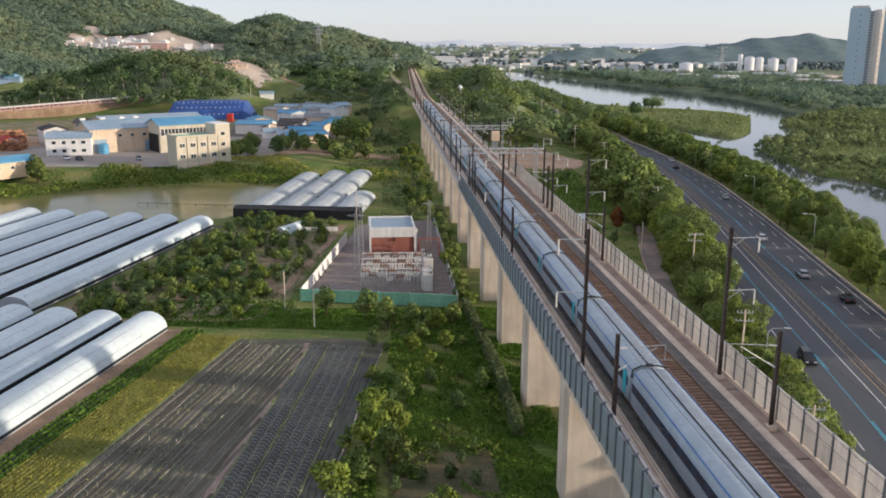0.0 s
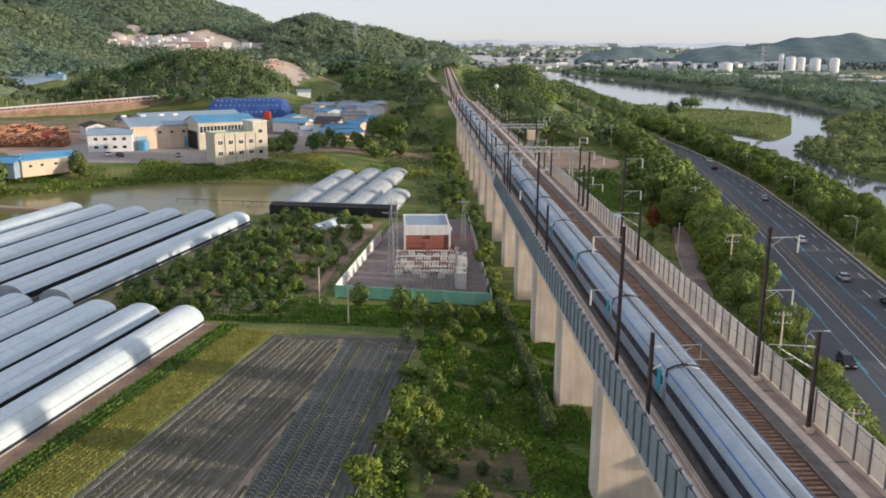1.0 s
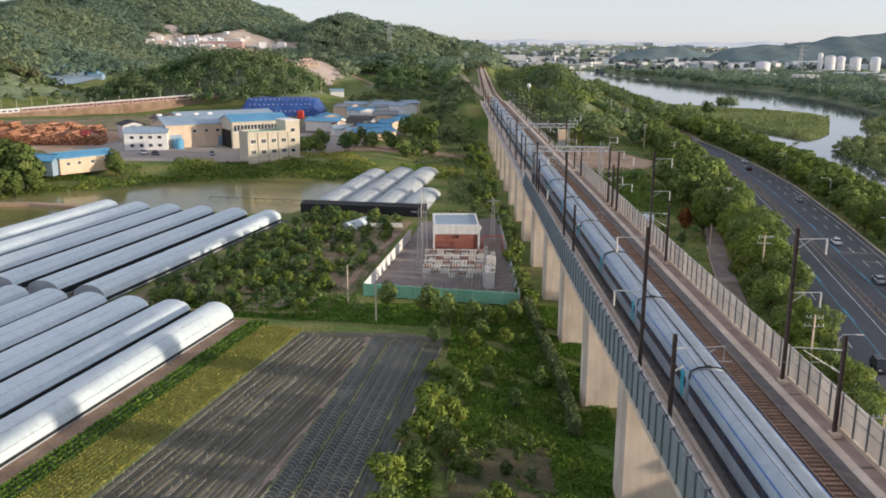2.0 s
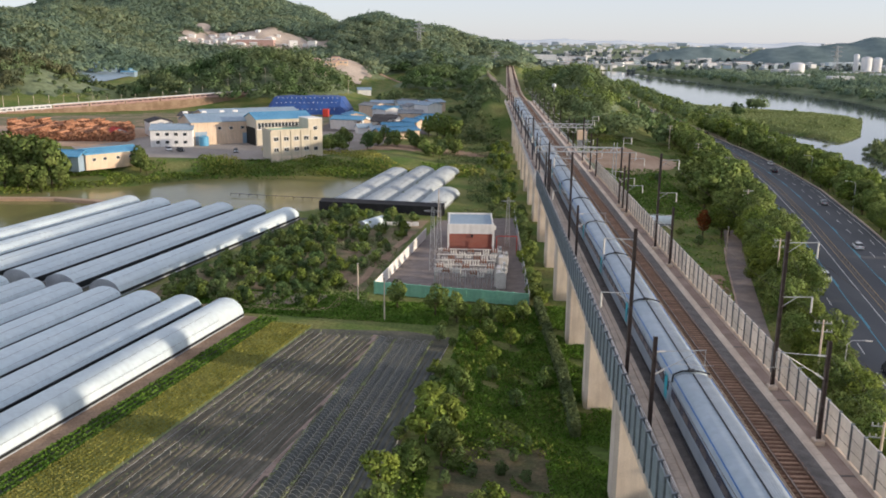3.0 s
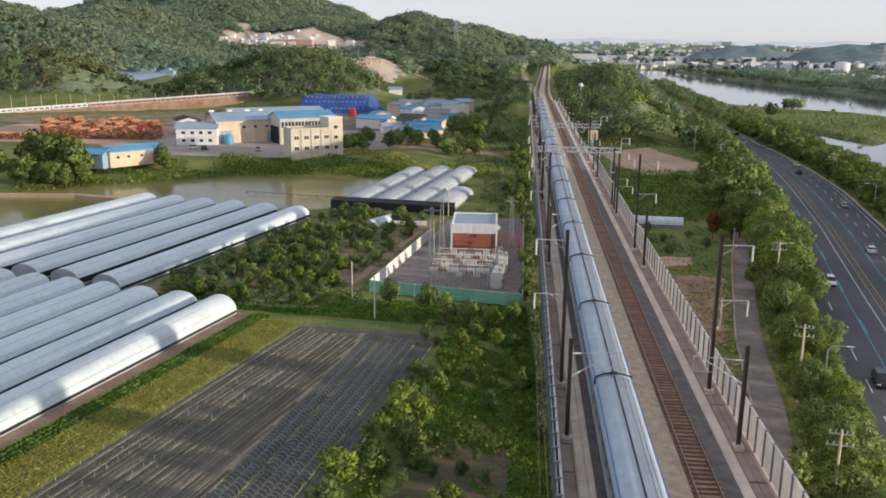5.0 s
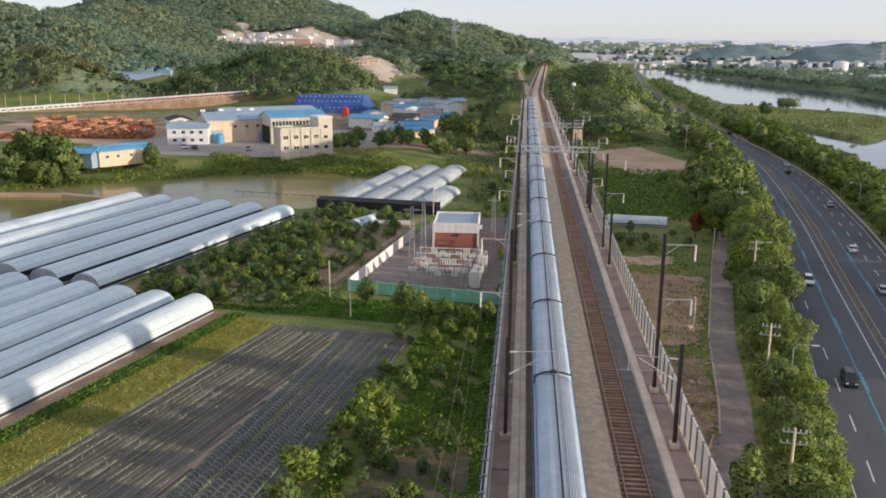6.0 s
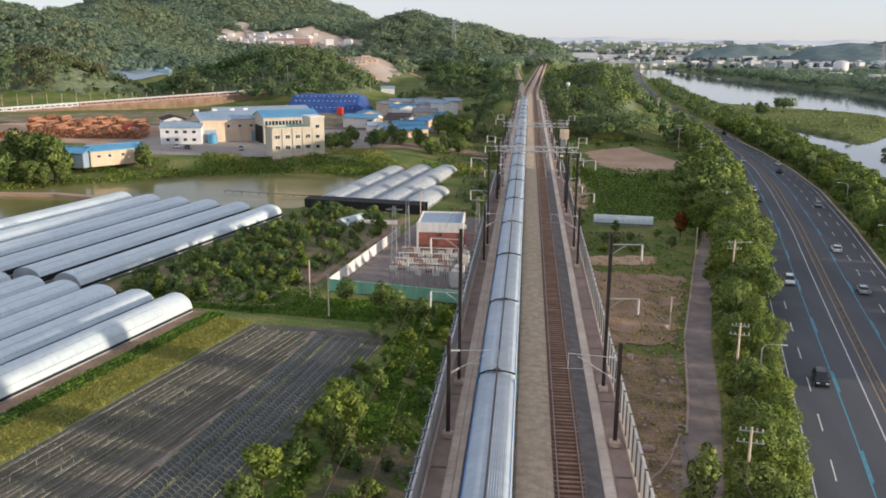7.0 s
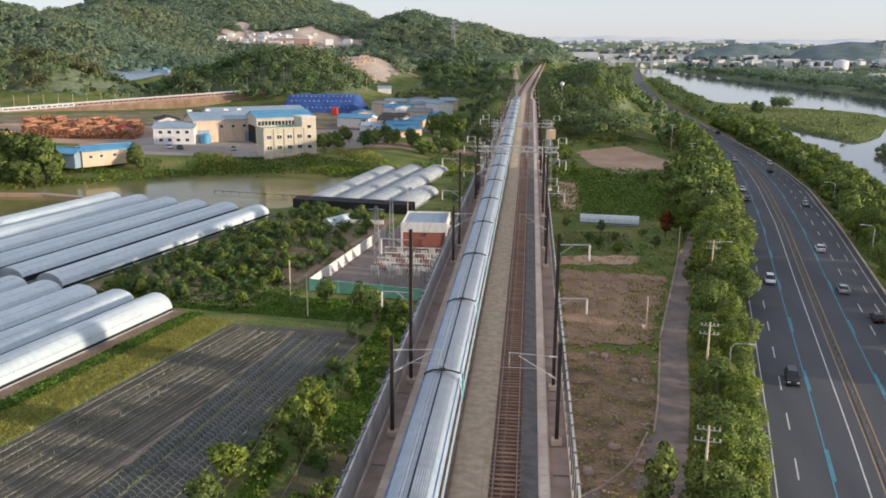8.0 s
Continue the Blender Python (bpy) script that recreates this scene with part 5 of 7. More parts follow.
for i in range(50):
    x = trng.uniform(-84, -28)
    bushy = i % 3 != 0
    plant_tree(BUSHES[2 if i % 2 else 0] if bushy else SMALL_TREES[0], x, 366 + trng.uniform(-24, 18) + (x + 80) * 0.1, trng.uniform(1.1, 2.2) if bushy else trng.uniform(0.6, 1.15), "small dark tree beside the factory yard", "tree", "yard trees", trng)
for x, y, s in [(-142.5, 300, 1.35), (-165, 286.5, 0.8), (-144.5, 304, 1.2), (-139.5, 298, 0.8)]:
    plant_tree(SMALL_TREES[0], x, y, s, "small tree beside the blue-roofed shed", "tree", "yard trees", trng)
# bushes between the plots east of the railway
for i in range(64):
    x, y = trng.uniform(10, 44), trng.choice((trng.uniform(300, 318), trng.uniform(366, 392), trng.uniform(186, 234), trng.uniform(318, 366)))
    if 22 < x and 312 < y < 385 and x < 60:
        x = trng.uniform(9.5, 20)
    plant_tree(trng.choice(BUSHES), x, y, trng.uniform(0.5, 1.1), "green shrub between the garden plots", "shrub", "plot shrubs", trng, name="shrub")
# hedge along the strip
hedge_rng = np.random.default_rng(5)


def leaf_mass(name, centres_xy, h, size, mat, label, category, zbase=None, up=0.6, rng=hedge_rng):
    n = len(centres_xy)
    z = (ground_z(centres_xy[:, 0], centres_xy[:, 1]) if zbase is None else zbase) + h * rng.uniform(0.05, 1, n)
    nrm = rng.normal(0, 0.6, (n, 3)) + [0, 0, up]
    v, q, nn = leaf_quads(np.column_stack([centres_xy, z]), nrm, size, rng)
    return tagged(new(name, mesh_np(name, v, q, mat, False, nn)), label, category, kind="stuff")


hy = hedge_rng.uniform(96, 150, 30000)
leaf_mass("hedge", np.column_stack([-6.5 - np.clip((hy - 116) * 0.05, 0, 2) + hedge_rng.uniform(-0.65, 0.65, len(hy)), hy]), 2.1, 0.17, LEAF_KNOLL, "long clipped green hedge beside the viaduct piers", "hedge")


def scatter(n, box, test, rng=hedge_rng):
    x0, x1, y0, y1 = box
    p = np.column_stack([rng.uniform(x0, x1, n), rng.uniform(y0, y1, n)])
    return p[test(p[:, 0], p[:, 1])]


def patchy(x, y, f, seed=0.0):
    return np.sin(x * f + seed) * np.sin(y * f * 1.3 + 2 * seed) + 0.6 * np.sin(x * f * 2.7 + y * f * 1.9 + seed)


strip_test = lambda x, y: (x > -28 + np.clip((y - 70) * 0.1, 0, 6)) & (x < -1)
leaf_mass("strip_weeds", scatter(170000, (-30, -1, 52, 150), lambda x, y: strip_test(x, y) & (patchy(x, y, 0.33) > -0.9) & ~((x > -24) & (x < -10.5) & (y < 93) & (patchy(x, y, 0.45, 1.5) < 0.45))), 0.38, 0.14, CROP_GREEN, "tall green weeds covering the strip", "weeds")
leaf_mass("strip_bramble", scatter(16000, (-30, -7, 52, 150), lambda x, y: strip_test(x, y) & (patchy(x, y, 0.21, 2.0) > 0.45)), 1.1, 0.22, LEAF_YELLOW, "yellow-green brambles in the strip", "weeds")
leaf_mass("field_margin_grass", scatter(56000, (-75, -24, 135, 158), lambda x, y: (y > 142 + (x + 60) * -0.12) & (y < 156) & ~((x > -40) & (y > 151))), 0.22, 0.16, CROP_GREEN, "rough green grass along the field margin", "grass")
leaf_mass("bank_grass", scatter(26000, (-190, -20, 290, 345), lambda x, y: (y > 296 + (x + 100) * 0.09) & (y < 318 + (x + 100) * 0.2) & (patchy(x, y, 0.1) > -0.5)), 0.9, 0.34, CROP_GREEN, "bright green grass on the pond bank", "grass")
leaf_mass("pond_bank_weeds", scatter(60000, (-175, -40, 235, 345), lambda x, y: (inside_distance(x, y, POND) < -0.6) & (inside_distance(x, y, POND) > -15 + 7 * patchy(x, y, 0.11)) & (y > 252 + 0.1 * (x + 100))), 1.3, 0.36, LEAF_YELLOW, "bright green and yellow weeds on the pond bank", "weeds")
leaf_mass("pond_bank_dry_weeds", scatter(26000, (-175, -40, 235, 345), lambda x, y: (inside_distance(x, y, POND) < -0.4) & (inside_distance(x, y, POND) > -9) & (patchy(x, y, 0.13, 2) > 0.2) & (y > 252 + 0.1 * (x + 100))), 0.8, 0.3, CROP, "dry yellowish weeds on the pond bank", "weeds")
leaf_mass("reeds", scatter(16000, (-120, -18, 300, 345), lambda x, y: (y > 300 + (x + 100) * 0.05) & (patchy(x, y, 0.07, 1) > 0.1)), 1.0, 0.32, CROP, "yellowish reeds and weeds behind the pond", "reeds")
leaf_mass("orchard_weeds", scatter(40000, (-80, -38, 146, 236), lambda x, y: (x > -82 + (y - 150) * 0.24) & (patchy(x, y, 0.24, 3) > 0.0)), 0.5, 0.2, REED, "green weeds under the orchard", "weeds")

leaf_mass("wild_growth", scatter(30000, (-60, -9, 232, 420), lambda x, y: (x > -48 + (y - 232) * 0.1) & (y < 392) & ~((x < -24) & (y < 316)) & (patchy(x, y, 0.12, 5) > -0.5)), 0.9, 0.3, LEAF_KNOLL, "rough green growth behind the substation", "weeds")
leaf_mass("bank_scrub", scatter(34000, (-44, 40, 400, 660), lambda x, y: (np.abs(x - line_x(y)) > 8.5) & (np.abs(x - line_x(y)) < 30) & (patchy(x, y, 0.09, 6) > -0.7)), 1.1, 0.45, LEAF_KNOLL, "low scrub on the railway bank", "scrub")

# ---- woods ----
wood_rng = np.random.default_rng(21)


def wood(name, n, box, test, mats, label, height=(7, 12), sprays=46, size=0.95, lobes=5, up=0.2, wide=(0.34, 0.5), patch=0.02):
    """Far woods: trees as clumps of leaf sprays, one object for each kind of leaf, the kinds mingling in patches."""
    mats = mats if isinstance(mats, tuple) else (mats,)
    p = scatter(n, box, test, wood_rng)
    kind_of = (patchy(p[:, 0], p[:, 1], patch, 3.0) + wood_rng.normal(0, 0.75, len(p)) + 1.6) / 3.2 * len(mats)
    kind_of = np.clip(kind_of.astype(int), 0, len(mats) - 1)
    for i, mat in enumerate(mats):
        wood_part(name, p[kind_of == i], mat, label, height, sprays, size, lobes, up, wide)


def wood_part(name, p, mat, label, height, sprays, size, lobes, up, wide):
    z = ground_z(p[:, 0], p[:, 1])
    k = len(p)
    h = wood_rng.uniform(*height, k) * np.where(wood_rng.random(k) < 0.12, 1.25, 1.0)
    r = h * wood_rng.uniform(*wide, k)
    d = wood_rng.normal(0, 1, (k, sprays, 3))
    d[:, :, 2] = np.abs(d[:, :, 2]) * 0.9 - 0.25
    d /= np.linalg.norm(d, axis=2)[:, :, None]
    # every crown is gathered from several lobes
    lobe = wood_rng.normal(0, 1, (k, lobes, 3))
    lobe[:, :, 2] = np.abs(lobe[:, :, 2])
    lobe *= wood_rng.uniform(0.35, 0.62, (k, lobes, 1)) / np.linalg.norm(lobe, axis=2)[:, :, None]
    lobe[:, 0] = (0, 0, 0.1)
    pick = wood_rng.integers(0, lobes, (k, sprays))
    off = np.take_along_axis(lobe, pick[:, :, None].repeat(3, 2), 1)
    size3 = np.stack([r, r, h * 0.46], 1)[:, None, :]
    c = np.stack([p[:, 0], p[:, 1], z + h * 0.42], 1)[:, None, :] + (off + d * 0.62) * size3 * wood_rng.uniform(0.85, 1.05, (k, sprays, 1))
    v, q, nn = leaf_quads(c.reshape(-1, 3), (d + off * 0.8 + [0, 0, up]).reshape(-1, 3), size, wood_rng, 0.9)
    tagged(new(name, mesh_np(name, v, q, mat, False, nn)), label, "woods", kind="stuff")


def terrace(x, y):
    """Below one inside the bare terraces on the far hillside."""
    lower = ((x + 378) / 122) ** 2 + ((y - 1318) / 54) ** 2
    upper = ((x + 478 + (y - 1400) * 0.5) / 15) ** 2 + ((y - 1400) / 42) ** 2
    return np.minimum(lower, upper)


def hill_cover(x, y):
    clear = (terrace(x, y) < 1) | (((x + 173) / 42) ** 2 + ((y - 842) / 56) ** 2 < 1) | ((np.abs(x - line_x(y)) < np.where(y < 640, 15, 24)) & (y < 1050))
    return clear


wood("wooded_knoll", 470, (-262, -113, 545, 690), lambda x, y: (ground_z(x, y) > 7.5) & (x < -113 - (y - 560) * 0.1) & ~hill_cover(x, y), (LEAF_DARK, LEAF_MID, LEAF_KNOLL), "dense dark green wood on a low knoll", (9, 16), 120, 0.8, patch=0.05)
wood("wooded_knoll_west", 300, (-400, -322, 530, 660), lambda x, y: ground_z(x, y) > 8, (LEAF_BROWN, LEAF_BROWN, LEAF_MID), "brownish green wood on a low knoll", (9, 14), 90, 0.8, patch=0.05)
wood("knoll_shrubs", 110, (-330, -255, 535, 700), lambda x, y: (ground_z(x, y) > 6.5) & ~hill_cover(x, y), (LEAF_MID, LEAF_KNOLL), "low green shrubs between the wooded knolls", (3, 6.5), 60, 0.8, patch=0.06)
wood("wooded_hill_middle", 420, (-84, -16, 640, 860), lambda x, y: (ground_z(x, y) > 9) & ~hill_cover(x, y), (LEAF_DARK, LEAF_DARK, LEAF_MID), "dense dark green wood beside the railway", (8, 13), 90, 0.85, patch=0.05)
wood("wooded_rise_far", 420, (-185, -42, 1005, 1105), lambda x, y: (ground_z(x, y) > 9) & ~hill_cover(x, y), (LEAF_DARK, LEAF_MID, LEAF_FAR_DARK_HAZED), "dark green wood on a rise behind the brown field", (9, 14), 60, 1.2, patch=0.04)
wood("wood_by_railway", 380, (-95, -12, 405, 660), lambda x, y: ((x > -40) | (y > 585)) & ~hill_cover(x, y), (LEAF_MID, LEAF_KNOLL, LEAF_KNOLL), "dark scrub wood beside the railway bank", (3, 6.5), 80, 0.6, patch=0.06)
wood("wooded_hill_east", 620, (10, 74, 388, 840), lambda x, y: (x > line_x(y) + 12 + np.clip((430 - y) * 0.5, 0, 14)) & (x < road_x(y) - np.where(y < 560, 38, 26)), (LEAF_MID, LEAF_KNOLL, LEAF), "leafy green wooded hill between railway and road", (9, 14.5), 200, 0.62, patch=0.05)
wood("hillside_woods", 24000, (-1150, 80, 770, 1900), lambda x, y: (ground_z(x, y) > 13) & ~hill_cover(x, y) & (x < 60) & (x > -0.72 * y - 30) & (ground_z(x * (1 - 70 / y), y - 70) < ground_z(x, y) + 9), (LEAF_FAR_DARK_HAZED, LEAF_FAR_HAZED, LEAF_FAR_OLIVE_HAZED), "green woods covering the far hills, leaf colour paled for haze", (9, 14), 34, 1.9, 4, 0.7, (0.5, 0.66), 0.012)
wood("valley_trees", 900, (-720, -70, 640, 1150), lambda x, y: (patchy(x, y, 0.012) > 0.25) & (ground_z(x, y) < 25) & ~hill_cover(x, y) & ~((x > -190) & (y < 870)) & ~((x > -440) & (x < -200) & (y < 860)), (LEAF_FAR_DARK_HAZED, LEAF_FAR_OLIVE_HAZED), "scattered trees and hedges in the valley", (5, 10), 36, 1.2)
wood("island_scrub", 240, (135, 262, 466, 775), lambda x, y: (inside_distance(x, y, ISLAND) > 2) & (patchy(x, y, 0.06) > 0.3), REED, "low green scrub on the river island", (1.5, 4), 50, 0.6)
wood("river_bank_woods", 1050, (98, 180, 440, 1050), lambda x, y: (x > road_x(y) + 3 + 14 * road_share(y)) & (x < road_x(y) + 34) & (inside_distance(x, y, RIVER) < -2), (LEAF_MID, LEAF), "dense trees on the river bank beside the highway", (6.5, 10.5), 80, 0.75, patch=0.06)
wood("east_bank_scrub", 7000, (136, 380, 190, 640), lambda x, y: (x < 0.56 * y + 25) & (inside_distance(x, y, EAST_SHORE) > -1) & ((patchy(x, y, 0.05, 1) > 0.05) | (inside_distance(x, y, EAST_SHORE) < 7)), (REED, LEAF_KNOLL, REED), "thick scrub on the far river bank", (2.0, 6.5), 56, 0.6, patch=0.06)
wood("east_bank_woods", 4200, (225, 620, 640, 1450), lambda x, y: (inside_distance(x, y, RIVER) < -4) & (x > 232) & ((patchy(x, y, 0.014, 2) > -0.55) | (inside_distance(x, y, RIVER) > -60)), (LEAF_FAR_DARK_HAZED, LEAF_FAR_HAZED, LEAF_FAR_DARK_HAZED), "dark woods along the far river bank", (8, 14), 34, 1.4)
wood("shore_woods", 2600, (225, 400, 640, 1650), lambda x, y: (inside_distance(x, y, RIVER) < -1) & (inside_distance(x, y, RIVER) > -15), (LEAF_FAR_DARK_HAZED, LEAF_MID), "dark trees along the far shore of the river", (6, 11), 40, 1.1)
wood("west_bank_woods", 420, (105, 190, 700, 1650), lambda x, y: (x > road_x(y) + 16) & (inside_distance(x, y, RIVER) < -4), LEAF_FAR_HAZED, "trees along the river bank far upstream", (6, 10), 36, 1.2)
wood("roadside_scrub_far", 2100, (60, 160, 400, 1500), lambda x, y: (x < road_x(y) - 4 - 11 * road_share(y)) & (x > road_x(y) - 34) & ((y < 720) | (patchy(x, y, 0.02) > 0.2)), (LEAF_MID, LEAF_DARK), "trees beside the distant highway", (5, 10), 40, 1.1)
wood("distant_woods", 3600, (-300, 1900, 1500, 3400), lambda x, y: (patchy(x, y, 0.006, 3) > 0.35), LEAF_HAZE, "distant tree belts in a blue-grey haze colour", (8, 14), 14, 5.0)
wood("island_trees", 9, (172, 184, 636, 650), lambda x, y: x > 0, LEAF_MID, "round clump of trees on the island", (11, 13), 130, 0.9)
wood("bank_tall_trees", 4, (147, 151, 577, 582), lambda x, y: x > 0, LEAF_DARK, "tall dark trees beside the river", (12, 15), 130, 0.9, wide=(0.18, 0.26))


# ---- substation ----
SX0, SX1 = -38.8, -9.6
sub_dir = (Vector((SX1, 150.2)) - Vector((SX0, 155.8))).normalized()
yard = sheet("substation_yard", [(SX0, 155.8), (SX1, 150.2), (-9.9, 232), (-30.2, 226), (-32.6, 204)], 0.13, PAVING, "grey gravel substation yard", "yard")
wall = thing("green_perimeter_wall", (0, 0, 0), "faded green panelled perimeter wall of the substation", "wall", kind="structure")
L = (Vector((SX1, 150.2)) - Vector((SX0, 155.8))).length
ang = math.atan2(sub_dir.y, sub_dir.x)
wall_panel = Shape().box((0, 0, 1.2), (L / 10 - 0.1, 0.18, 2.4), bevel=0.03).box((0, -0.11, 2.28), (L / 10 - 0.1, 0.06, 0.16)).box((0, -0.11, 0.8), (L / 10 - 0.1, 0.06, 0.1)).mesh("wall_panel", WALL_GREEN)
for k in range(10):
    c = Vector((SX0, 155.8)) + sub_dir * (k + 0.5) * L / 10
    o = part("wall_panel", wall_panel, None, wall)
    o.matrix_basis = pose(c.x, c.y, 0.1 - 0.03 * (k % 2), 0, 0, math.degrees(ang))
    c = Vector((SX0, 155.8)) + sub_dir * k * L / 10
    part("wall_post", Shape().box((c.x, c.y, 1.3), (0.3, 0.3, 2.6), ang), WALL_GREEN, wall)


def yard_wall(name, a, b, h, mat, label):
    a, b = Vector(a), Vector(b)
    root = thing(name, (0, 0, 0), label, "wall", kind="structure")
    n = max(2, int((b - a).length / 3.0))
    d = (b - a) / n
    me = Shape().box((0, 0, h / 2), (d.length - 0.06, 0.14, h), bevel=0.02).mesh("wall_panel", mat)
    for k in range(n):
        c = a + d * (k + 0.5)
        o = part("wall_panel", me, None, root)
        o.matrix_basis = pose(c.x, c.y, 0.05, 0, 0, math.degrees(math.atan2(d.y, d.x)))
        c = a + d * k
        part("wall_post", Shape().box((c.x, c.y, h / 2 + 0.05), (0.24, 0.155, h + 0.1), math.atan2(d.y, d.x)), CONCRETE, root)


yard_wall("white_perimeter_wall", (SX0, 156.2), (-32.4, 205), 2.5, WALL_WHITE, "off-white panelled perimeter wall of the substation")
yard_wall("grey_perimeter_wall", (SX1 + 0.1, 150.8), (-9.9, 232), 2.3, BARRIER_OUT, "grey panelled perimeter wall of the substation")

house = thing("substation_building", (-21.4, 199.5, 0.13), "small red brick substation building with a white roof parapet", "building", rz=2.0)
W_, L_, H_ = 10.2, 13.5, 5.6
s = Shape()
s.box((0, 0, H_ / 2), (W_, L_, H_))
part("wall", s, BRICK, house)
course = Shape().box((0, 0, 0), (W_ - 0.3, 0.02, 0.02)).mesh("brick_course", CONCRETE_DARK)
for k in range(14):
    o = part("brick_course", course, None, house)
    o.matrix_basis = pose(0, -L_ / 2 - 0.006, 0.25 + k * 0.26)
s = Shape()
for dx, dy, sx, sy in ((0, -L_ / 2, W_ + 0.7, 0.35), (0, L_ / 2, W_ + 0.7, 0.35), (-W_ / 2, 0, 0.35, L_ - 0.3), (W_ / 2, 0, 0.35, L_ - 0.3)):
    s.box((dx, dy, H_ - 0.55), (sx, sy, 2.3), bevel=0.04)
part("parapet", s, WALL_WHITE, house, "off-white roof parapet")
part("roof", Shape().box((0, 0, H_ + 0.15), (W_ - 0.4, L_ - 0.4, 0.2)), ROOF_PALE, house, "pale blue flat roof")
for x in (-W_ / 2 - 0.1, W_ / 2 + 0.1):
    part("corner_column", Shape().box((x, -L_ / 2 - 0.05, 2.2), (0.45, 0.45, 4.4)), WALL_WHITE, house)
lamp = part("wall_lamp", Shape().box((0.3, -L_ / 2 - 0.2, 3.4), (0.4, 0.35, 0.6), bevel=0.05), RUBBER, house)
part("air_conditioner", Shape().box((W_ / 2 + 0.6, -3.0, 4.6), (0.6, 1.0, 0.8), bevel=0.05), WALL_WHITE, house)
part("door", Shape().box((W_ / 2 + 0.03, 2.0, 1.2), (0.08, 1.6, 2.3), bevel=0.02), POST_STEEL, house)
for yy in (-4.5, -0.8, 4.6):
    f = part("window", Shape().box((W_ / 2 + 0.02, yy, 2.4), (0.08, 1.3, 1.1)), WALL_WHITE, house)
    part("pane", Shape().box((W_ / 2 + 0.07, yy, 2.4), (0.02, 1.1, 0.9)), WINDOW, f)

gear_rng = random.Random(3)
for r, yy in enumerate((161.5, 165.0, 169.0, 173.5, 178.5)):
    for c in range(7):
        x = -27.0 + c * 1.7 + gear_rng.uniform(-0.2, 0.2) + r * 0.2
        root = thing("switchgear_stand", (x, yy, 0.13), "grey steel switchgear stand with pale insulators", "switchgear", "substation switchgear")
        h = gear_rng.choice((2.2, 2.6, 3.0))
        s = Shape()
        for dx in (-0.45, 0.45):
            s.box((dx, 0, h / 2), (0.1, 0.1, h))
        s.box((0, 0, h), (1.3, 0.3, 0.22))
        part("frame", s, GALV, root)
        for dx in (-0.5, 0.0, 0.5):
            part("insulator", Shape().tube([(dx, 0, h), (dx, 0, h + 0.5), (dx, 0, h + 0.9)], 0.19, 8, 0.13), PORCELAIN if (r + c) % 3 == 1 else INSULATOR, root)
    bus = thing("busbar", (0, 0, 0), "thin pale busbar tube over the switchgear", "busbar", "substation busbars")
    part("tube", Shape().tube([(-27.9, yy, 3.75), (-16.0 + r * 0.2, yy, 3.75)], 0.13, 6), INSULATOR, bus)
    for x in (-27.7, -16.4):
        part("support", Shape().tube([(x, yy, 0.1), (x, yy, 3.75)], 0.07, 5), GALV, bus)
for x, yy, sx, sy, h in ((-14.6, 162, 1.9, 2.2, 3.3), (-14.4, 168, 2.0, 2.4, 2.7), (-13.9, 174.5, 2.0, 2.6, 3.3), (-15.0, 182, 1.8, 2.0, 2.7)):
    root = thing("transformer", (x, yy, 0.13), "pale grey transformer with cooling fins", "transformer", "substation transformers")
    part("tank", Shape().box((0, 0, h / 2), (sx, sy, h), bevel=0.08), INSULATOR, root)
    for k in range(5):
        part("cooling_fin", Shape().box((-sx / 2 - 0.18, -sy / 2 + 0.25 + k * (sy - 0.5) / 4, h * 0.5), (0.34, 0.1, h * 0.75)), INSULATOR, root)
    for k in (-0.5, 0.5):
        part("bushing", Shape().tube([(0, k, h), (0, k, h + 0.9)], 0.15, 8, 0.08), INSULATOR, root)
    part("conservator", Shape().tube([(sx * 0.3, -sy * 0.4, h + 0.5), (sx * 0.3, sy * 0.4, h + 0.5)], 0.32, 10), GALV, root)


def lattice(name, x, y, z, h, w0, w1, arms, label, category, group="", thick=0.06, mat=GALV):
    root = thing(name, (x, y, z), label, category, group)
    s = Shape()
    n = max(4, int(h / (w0 * 1.1)))
    pts = lambda t: [((w0 + (w1 - w0) * t) / 2 * a, (w0 + (w1 - w0) * t) / 2 * b, h * t) for a, b in ((-1, -1), (1, -1), (1, 1), (-1, 1))]
    for k in range(4):
        s.tube([pts(0)[k], pts(1)[k]], thick, 4)
    for i in range(n):
        a, b = pts(i / n), pts((i + 1) / n)
        for k in range(4):
            s.tube([a[k], b[(k + 1) % 4]], thick * 0.6, 3)
            s.tube([b[k], b[(k + 1) % 4]], thick * 0.6, 3)
    part("lattice_body", s, mat, root)
    for zz, length in arms:
        part("cross_arm", Shape().tube([(-length, 0, zz), (0, 0, zz + length * 0.12), (length, 0, zz)], thick * 1.2, 4).tube([(-length, 0, zz), (0, 0, zz - length * 0.15), (length, 0, zz)], thick, 4), mat, root)
    return root


lattice("lattice_mast", -28.9, 174, 0.1, 13.5, 1.3, 0.5, [(12.8, 1.8)], "slim grey steel lattice mast in the substation", "mast", "substation masts", 0.05)
lattice("lattice_mast", -28.4, 190, 0.1, 12.5, 1.2, 0.5, [(11.8, 1.8)], "slim grey steel lattice mast in the substation", "mast", "substation masts", 0.05)
lattice("lattice_mast", -12.6, 196, 0.1, 12.0, 1.2, 0.5, [(11.2, 1.6)], "slim grey steel lattice mast in the substation", "mast", "substation masts", 0.05)
frame_ = thing("pipe_portal", (0, 0, 0), "red-brown pipe portal beside the substation building", "portal")
part("frame", Shape().tube([(-15.2, 190.2, 0.1), (-15.2, 190.2, 4.2), (-10.6, 190.2, 4.2), (-10.6, 190.2, 0.1)], 0.12, 6), RED_PAINT, frame_)
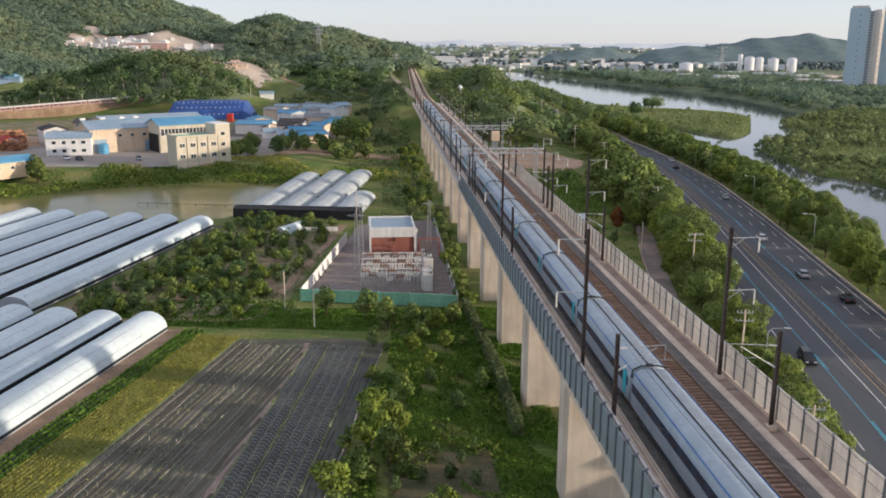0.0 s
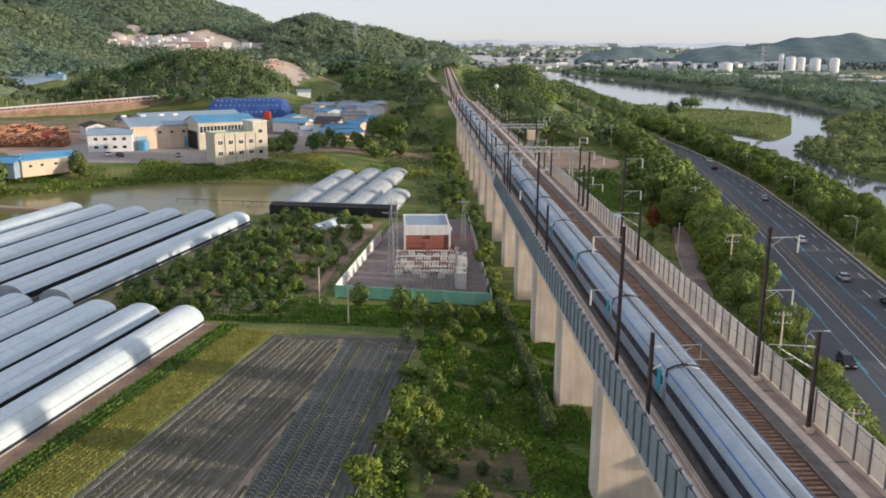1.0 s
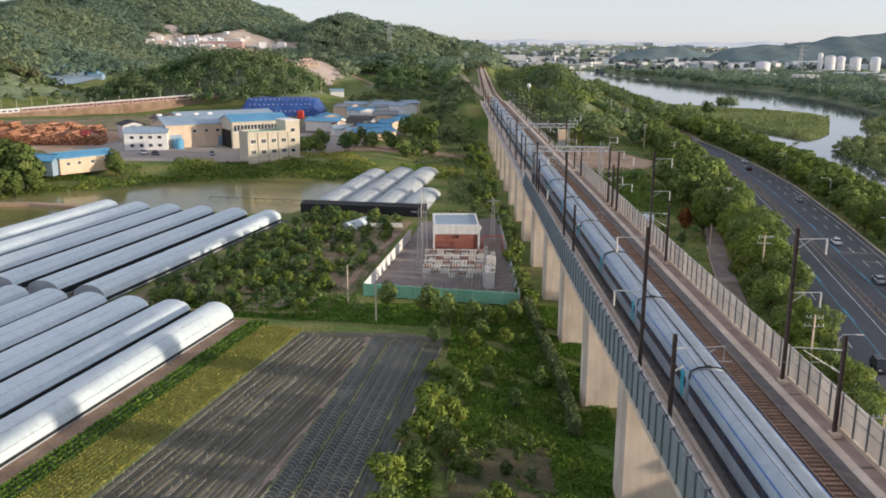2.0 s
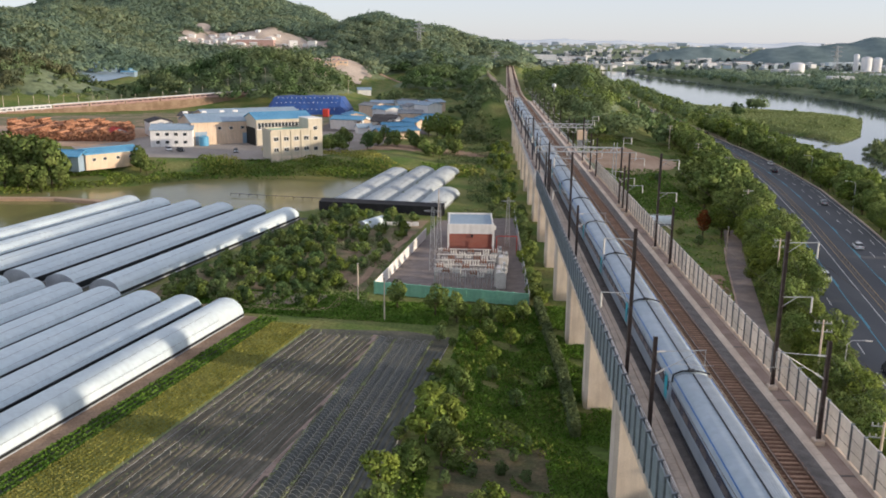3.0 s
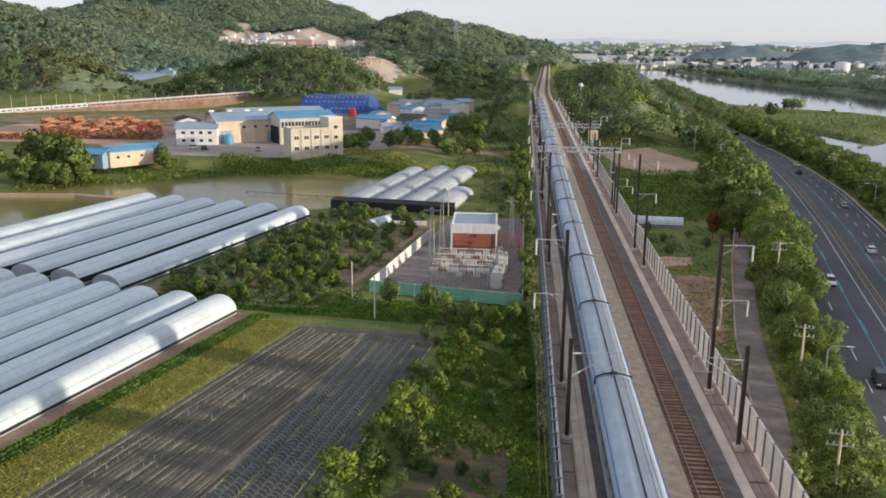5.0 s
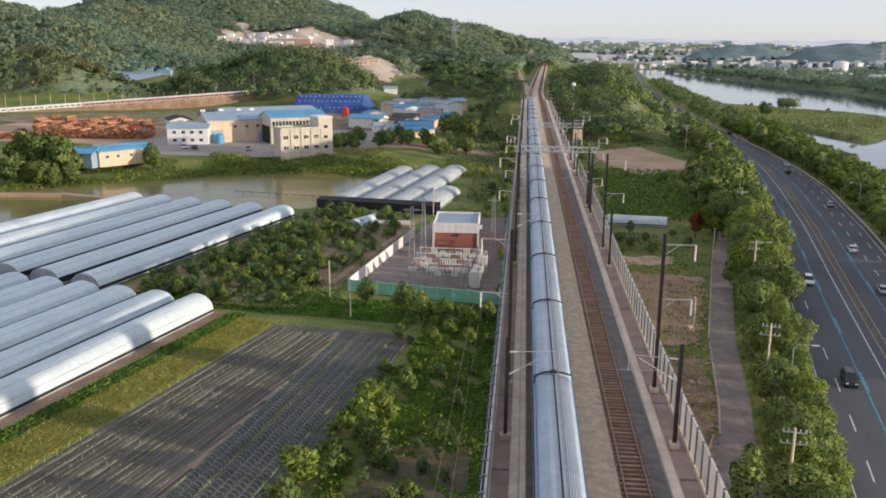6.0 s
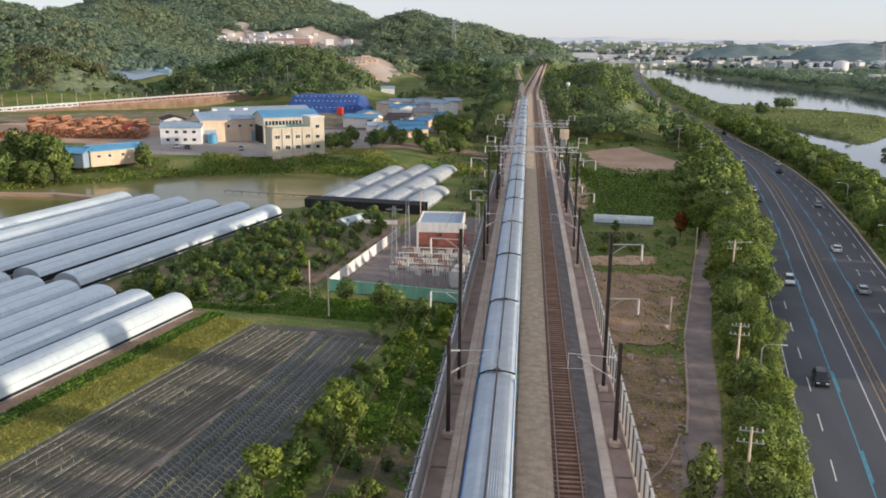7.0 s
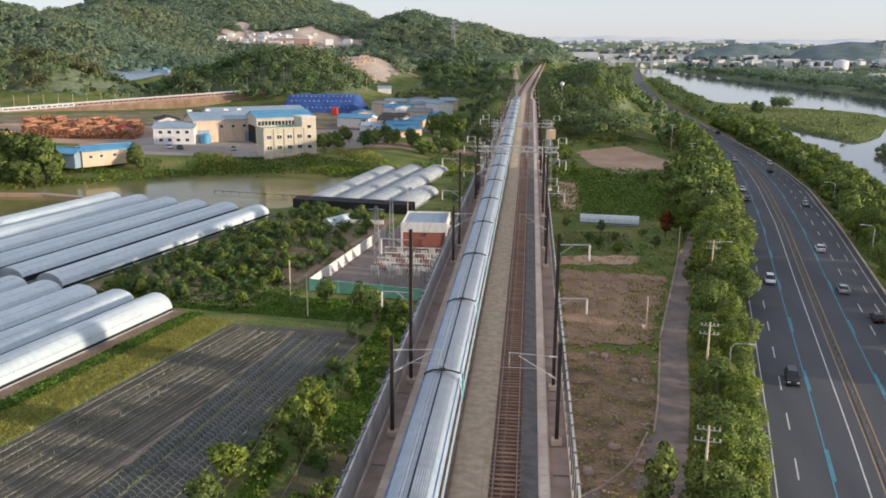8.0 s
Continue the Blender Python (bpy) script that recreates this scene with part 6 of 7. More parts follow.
lattice("power_pylon", -117, 1262, z_at(-117, 1262), 36, 7, 1.6, [(34, 7), (29, 8), (24, 8)], "grey lattice power pylon on the hill", "pylon", "power pylons", 0.45)
lattice("power_pylon", -6, 1290, z_at(-6, 1290), 20, 5, 1.2, [(18, 6), (14, 6)], "grey lattice power pylon on the hill", "pylon", "power pylons", 0.32)
lattice("power_pylon", 560, 1480, 3, 46, 8, 1.6, [(44, 9), (37, 10), (30, 10)], "grey lattice power pylon beyond the river", "pylon", "power pylons", 0.4)


# ---- factory and yards ----
def gabled(name, x, y, z, w, l, h, rise, rz, wall_mat, roof_mat, label, category="building", group="", windows=(), eave=0.5, doors=()):
    """A hall with a pitched roof; windows as (side, position along, height, width, tall)."""
    root = thing(name, (x, y, z), label, category, group, rz=rz)
    s = Shape()
    s.add([(-w / 2, -l / 2, -1), (w / 2, -l / 2, -1), (w / 2, l / 2, -1), (-w / 2, l / 2, -1), (-w / 2, -l / 2, h), (w / 2, -l / 2, h), (w / 2, l / 2, h), (-w / 2, l / 2, h),
           (0, -l / 2, h + rise), (0, l / 2, h + rise)], [(0, 1, 5, 8, 4), (2, 3, 7, 9, 6), (1, 2, 6, 5), (3, 0, 4, 7)])
    part("wall", s, wall_mat, root)
    s = Shape()
    k = rise / (w / 2)
    for sgn in (-1, 1):
        a = sgn * (w / 2 + eave)
        za = h - eave * k
        s.loft([[(0, t, h + rise), (a, t, za), (a, t, za + 0.25), (0, t, h + rise + 0.25)] for t in (-l / 2 - eave, l / 2 + eave)])
    roof = part("roof", s, roof_mat, root)
    s = Shape()
    for t in np.arange(-l / 2, l / 2, 1.5):
        for sgn in (-1, 1):
            a, za = sgn * (w / 2 + eave), h - eave * k
            s.tube([(0, t, h + rise + 0.27), (a, t, za + 0.27)], 0.05, 3)
    part("roof_rib", s, roof_mat, roof)
    part("ridge_cap", Shape().box((0, 0, h + rise + 0.28), (0.7, l + 2 * eave, 0.1)), roof_mat, roof)
    spot = {"s": lambda t, zz: (t, -l / 2, zz), "n": lambda t, zz: (t, l / 2, zz), "e": lambda t, zz: (w / 2, t, zz), "w": lambda t, zz: (-w / 2, t, zz)}
    for side, t, zz, ww, hh in windows:
        c = spot[side](t, zz)
        size = (ww, 0.12, hh) if side in "sn" else (0.12, ww, hh)
        f = part("window", Shape().box(c, size), WALL_WHITE, root)
        part("pane", Shape().box(c, tuple(v + 0.06 if v == 0.12 else v - 0.25 for v in size)), WINDOW, f)
    for side, t, ww, hh in doors:
        c = spot[side](t, hh / 2)
        part("door", Shape().box(c, (ww, 0.16, hh) if side in "sn" else (0.16, ww, hh)), ROOF_PALE, root)
    return root


YARD = 3.62
RB = 33.0     # the turn of the factory buildings
sheet("factory_yard", [(-182, 334), (-150, 318), (-104, 316), (-82, 330), (-64, 362), (-60, 420), (-160, 440), (-240, 420)], YARD, YARD_SLAB, "pale concrete factory yard", "yard")

office = thing("office_building", (-94.6, 324.4, YARD), "cream three-storey office building with rows of windows", "building", rz=35)
OW, OL, OH = 15.5, 10, 10.6
part("wall", Shape().box((0, 0, OH / 2 - 1.5), (OW, OL, OH + 3)), WALL_CREAM, office)
part("parapet", Shape().box((0, -OL / 2, OH + 0.25), (OW + 0.3, 0.3, 0.7)).box((0, OL / 2, OH + 0.25), (OW + 0.3, 0.3, 0.7)).box((-OW / 2, 0, OH + 0.25), (0.3, OL - 0.3, 0.7)), WALL_CREAM, office)
part("roof", Shape().box((0, 0, OH + 0.03), (OW - 0.3, OL - 0.3, 0.1)), WALL_GREEN, office, "green flat roof")
part("stair_tower", Shape().box((OW / 2 + 2.9, 1.2, 6.3), (5.8, 9.0, 16.6), bevel=0.05), WALL_CREAM, office, "taller cream stair tower")
part("tower_cap", Shape().box((OW / 2 + 2.9, 1.2, 14.7), (6.1, 9.3, 0.3)), WALL_WHITE, office)
for r in range(2):
    for c in range(4):
        x = -6.1 + c * 4.05
        f = part("window", Shape().box((x, -OL / 2 - 0.02, 3.6 + r * 4.0), (2.0, 0.14, 1.8)), WALL_WHITE, office)
        for k in (-0.48, 0.48):
            part("pane", Shape().box((x + k, -OL / 2 - 0.1, 3.6 + r * 4.0), (0.8, 0.04, 1.4)), WINDOW, f)
for c in range(5):
    part("pilaster", Shape().box((-8.1 + c * 4.05, -OL / 2 - 0.14, 4.6), (0.5, 0.3, 12.0)), WALL_CREAM, office)
for r in range(3):
    f = part("window", Shape().box((OW / 2 + 2.9, -3.32, 3.2 + r * 3.9), (1.9, 0.14, 1.6)), WALL_WHITE, office)
    part("pane", Shape().box((OW / 2 + 2.9, -3.4, 3.2 + r * 3.9), (1.6, 0.04, 1.3)), WINDOW, f)
    f = part("window", Shape().box((OW / 2 + 5.82, 0.0, 3.2 + r * 3.9), (0.14, 1.6, 1.5)), WALL_WHITE, office)
    part("pane", Shape().box((OW / 2 + 5.9, 0.0, 3.2 + r * 3.9), (0.04, 1.3, 1.2)), WINDOW, f)
part("base_band", Shape().box((0, -OL / 2 - 0.04, 0.4), (OW + 0.1, 0.12, 1.6)), CONCRETE, office)

gabled("main_hall", -109.0, 371.5, YARD, 16, 25, 11.2, 2.2, RB + 90, WALL_CREAM, ROOF_BLUE, "long factory hall with a bright blue sheet roof")
bay = bpy.data.objects["main_hall"]
glazing = part("clerestory", Shape().box((-8.06, 0, 8.3), (0.1, 24.0, 2.6)), WINDOW, bay, "long dark band of upper windows")
for t in np.linspace(-12, 12, 17):
    part("mullion", Shape().box((-8.13, t, 8.3), (0.1, 0.22, 2.7)), WALL_WHITE, glazing)
part("upper_sill", Shape().box((-8.14, 0, 6.9), (0.2, 24.4, 0.3)), WALL_WHITE, glazing)
# solid sheet whose black is the shade inside the bay
part("open_bay", Shape().box((0.5, 12.5, 3.7), (13.5, 0.24, 7.4)), OPENING_SHADE, bay, "near-black sheet for the shaded loading bay")
gabled("rear_hall", -135.5, 373.0, YARD, 20, 30, 9.6, 2.6, RB + 90, WALL_PEACH, ROOF_PALE, "peach-walled factory hall with a pale blue roof", windows=[("w", t, 6.8, 1.6, 1.3) for t in (-12, -7, -2, 3)],
       doors=[("w", -9, 4, 4.5), ("w", 11, 5, 5.5)])
gabled("side_hall", -133, 409, YARD, 24, 46, 9.4, 2.4, RB + 90, WALL_PEACH, ROOF_PALE, "long factory hall with a faded pale roof")
gabled("white_house", -150.5, 356.5, YARD, 11.5, 17, 7.0, 1.8, 102, WALL_WHITE, ROOF_PALE, "white two-storey house with a pale blue roof",
       windows=[("w", t, zz, 1.7, 1.4) for t in (-5.5, -1.8, 1.8, 5.5) for zz in (1.9, 5.2)] + [("n", t, zz, 1.5, 1.4) for t in (-3, 0, 3) for zz in (1.9, 5.2)])
gabled("blue_shed", -154.6, 300.4, YARD - 0.4, 8, 20, 4.6, 1.4, 142, WALL_PEACH, ROOF_BLUE, "low peach shed with a bright blue roof", windows=[("w", t, 2.6, 1.5, 1.2) for t in (-7, -2, 3, 7)])
gabled("blue_shed", -164.5, 292.0, YARD - 0.4, 8, 12.5, 4.2, 1.6, 81, ROOF_PALE, ROOF_BLUE, "low blue-walled shed with a bright blue roof")
tank = thing("water_tank", (-137.5, 356.5, YARD), "round blue water tank beside the white house", "tank")
part("shell", Shape().tube([(0, 0, 0), (0, 0, 3.8)], 2.0, 16), ROOF_BLUE, tank)
part("lid", Shape().tube([(0, 0, 3.8), (0, 0, 4.4)], 2.0, 16, 0.4), ROOF_BLUE, tank)
for t in (-10, -2, 6, 12):
    v = thing("roof_vent", (-141 + t * math.cos(radians(RB)), 374.7 + t * math.sin(radians(RB)), YARD + 12.4), "white roof ventilator on the pale blue roof", "vent", "roof vents", rz=RB)
    part("hood", Shape().box((0, 0, 0.45), (2.2, 1.5, 0.9), bevel=0.15), WALL_WHITE, v)

tarp = Shape()
trg = random.Random(8)
rings = []
for u in np.linspace(0, 1, 12):
    cx, cy = -152 + 49 * u, 528 + 8 * u
    h = 11.4 * min(1, 7 * min(u, 1 - u) + 0.3) * trg.uniform(0.98, 1.02)
    rings.append([(cx + a * 0.2, cy - b, 3.4 + h * c) for a, b, c in ((0, 17, 0), (0, 13, 0.55), (0, 8, 0.97), (0, 0, 1.0), (0, -8, 0.95), (0, -16, 0))])
tarp.loft(rings)
heap = tagged(part("tarpaulin_cover", tarp, TARP_BLUE), "long heap covered with a deep blue tarpaulin", "heap")
spots_ = Shape()
for i, u in enumerate(np.arange(0.14, 0.88, 0.055)):
    for b, c in ((15.0, 0.33), (12.2, 0.66), (9.4, 0.9)):
        spots_.box((-152 + 49 * u + (c - 0.5) * 1.6, 528 + 8 * u - b - 0.3, 3.5 + 11.4 * c), (0.5, 0.4, 0.4))
part("tarpaulin_weights", spots_, WALL_WHITE, heap, "white weights holding the tarpaulin")["kind"] = "stuff"
box_ = thing("red_silo", (-103.5, 455, YARD), "red painted steel silo beside the halls", "silo")
part("body", Shape().box((0, 0, 6.6), (3.2, 3.2, 4.2), bevel=0.3), RED_PAINT, box_)
for dx in (-2, 2):
    for dy in (-1.6, 1.6):
        part("leg", Shape().box((dx, dy, 2.5), (0.3, 0.3, 5.2)), POST_STEEL, box_)
SHED_TURN = 61
sheds = [(-90, 466, 13, 18, 5.0, ROOF_BLUE), (-76, 500, 14, 20, 6, ROOF_BLUE), (-62, 508, 12, 16, 6, ROOF_GREY), (-84, 545, 14, 20, 6, ROOF_PALE), (-66, 540, 16, 22, 6.5, ROOF_GREY), (-62, 424, 7, 22, 3.4, ROOF_BLUE),
         (-84, 438, 10, 14, 4, DARK_ROOF), (-70, 410, 7, 12, 3.0, ROOF_PALE), (-50, 470, 9, 12, 4, ROOF_BLUE), (-50, 520, 12, 14, 6, ROOF_PALE), (-72, 462, 10, 18, 4, DARK_ROOF), (-172, 396, 12, 20, 6.5, DARK_ROOF),
         (-160, 420, 14, 26, 7.5, DARK_ROOF), (-182, 372, 8, 10, 4, RED_PAINT), (-111, 652, 8, 14, 4, ROOF_PALE), (-56, 446, 8, 14, 3.5, ROOF_BLUE), (-78, 418, 6, 10, 3, ROOF_PALE), (-58, 404, 5, 8, 2.6, ROOF_GREY),
         (-60, 399, 8, 30, 3.4, ROOF_BLUE), (-88, 440, 15, 24, 5.0, ROOF_BLUE), (-74, 491, 12, 20, 6.5, ROOF_BLUE), (-60, 474, 12, 18, 5.5, ROOF_GREY), (-52, 500, 12, 18, 7, ROOF_PALE), (-66, 520, 11, 16, 7, ROOF_PALE),
         (-86, 512, 12, 18, 7, ROOF_GREY), (-50, 452, 9, 16, 4, ROOF_BLUE), (-75, 446, 9, 20, 3.6, DARK_ROOF), (-66, 430, 6, 18, 3, DARK_ROOF)]
for i, (x, y, w, l, h, rm) in enumerate(sheds):
    gabled("shed", x, y, max(YARD, z_at(x, y)), w * 0.85, l * 0.72, h, 1.4, 20 + (i * SHED_TURN % 110), WALL_WHITE if i % 3 else WALL_PEACH, rm, "small industrial shed with a " + {ROOF_BLUE: "blue", ROOF_GREY: "grey", ROOF_PALE: "pale", DARK_ROOF: "dark", RED_PAINT: "red"}[rm] + " sheet roof",
           "shed", "industrial sheds", windows=[("e", t, h * 0.6, 1.4, 1.1) for t in (-l * 0.3, 0, l * 0.3)])

# timber yard: stacks of logs
log_rng = random.Random(17)
for sx, sy, w, l, h in ((-201, 369, 52, 9, 4.6), (-206, 380, 54, 9, 5.2), (-212, 391, 54, 9, 5.6), (-214, 402, 50, 9, 5.8), (-232, 360, 20, 7, 2.6)):
    root = thing("log_stack", (sx, sy, z_at(sx, sy)), "big stack of reddish brown logs in the timber yard", "log stack", "log stacks", rz=3)
    s = Shape()
    x = -w / 2
    while x < w / 2:
        top = h * log_rng.uniform(0.95, 1.15) * (0.88 + 0.16 * math.sin(x * 0.23 + sy) + 0.1 * math.sin(x * 0.71 + sy))
        z = 0.25
        while z < top:
            r = log_rng.uniform(0.24, 0.4)
            j = log_rng.uniform(-0.5, 0.5)
            s.tube([(x, -l / 2 + j, z), (x + log_rng.uniform(-0.2, 0.2), l / 2 + j, z)], r, 6)
            z += r * 1.8
        x += log_rng.uniform(0.6, 0.95)
    part("stacked_timber", s, LOGS, root)["kind"] = "stuff"
sheet("timber_yard", [(-270, 350), (-184, 346), (-172, 400), (-190, 424), (-275, 430)], 3.66, BARE_EARTH, "bare brown timber yard", "yard")
# a second train on a line behind the timber yard
com = thing("commuter_train", (0, 0, 0), "white and orange commuter train on a low bank", "train")
for i in range(11):
    x, y = -344 + i * 18.4, 474 + i * 9.6
    m = Matrix.Translation((x, y, 1.6 + i * 1.2)) @ Matrix.Rotation(math.atan2(9.6, 18.4), 4, "Z") @ Matrix.Rotation(-0.058, 4, "Y")
    c = part("coach", Shape().box((0, 0, 0), (1, 1, 1), m=m @ Matrix.Translation((0, 0, 1.3)) @ Matrix.Diagonal((20.2, 3.0, 2.4, 1))), WALL_WHITE if i < 4 else FAR_RED, com)
    part("roof", Shape().box((0, 0, 0), (1, 1, 1), m=m @ Matrix.Translation((0, 0, 2.75)) @ Matrix.Diagonal((20.6, 2.9, 0.5, 1))), WALL_WHITE, c)
    part("stripe", Shape().box((0, 0, 0), (1, 1, 1), m=m @ Matrix.Translation((0, -1.52, 0.5)) @ Matrix.Diagonal((20.0, 0.05, 0.5, 1))), FAR_RED, c)
    for k in range(6):
        part("window", Shape().box((0, 0, 0), (1, 1, 1), m=m @ Matrix.Translation((-8 + k * 3.2, -1.53, 1.7)) @ Matrix.Diagonal((2.3, 0.06, 0.7, 1))), WINDOW, c)
bank_ = Shape()
for i in range(26):
    x, y = -380 + i * 9.2, 455.2 + i * 4.8
    top = 1.9 + (x + 344) / 18.4 * 1.2
    bank_.box((x, y, top / 2), (10.6, 5.0, top), math.atan2(9.6, 18.4))
tagged(part("railway_bank", bank_, SOIL), "low brown railway bank behind the timber yard", "railway bank", kind="structure")
for i in range(30):
    x, y = -330 + i * 7.4, 492 + i * 3.9
    p = thing("line_pole", (x, y, z_at(x, y)), "slim pale pole in a row behind the yards", "pole", "yard poles")
    part("shaft", Shape().tube([(0, 0, -1), (0, 0, 9.5)], 0.16, 6, 0.1), CONCRETE, p)
    part("arm", Shape().tube([(0, 0, 8.6), (1.2, -1.8, 8.8)], 0.07, 5), GALV, p)
# causeway over the pond
caus = Shape()
for (x0, y0), (x1, y1) in (((-175, 246), (-148, 249)), ((-148, 249), (-118, 241))):
    v = Vector((x1 - x0, y1 - y0, 0))
    caus.box(((x0 + x1) / 2, (y0 + y1) / 2, -0.5), (v.length, 2.6, 1.3), math.atan2(v.y, v.x))
tagged(part("causeway", caus, BARE_EARTH), "narrow pale earth causeway across the pond", "causeway", kind="structure")
walk_ = thing("pond_footbridge", (0, 0, 0), "thin dark plank footbridge over the pond", "footbridge")
for k in range(12):
    x, y = -97 + k * 3.0, 262.2 - k * 0.55
    part("plank", Shape().box((x, y, 0.06), (2.96, 0.5, 0.08), math.atan2(-0.55, 3.0)), DARK_ROOF, walk_)
    part("stilt", Shape().tube([(x - 1.4, y + 0.1, -2.6), (x - 1.4, y + 0.1, 0.1)], 0.07, 5), DARK_ROOF, walk_)


# ---- plots east of the viaduct ----
def plot(name, poly, mat, label):
    """A plot of bare ground that follows the terrain."""
    xs = np.arange(min(p[0] for p in poly), max(p[0] for p in poly) + 0.6, 0.6)
    ys = np.arange(min(p[1] for p in poly), max(p[1] for p in poly) + 0.6, 0.6)
    X, Y = np.meshgrid(xs, ys)
    k = np.arange(X.size).reshape(X.shape)
    ok = inside_distance(X, Y, poly) + 0.7 * np.sin(X * 0.9) * np.sin(Y * 0.7) + 0.35 * np.sin(X * 2.9 + 1) * np.sin(Y * 3.1) > 0
    q = np.stack([k[:-1, :-1], k[:-1, 1:], k[1:, 1:], k[1:, :-1]], -1)[ok[:-1, :-1]]
    return tagged(new(name, mesh_np(name, np.stack([X, Y, ground_z(X, Y) + 0.14], -1).reshape(-1, 3), q.reshape(-1, 4), mat)), label, "plot", kind="structure")


plot("gravel_plot", [(22, 374), (44, 388), (60, 352), (55, 334), (36, 315), (26, 340)], BARE_EARTH, "pale bare gravel plot")
plot("bare_plot", [(9.6, 131), (23, 133), (32, 175), (10, 178)], SOIL, "bare brown garden plot beside the viaduct")
plot("tilled_plot", [(8.3, 60), (10, 60), (15.5, 84), (21.5, 112), (22, 128), (9, 128)], VERGE_SOIL, "rough brown earth along the viaduct foot")
plot("pale_strip", [(10, 182), (26.5, 184), (28, 192), (10.5, 190)], BARE_EARTH, "pale dry strip between plots")
plot("strip_bare_patch", [(-25, 60), (-10, 60), (-10.5, 93), (-16, 97), (-22, 94)], STRIP_SOIL, "bare brownish ground in the overgrown strip")
plot("gravel_pad", [(11, 244), (16, 246), (20, 296), (12.6, 296)], BARE_EARTH, "pale gravel pad beside the viaduct")
veg_rng = np.random.default_rng(8)


def plot_rows(name, x0, x1, y0, y1, step, per_m, h, size, mat, label):
    c = []
    for y in np.arange(y0, y1, step):
        n = int((x1 - x0) * per_m)
        x = veg_rng.uniform(x0, x1, n)
        c.append(np.column_stack([x, y + veg_rng.normal(0, step * 0.16, n) + 0.05 * (x - x0)]))
    leaf_mass(name, np.concatenate(c), h, size, mat, label, "vegetables", rng=veg_rng)


stones, stone_rng = Shape(), random.Random(31)
for i in range(420):
    y = stone_rng.uniform(66, 150)
    x = stone_rng.uniform(8.6, max(9.4, float(path_x(y)) - 2.4))
    if y > 128 and stone_rng.random() < 0.75:
        continue
    r = stone_rng.uniform(0.08, 0.3) if i % 30 else stone_rng.uniform(0.5, 0.8)
    stones.box((x, y, z_at(x, y) + 0.12 + r * 0.3), (r * 2, r * 1.5, r), stone_rng.uniform(0, 3), bevel=r * 0.3)
tagged(part("verge_stones", stones, CONCRETE_DARK), "loose stones and rubble on the brown verge", "stones", kind="stuff")
plot_rows("vegetable_rows", 18, 46, 236, 300, 1.9, 8, 0.8, 0.28, CROP_GREEN, "dense dark green vegetable rows")
plot_rows("low_vegetable_rows", 12, 28, 196, 216, 1.5, 6, 0.4, 0.22, LEAF_DARK, "low bluish green vegetable rows")
plot_rows("green_rows_north", 14, 50, 300, 328, 2.2, 7, 0.9, 0.3, CROP_GREEN, "rows of tall green plants")
leaf_mass("verge_weeds", scatter(22000, (9, 60, 90, 240), lambda x, y: (x > 17 + (y - 130) * 0.17) & (x < path_x(y) - 2.2) & (patchy(x, y, 0.3) > -0.2) & (y > 128), veg_rng), 0.6, 0.2, CROP_GREEN, "green weeds on the verge", "weeds", rng=veg_rng)
leaf_mass("verge_brown_weeds", scatter(20000, (8, 30, 70, 190), lambda x, y: (x > 9) & (x < path_x(y) - 2.4) & (patchy(x, y, 0.5, 2) > 0.0), veg_rng), 0.35, 0.16, CROP, "dry brownish weeds on the verge", "weeds", rng=veg_rng)
leaf_mass("roadside_undergrowth", scatter(36000, (14, 100, 60, 420), lambda x, y: (x > np.where(y < 235, path_x(y) + 2.1, road_x(y) - 25)) & (x < road_x(y) - 13.4), veg_rng), 1.3, 0.3, LEAF, "green undergrowth below the roadside trees", "undergrowth", rng=veg_rng)
leaf_mass("bank_undergrowth", scatter(30000, (50, 180, 100, 700), lambda x, y: (x > road_x(y) + 1.5 + 14 * road_share(y)) & (inside_distance(x, y, RIVER) < -3), veg_rng), 1.6, 0.42, LEAF, "green undergrowth on the river bank", "undergrowth", rng=veg_rng)
leaf_mass("far_bank_grass", scatter(60000, (150, 330, 280, 640), lambda x, y: (x < 0.56 * y + 25) & (inside_distance(x, y, EAST_SHORE) > 1), veg_rng), 0.9, 0.42, REED, "rough light green grass on the far river bank", "grass", rng=veg_rng)
leaf_mass("island_grass", scatter(90000, (132, 262, 462, 776), lambda x, y: inside_distance(x, y, ISLAND) > 1, veg_rng), 0.8, 0.42, REED, "light green grass on the river island", "grass", rng=veg_rng)


# ---- poles and lamps along the road ----
def utility_pole(x, y, h):
    root = thing("utility_pole", (x, y, z_at(x, y)), "pale concrete utility pole with cross arms", "utility pole", "utility poles", rz=-10)
    part("shaft", Shape().tube([(0, 0, -0.3), (0, 0, h)], 0.2, 8, 0.12), CONCRETE, root)
    for zz, w in ((h - 0.5, 1.15), (h - 1.7, 1.3)):
        a = part("cross_arm", Shape().box((0, 0.12, zz), (2 * w, 0.1, 0.12)), GALV, root)
        for k in (-0.9, -0.45, 0.45, 0.9):
            part("insulator", Shape().tube([(k * w, 0.12, zz + 0.05), (k * w, 0.12, zz + 0.36)], 0.07, 6), INSULATOR, a)
    return root


for x, y, h in ((21.7, 79.5, 11), (28.0, 112, 11), (37.6, 159, 12), (48.0, 215, 12), (60.0, 277, 12.5), (63, 330, 11), (65.5, 394, 11), (70, 460, 11), (76, 540, 11)):
    utility_pole(x, y, h)


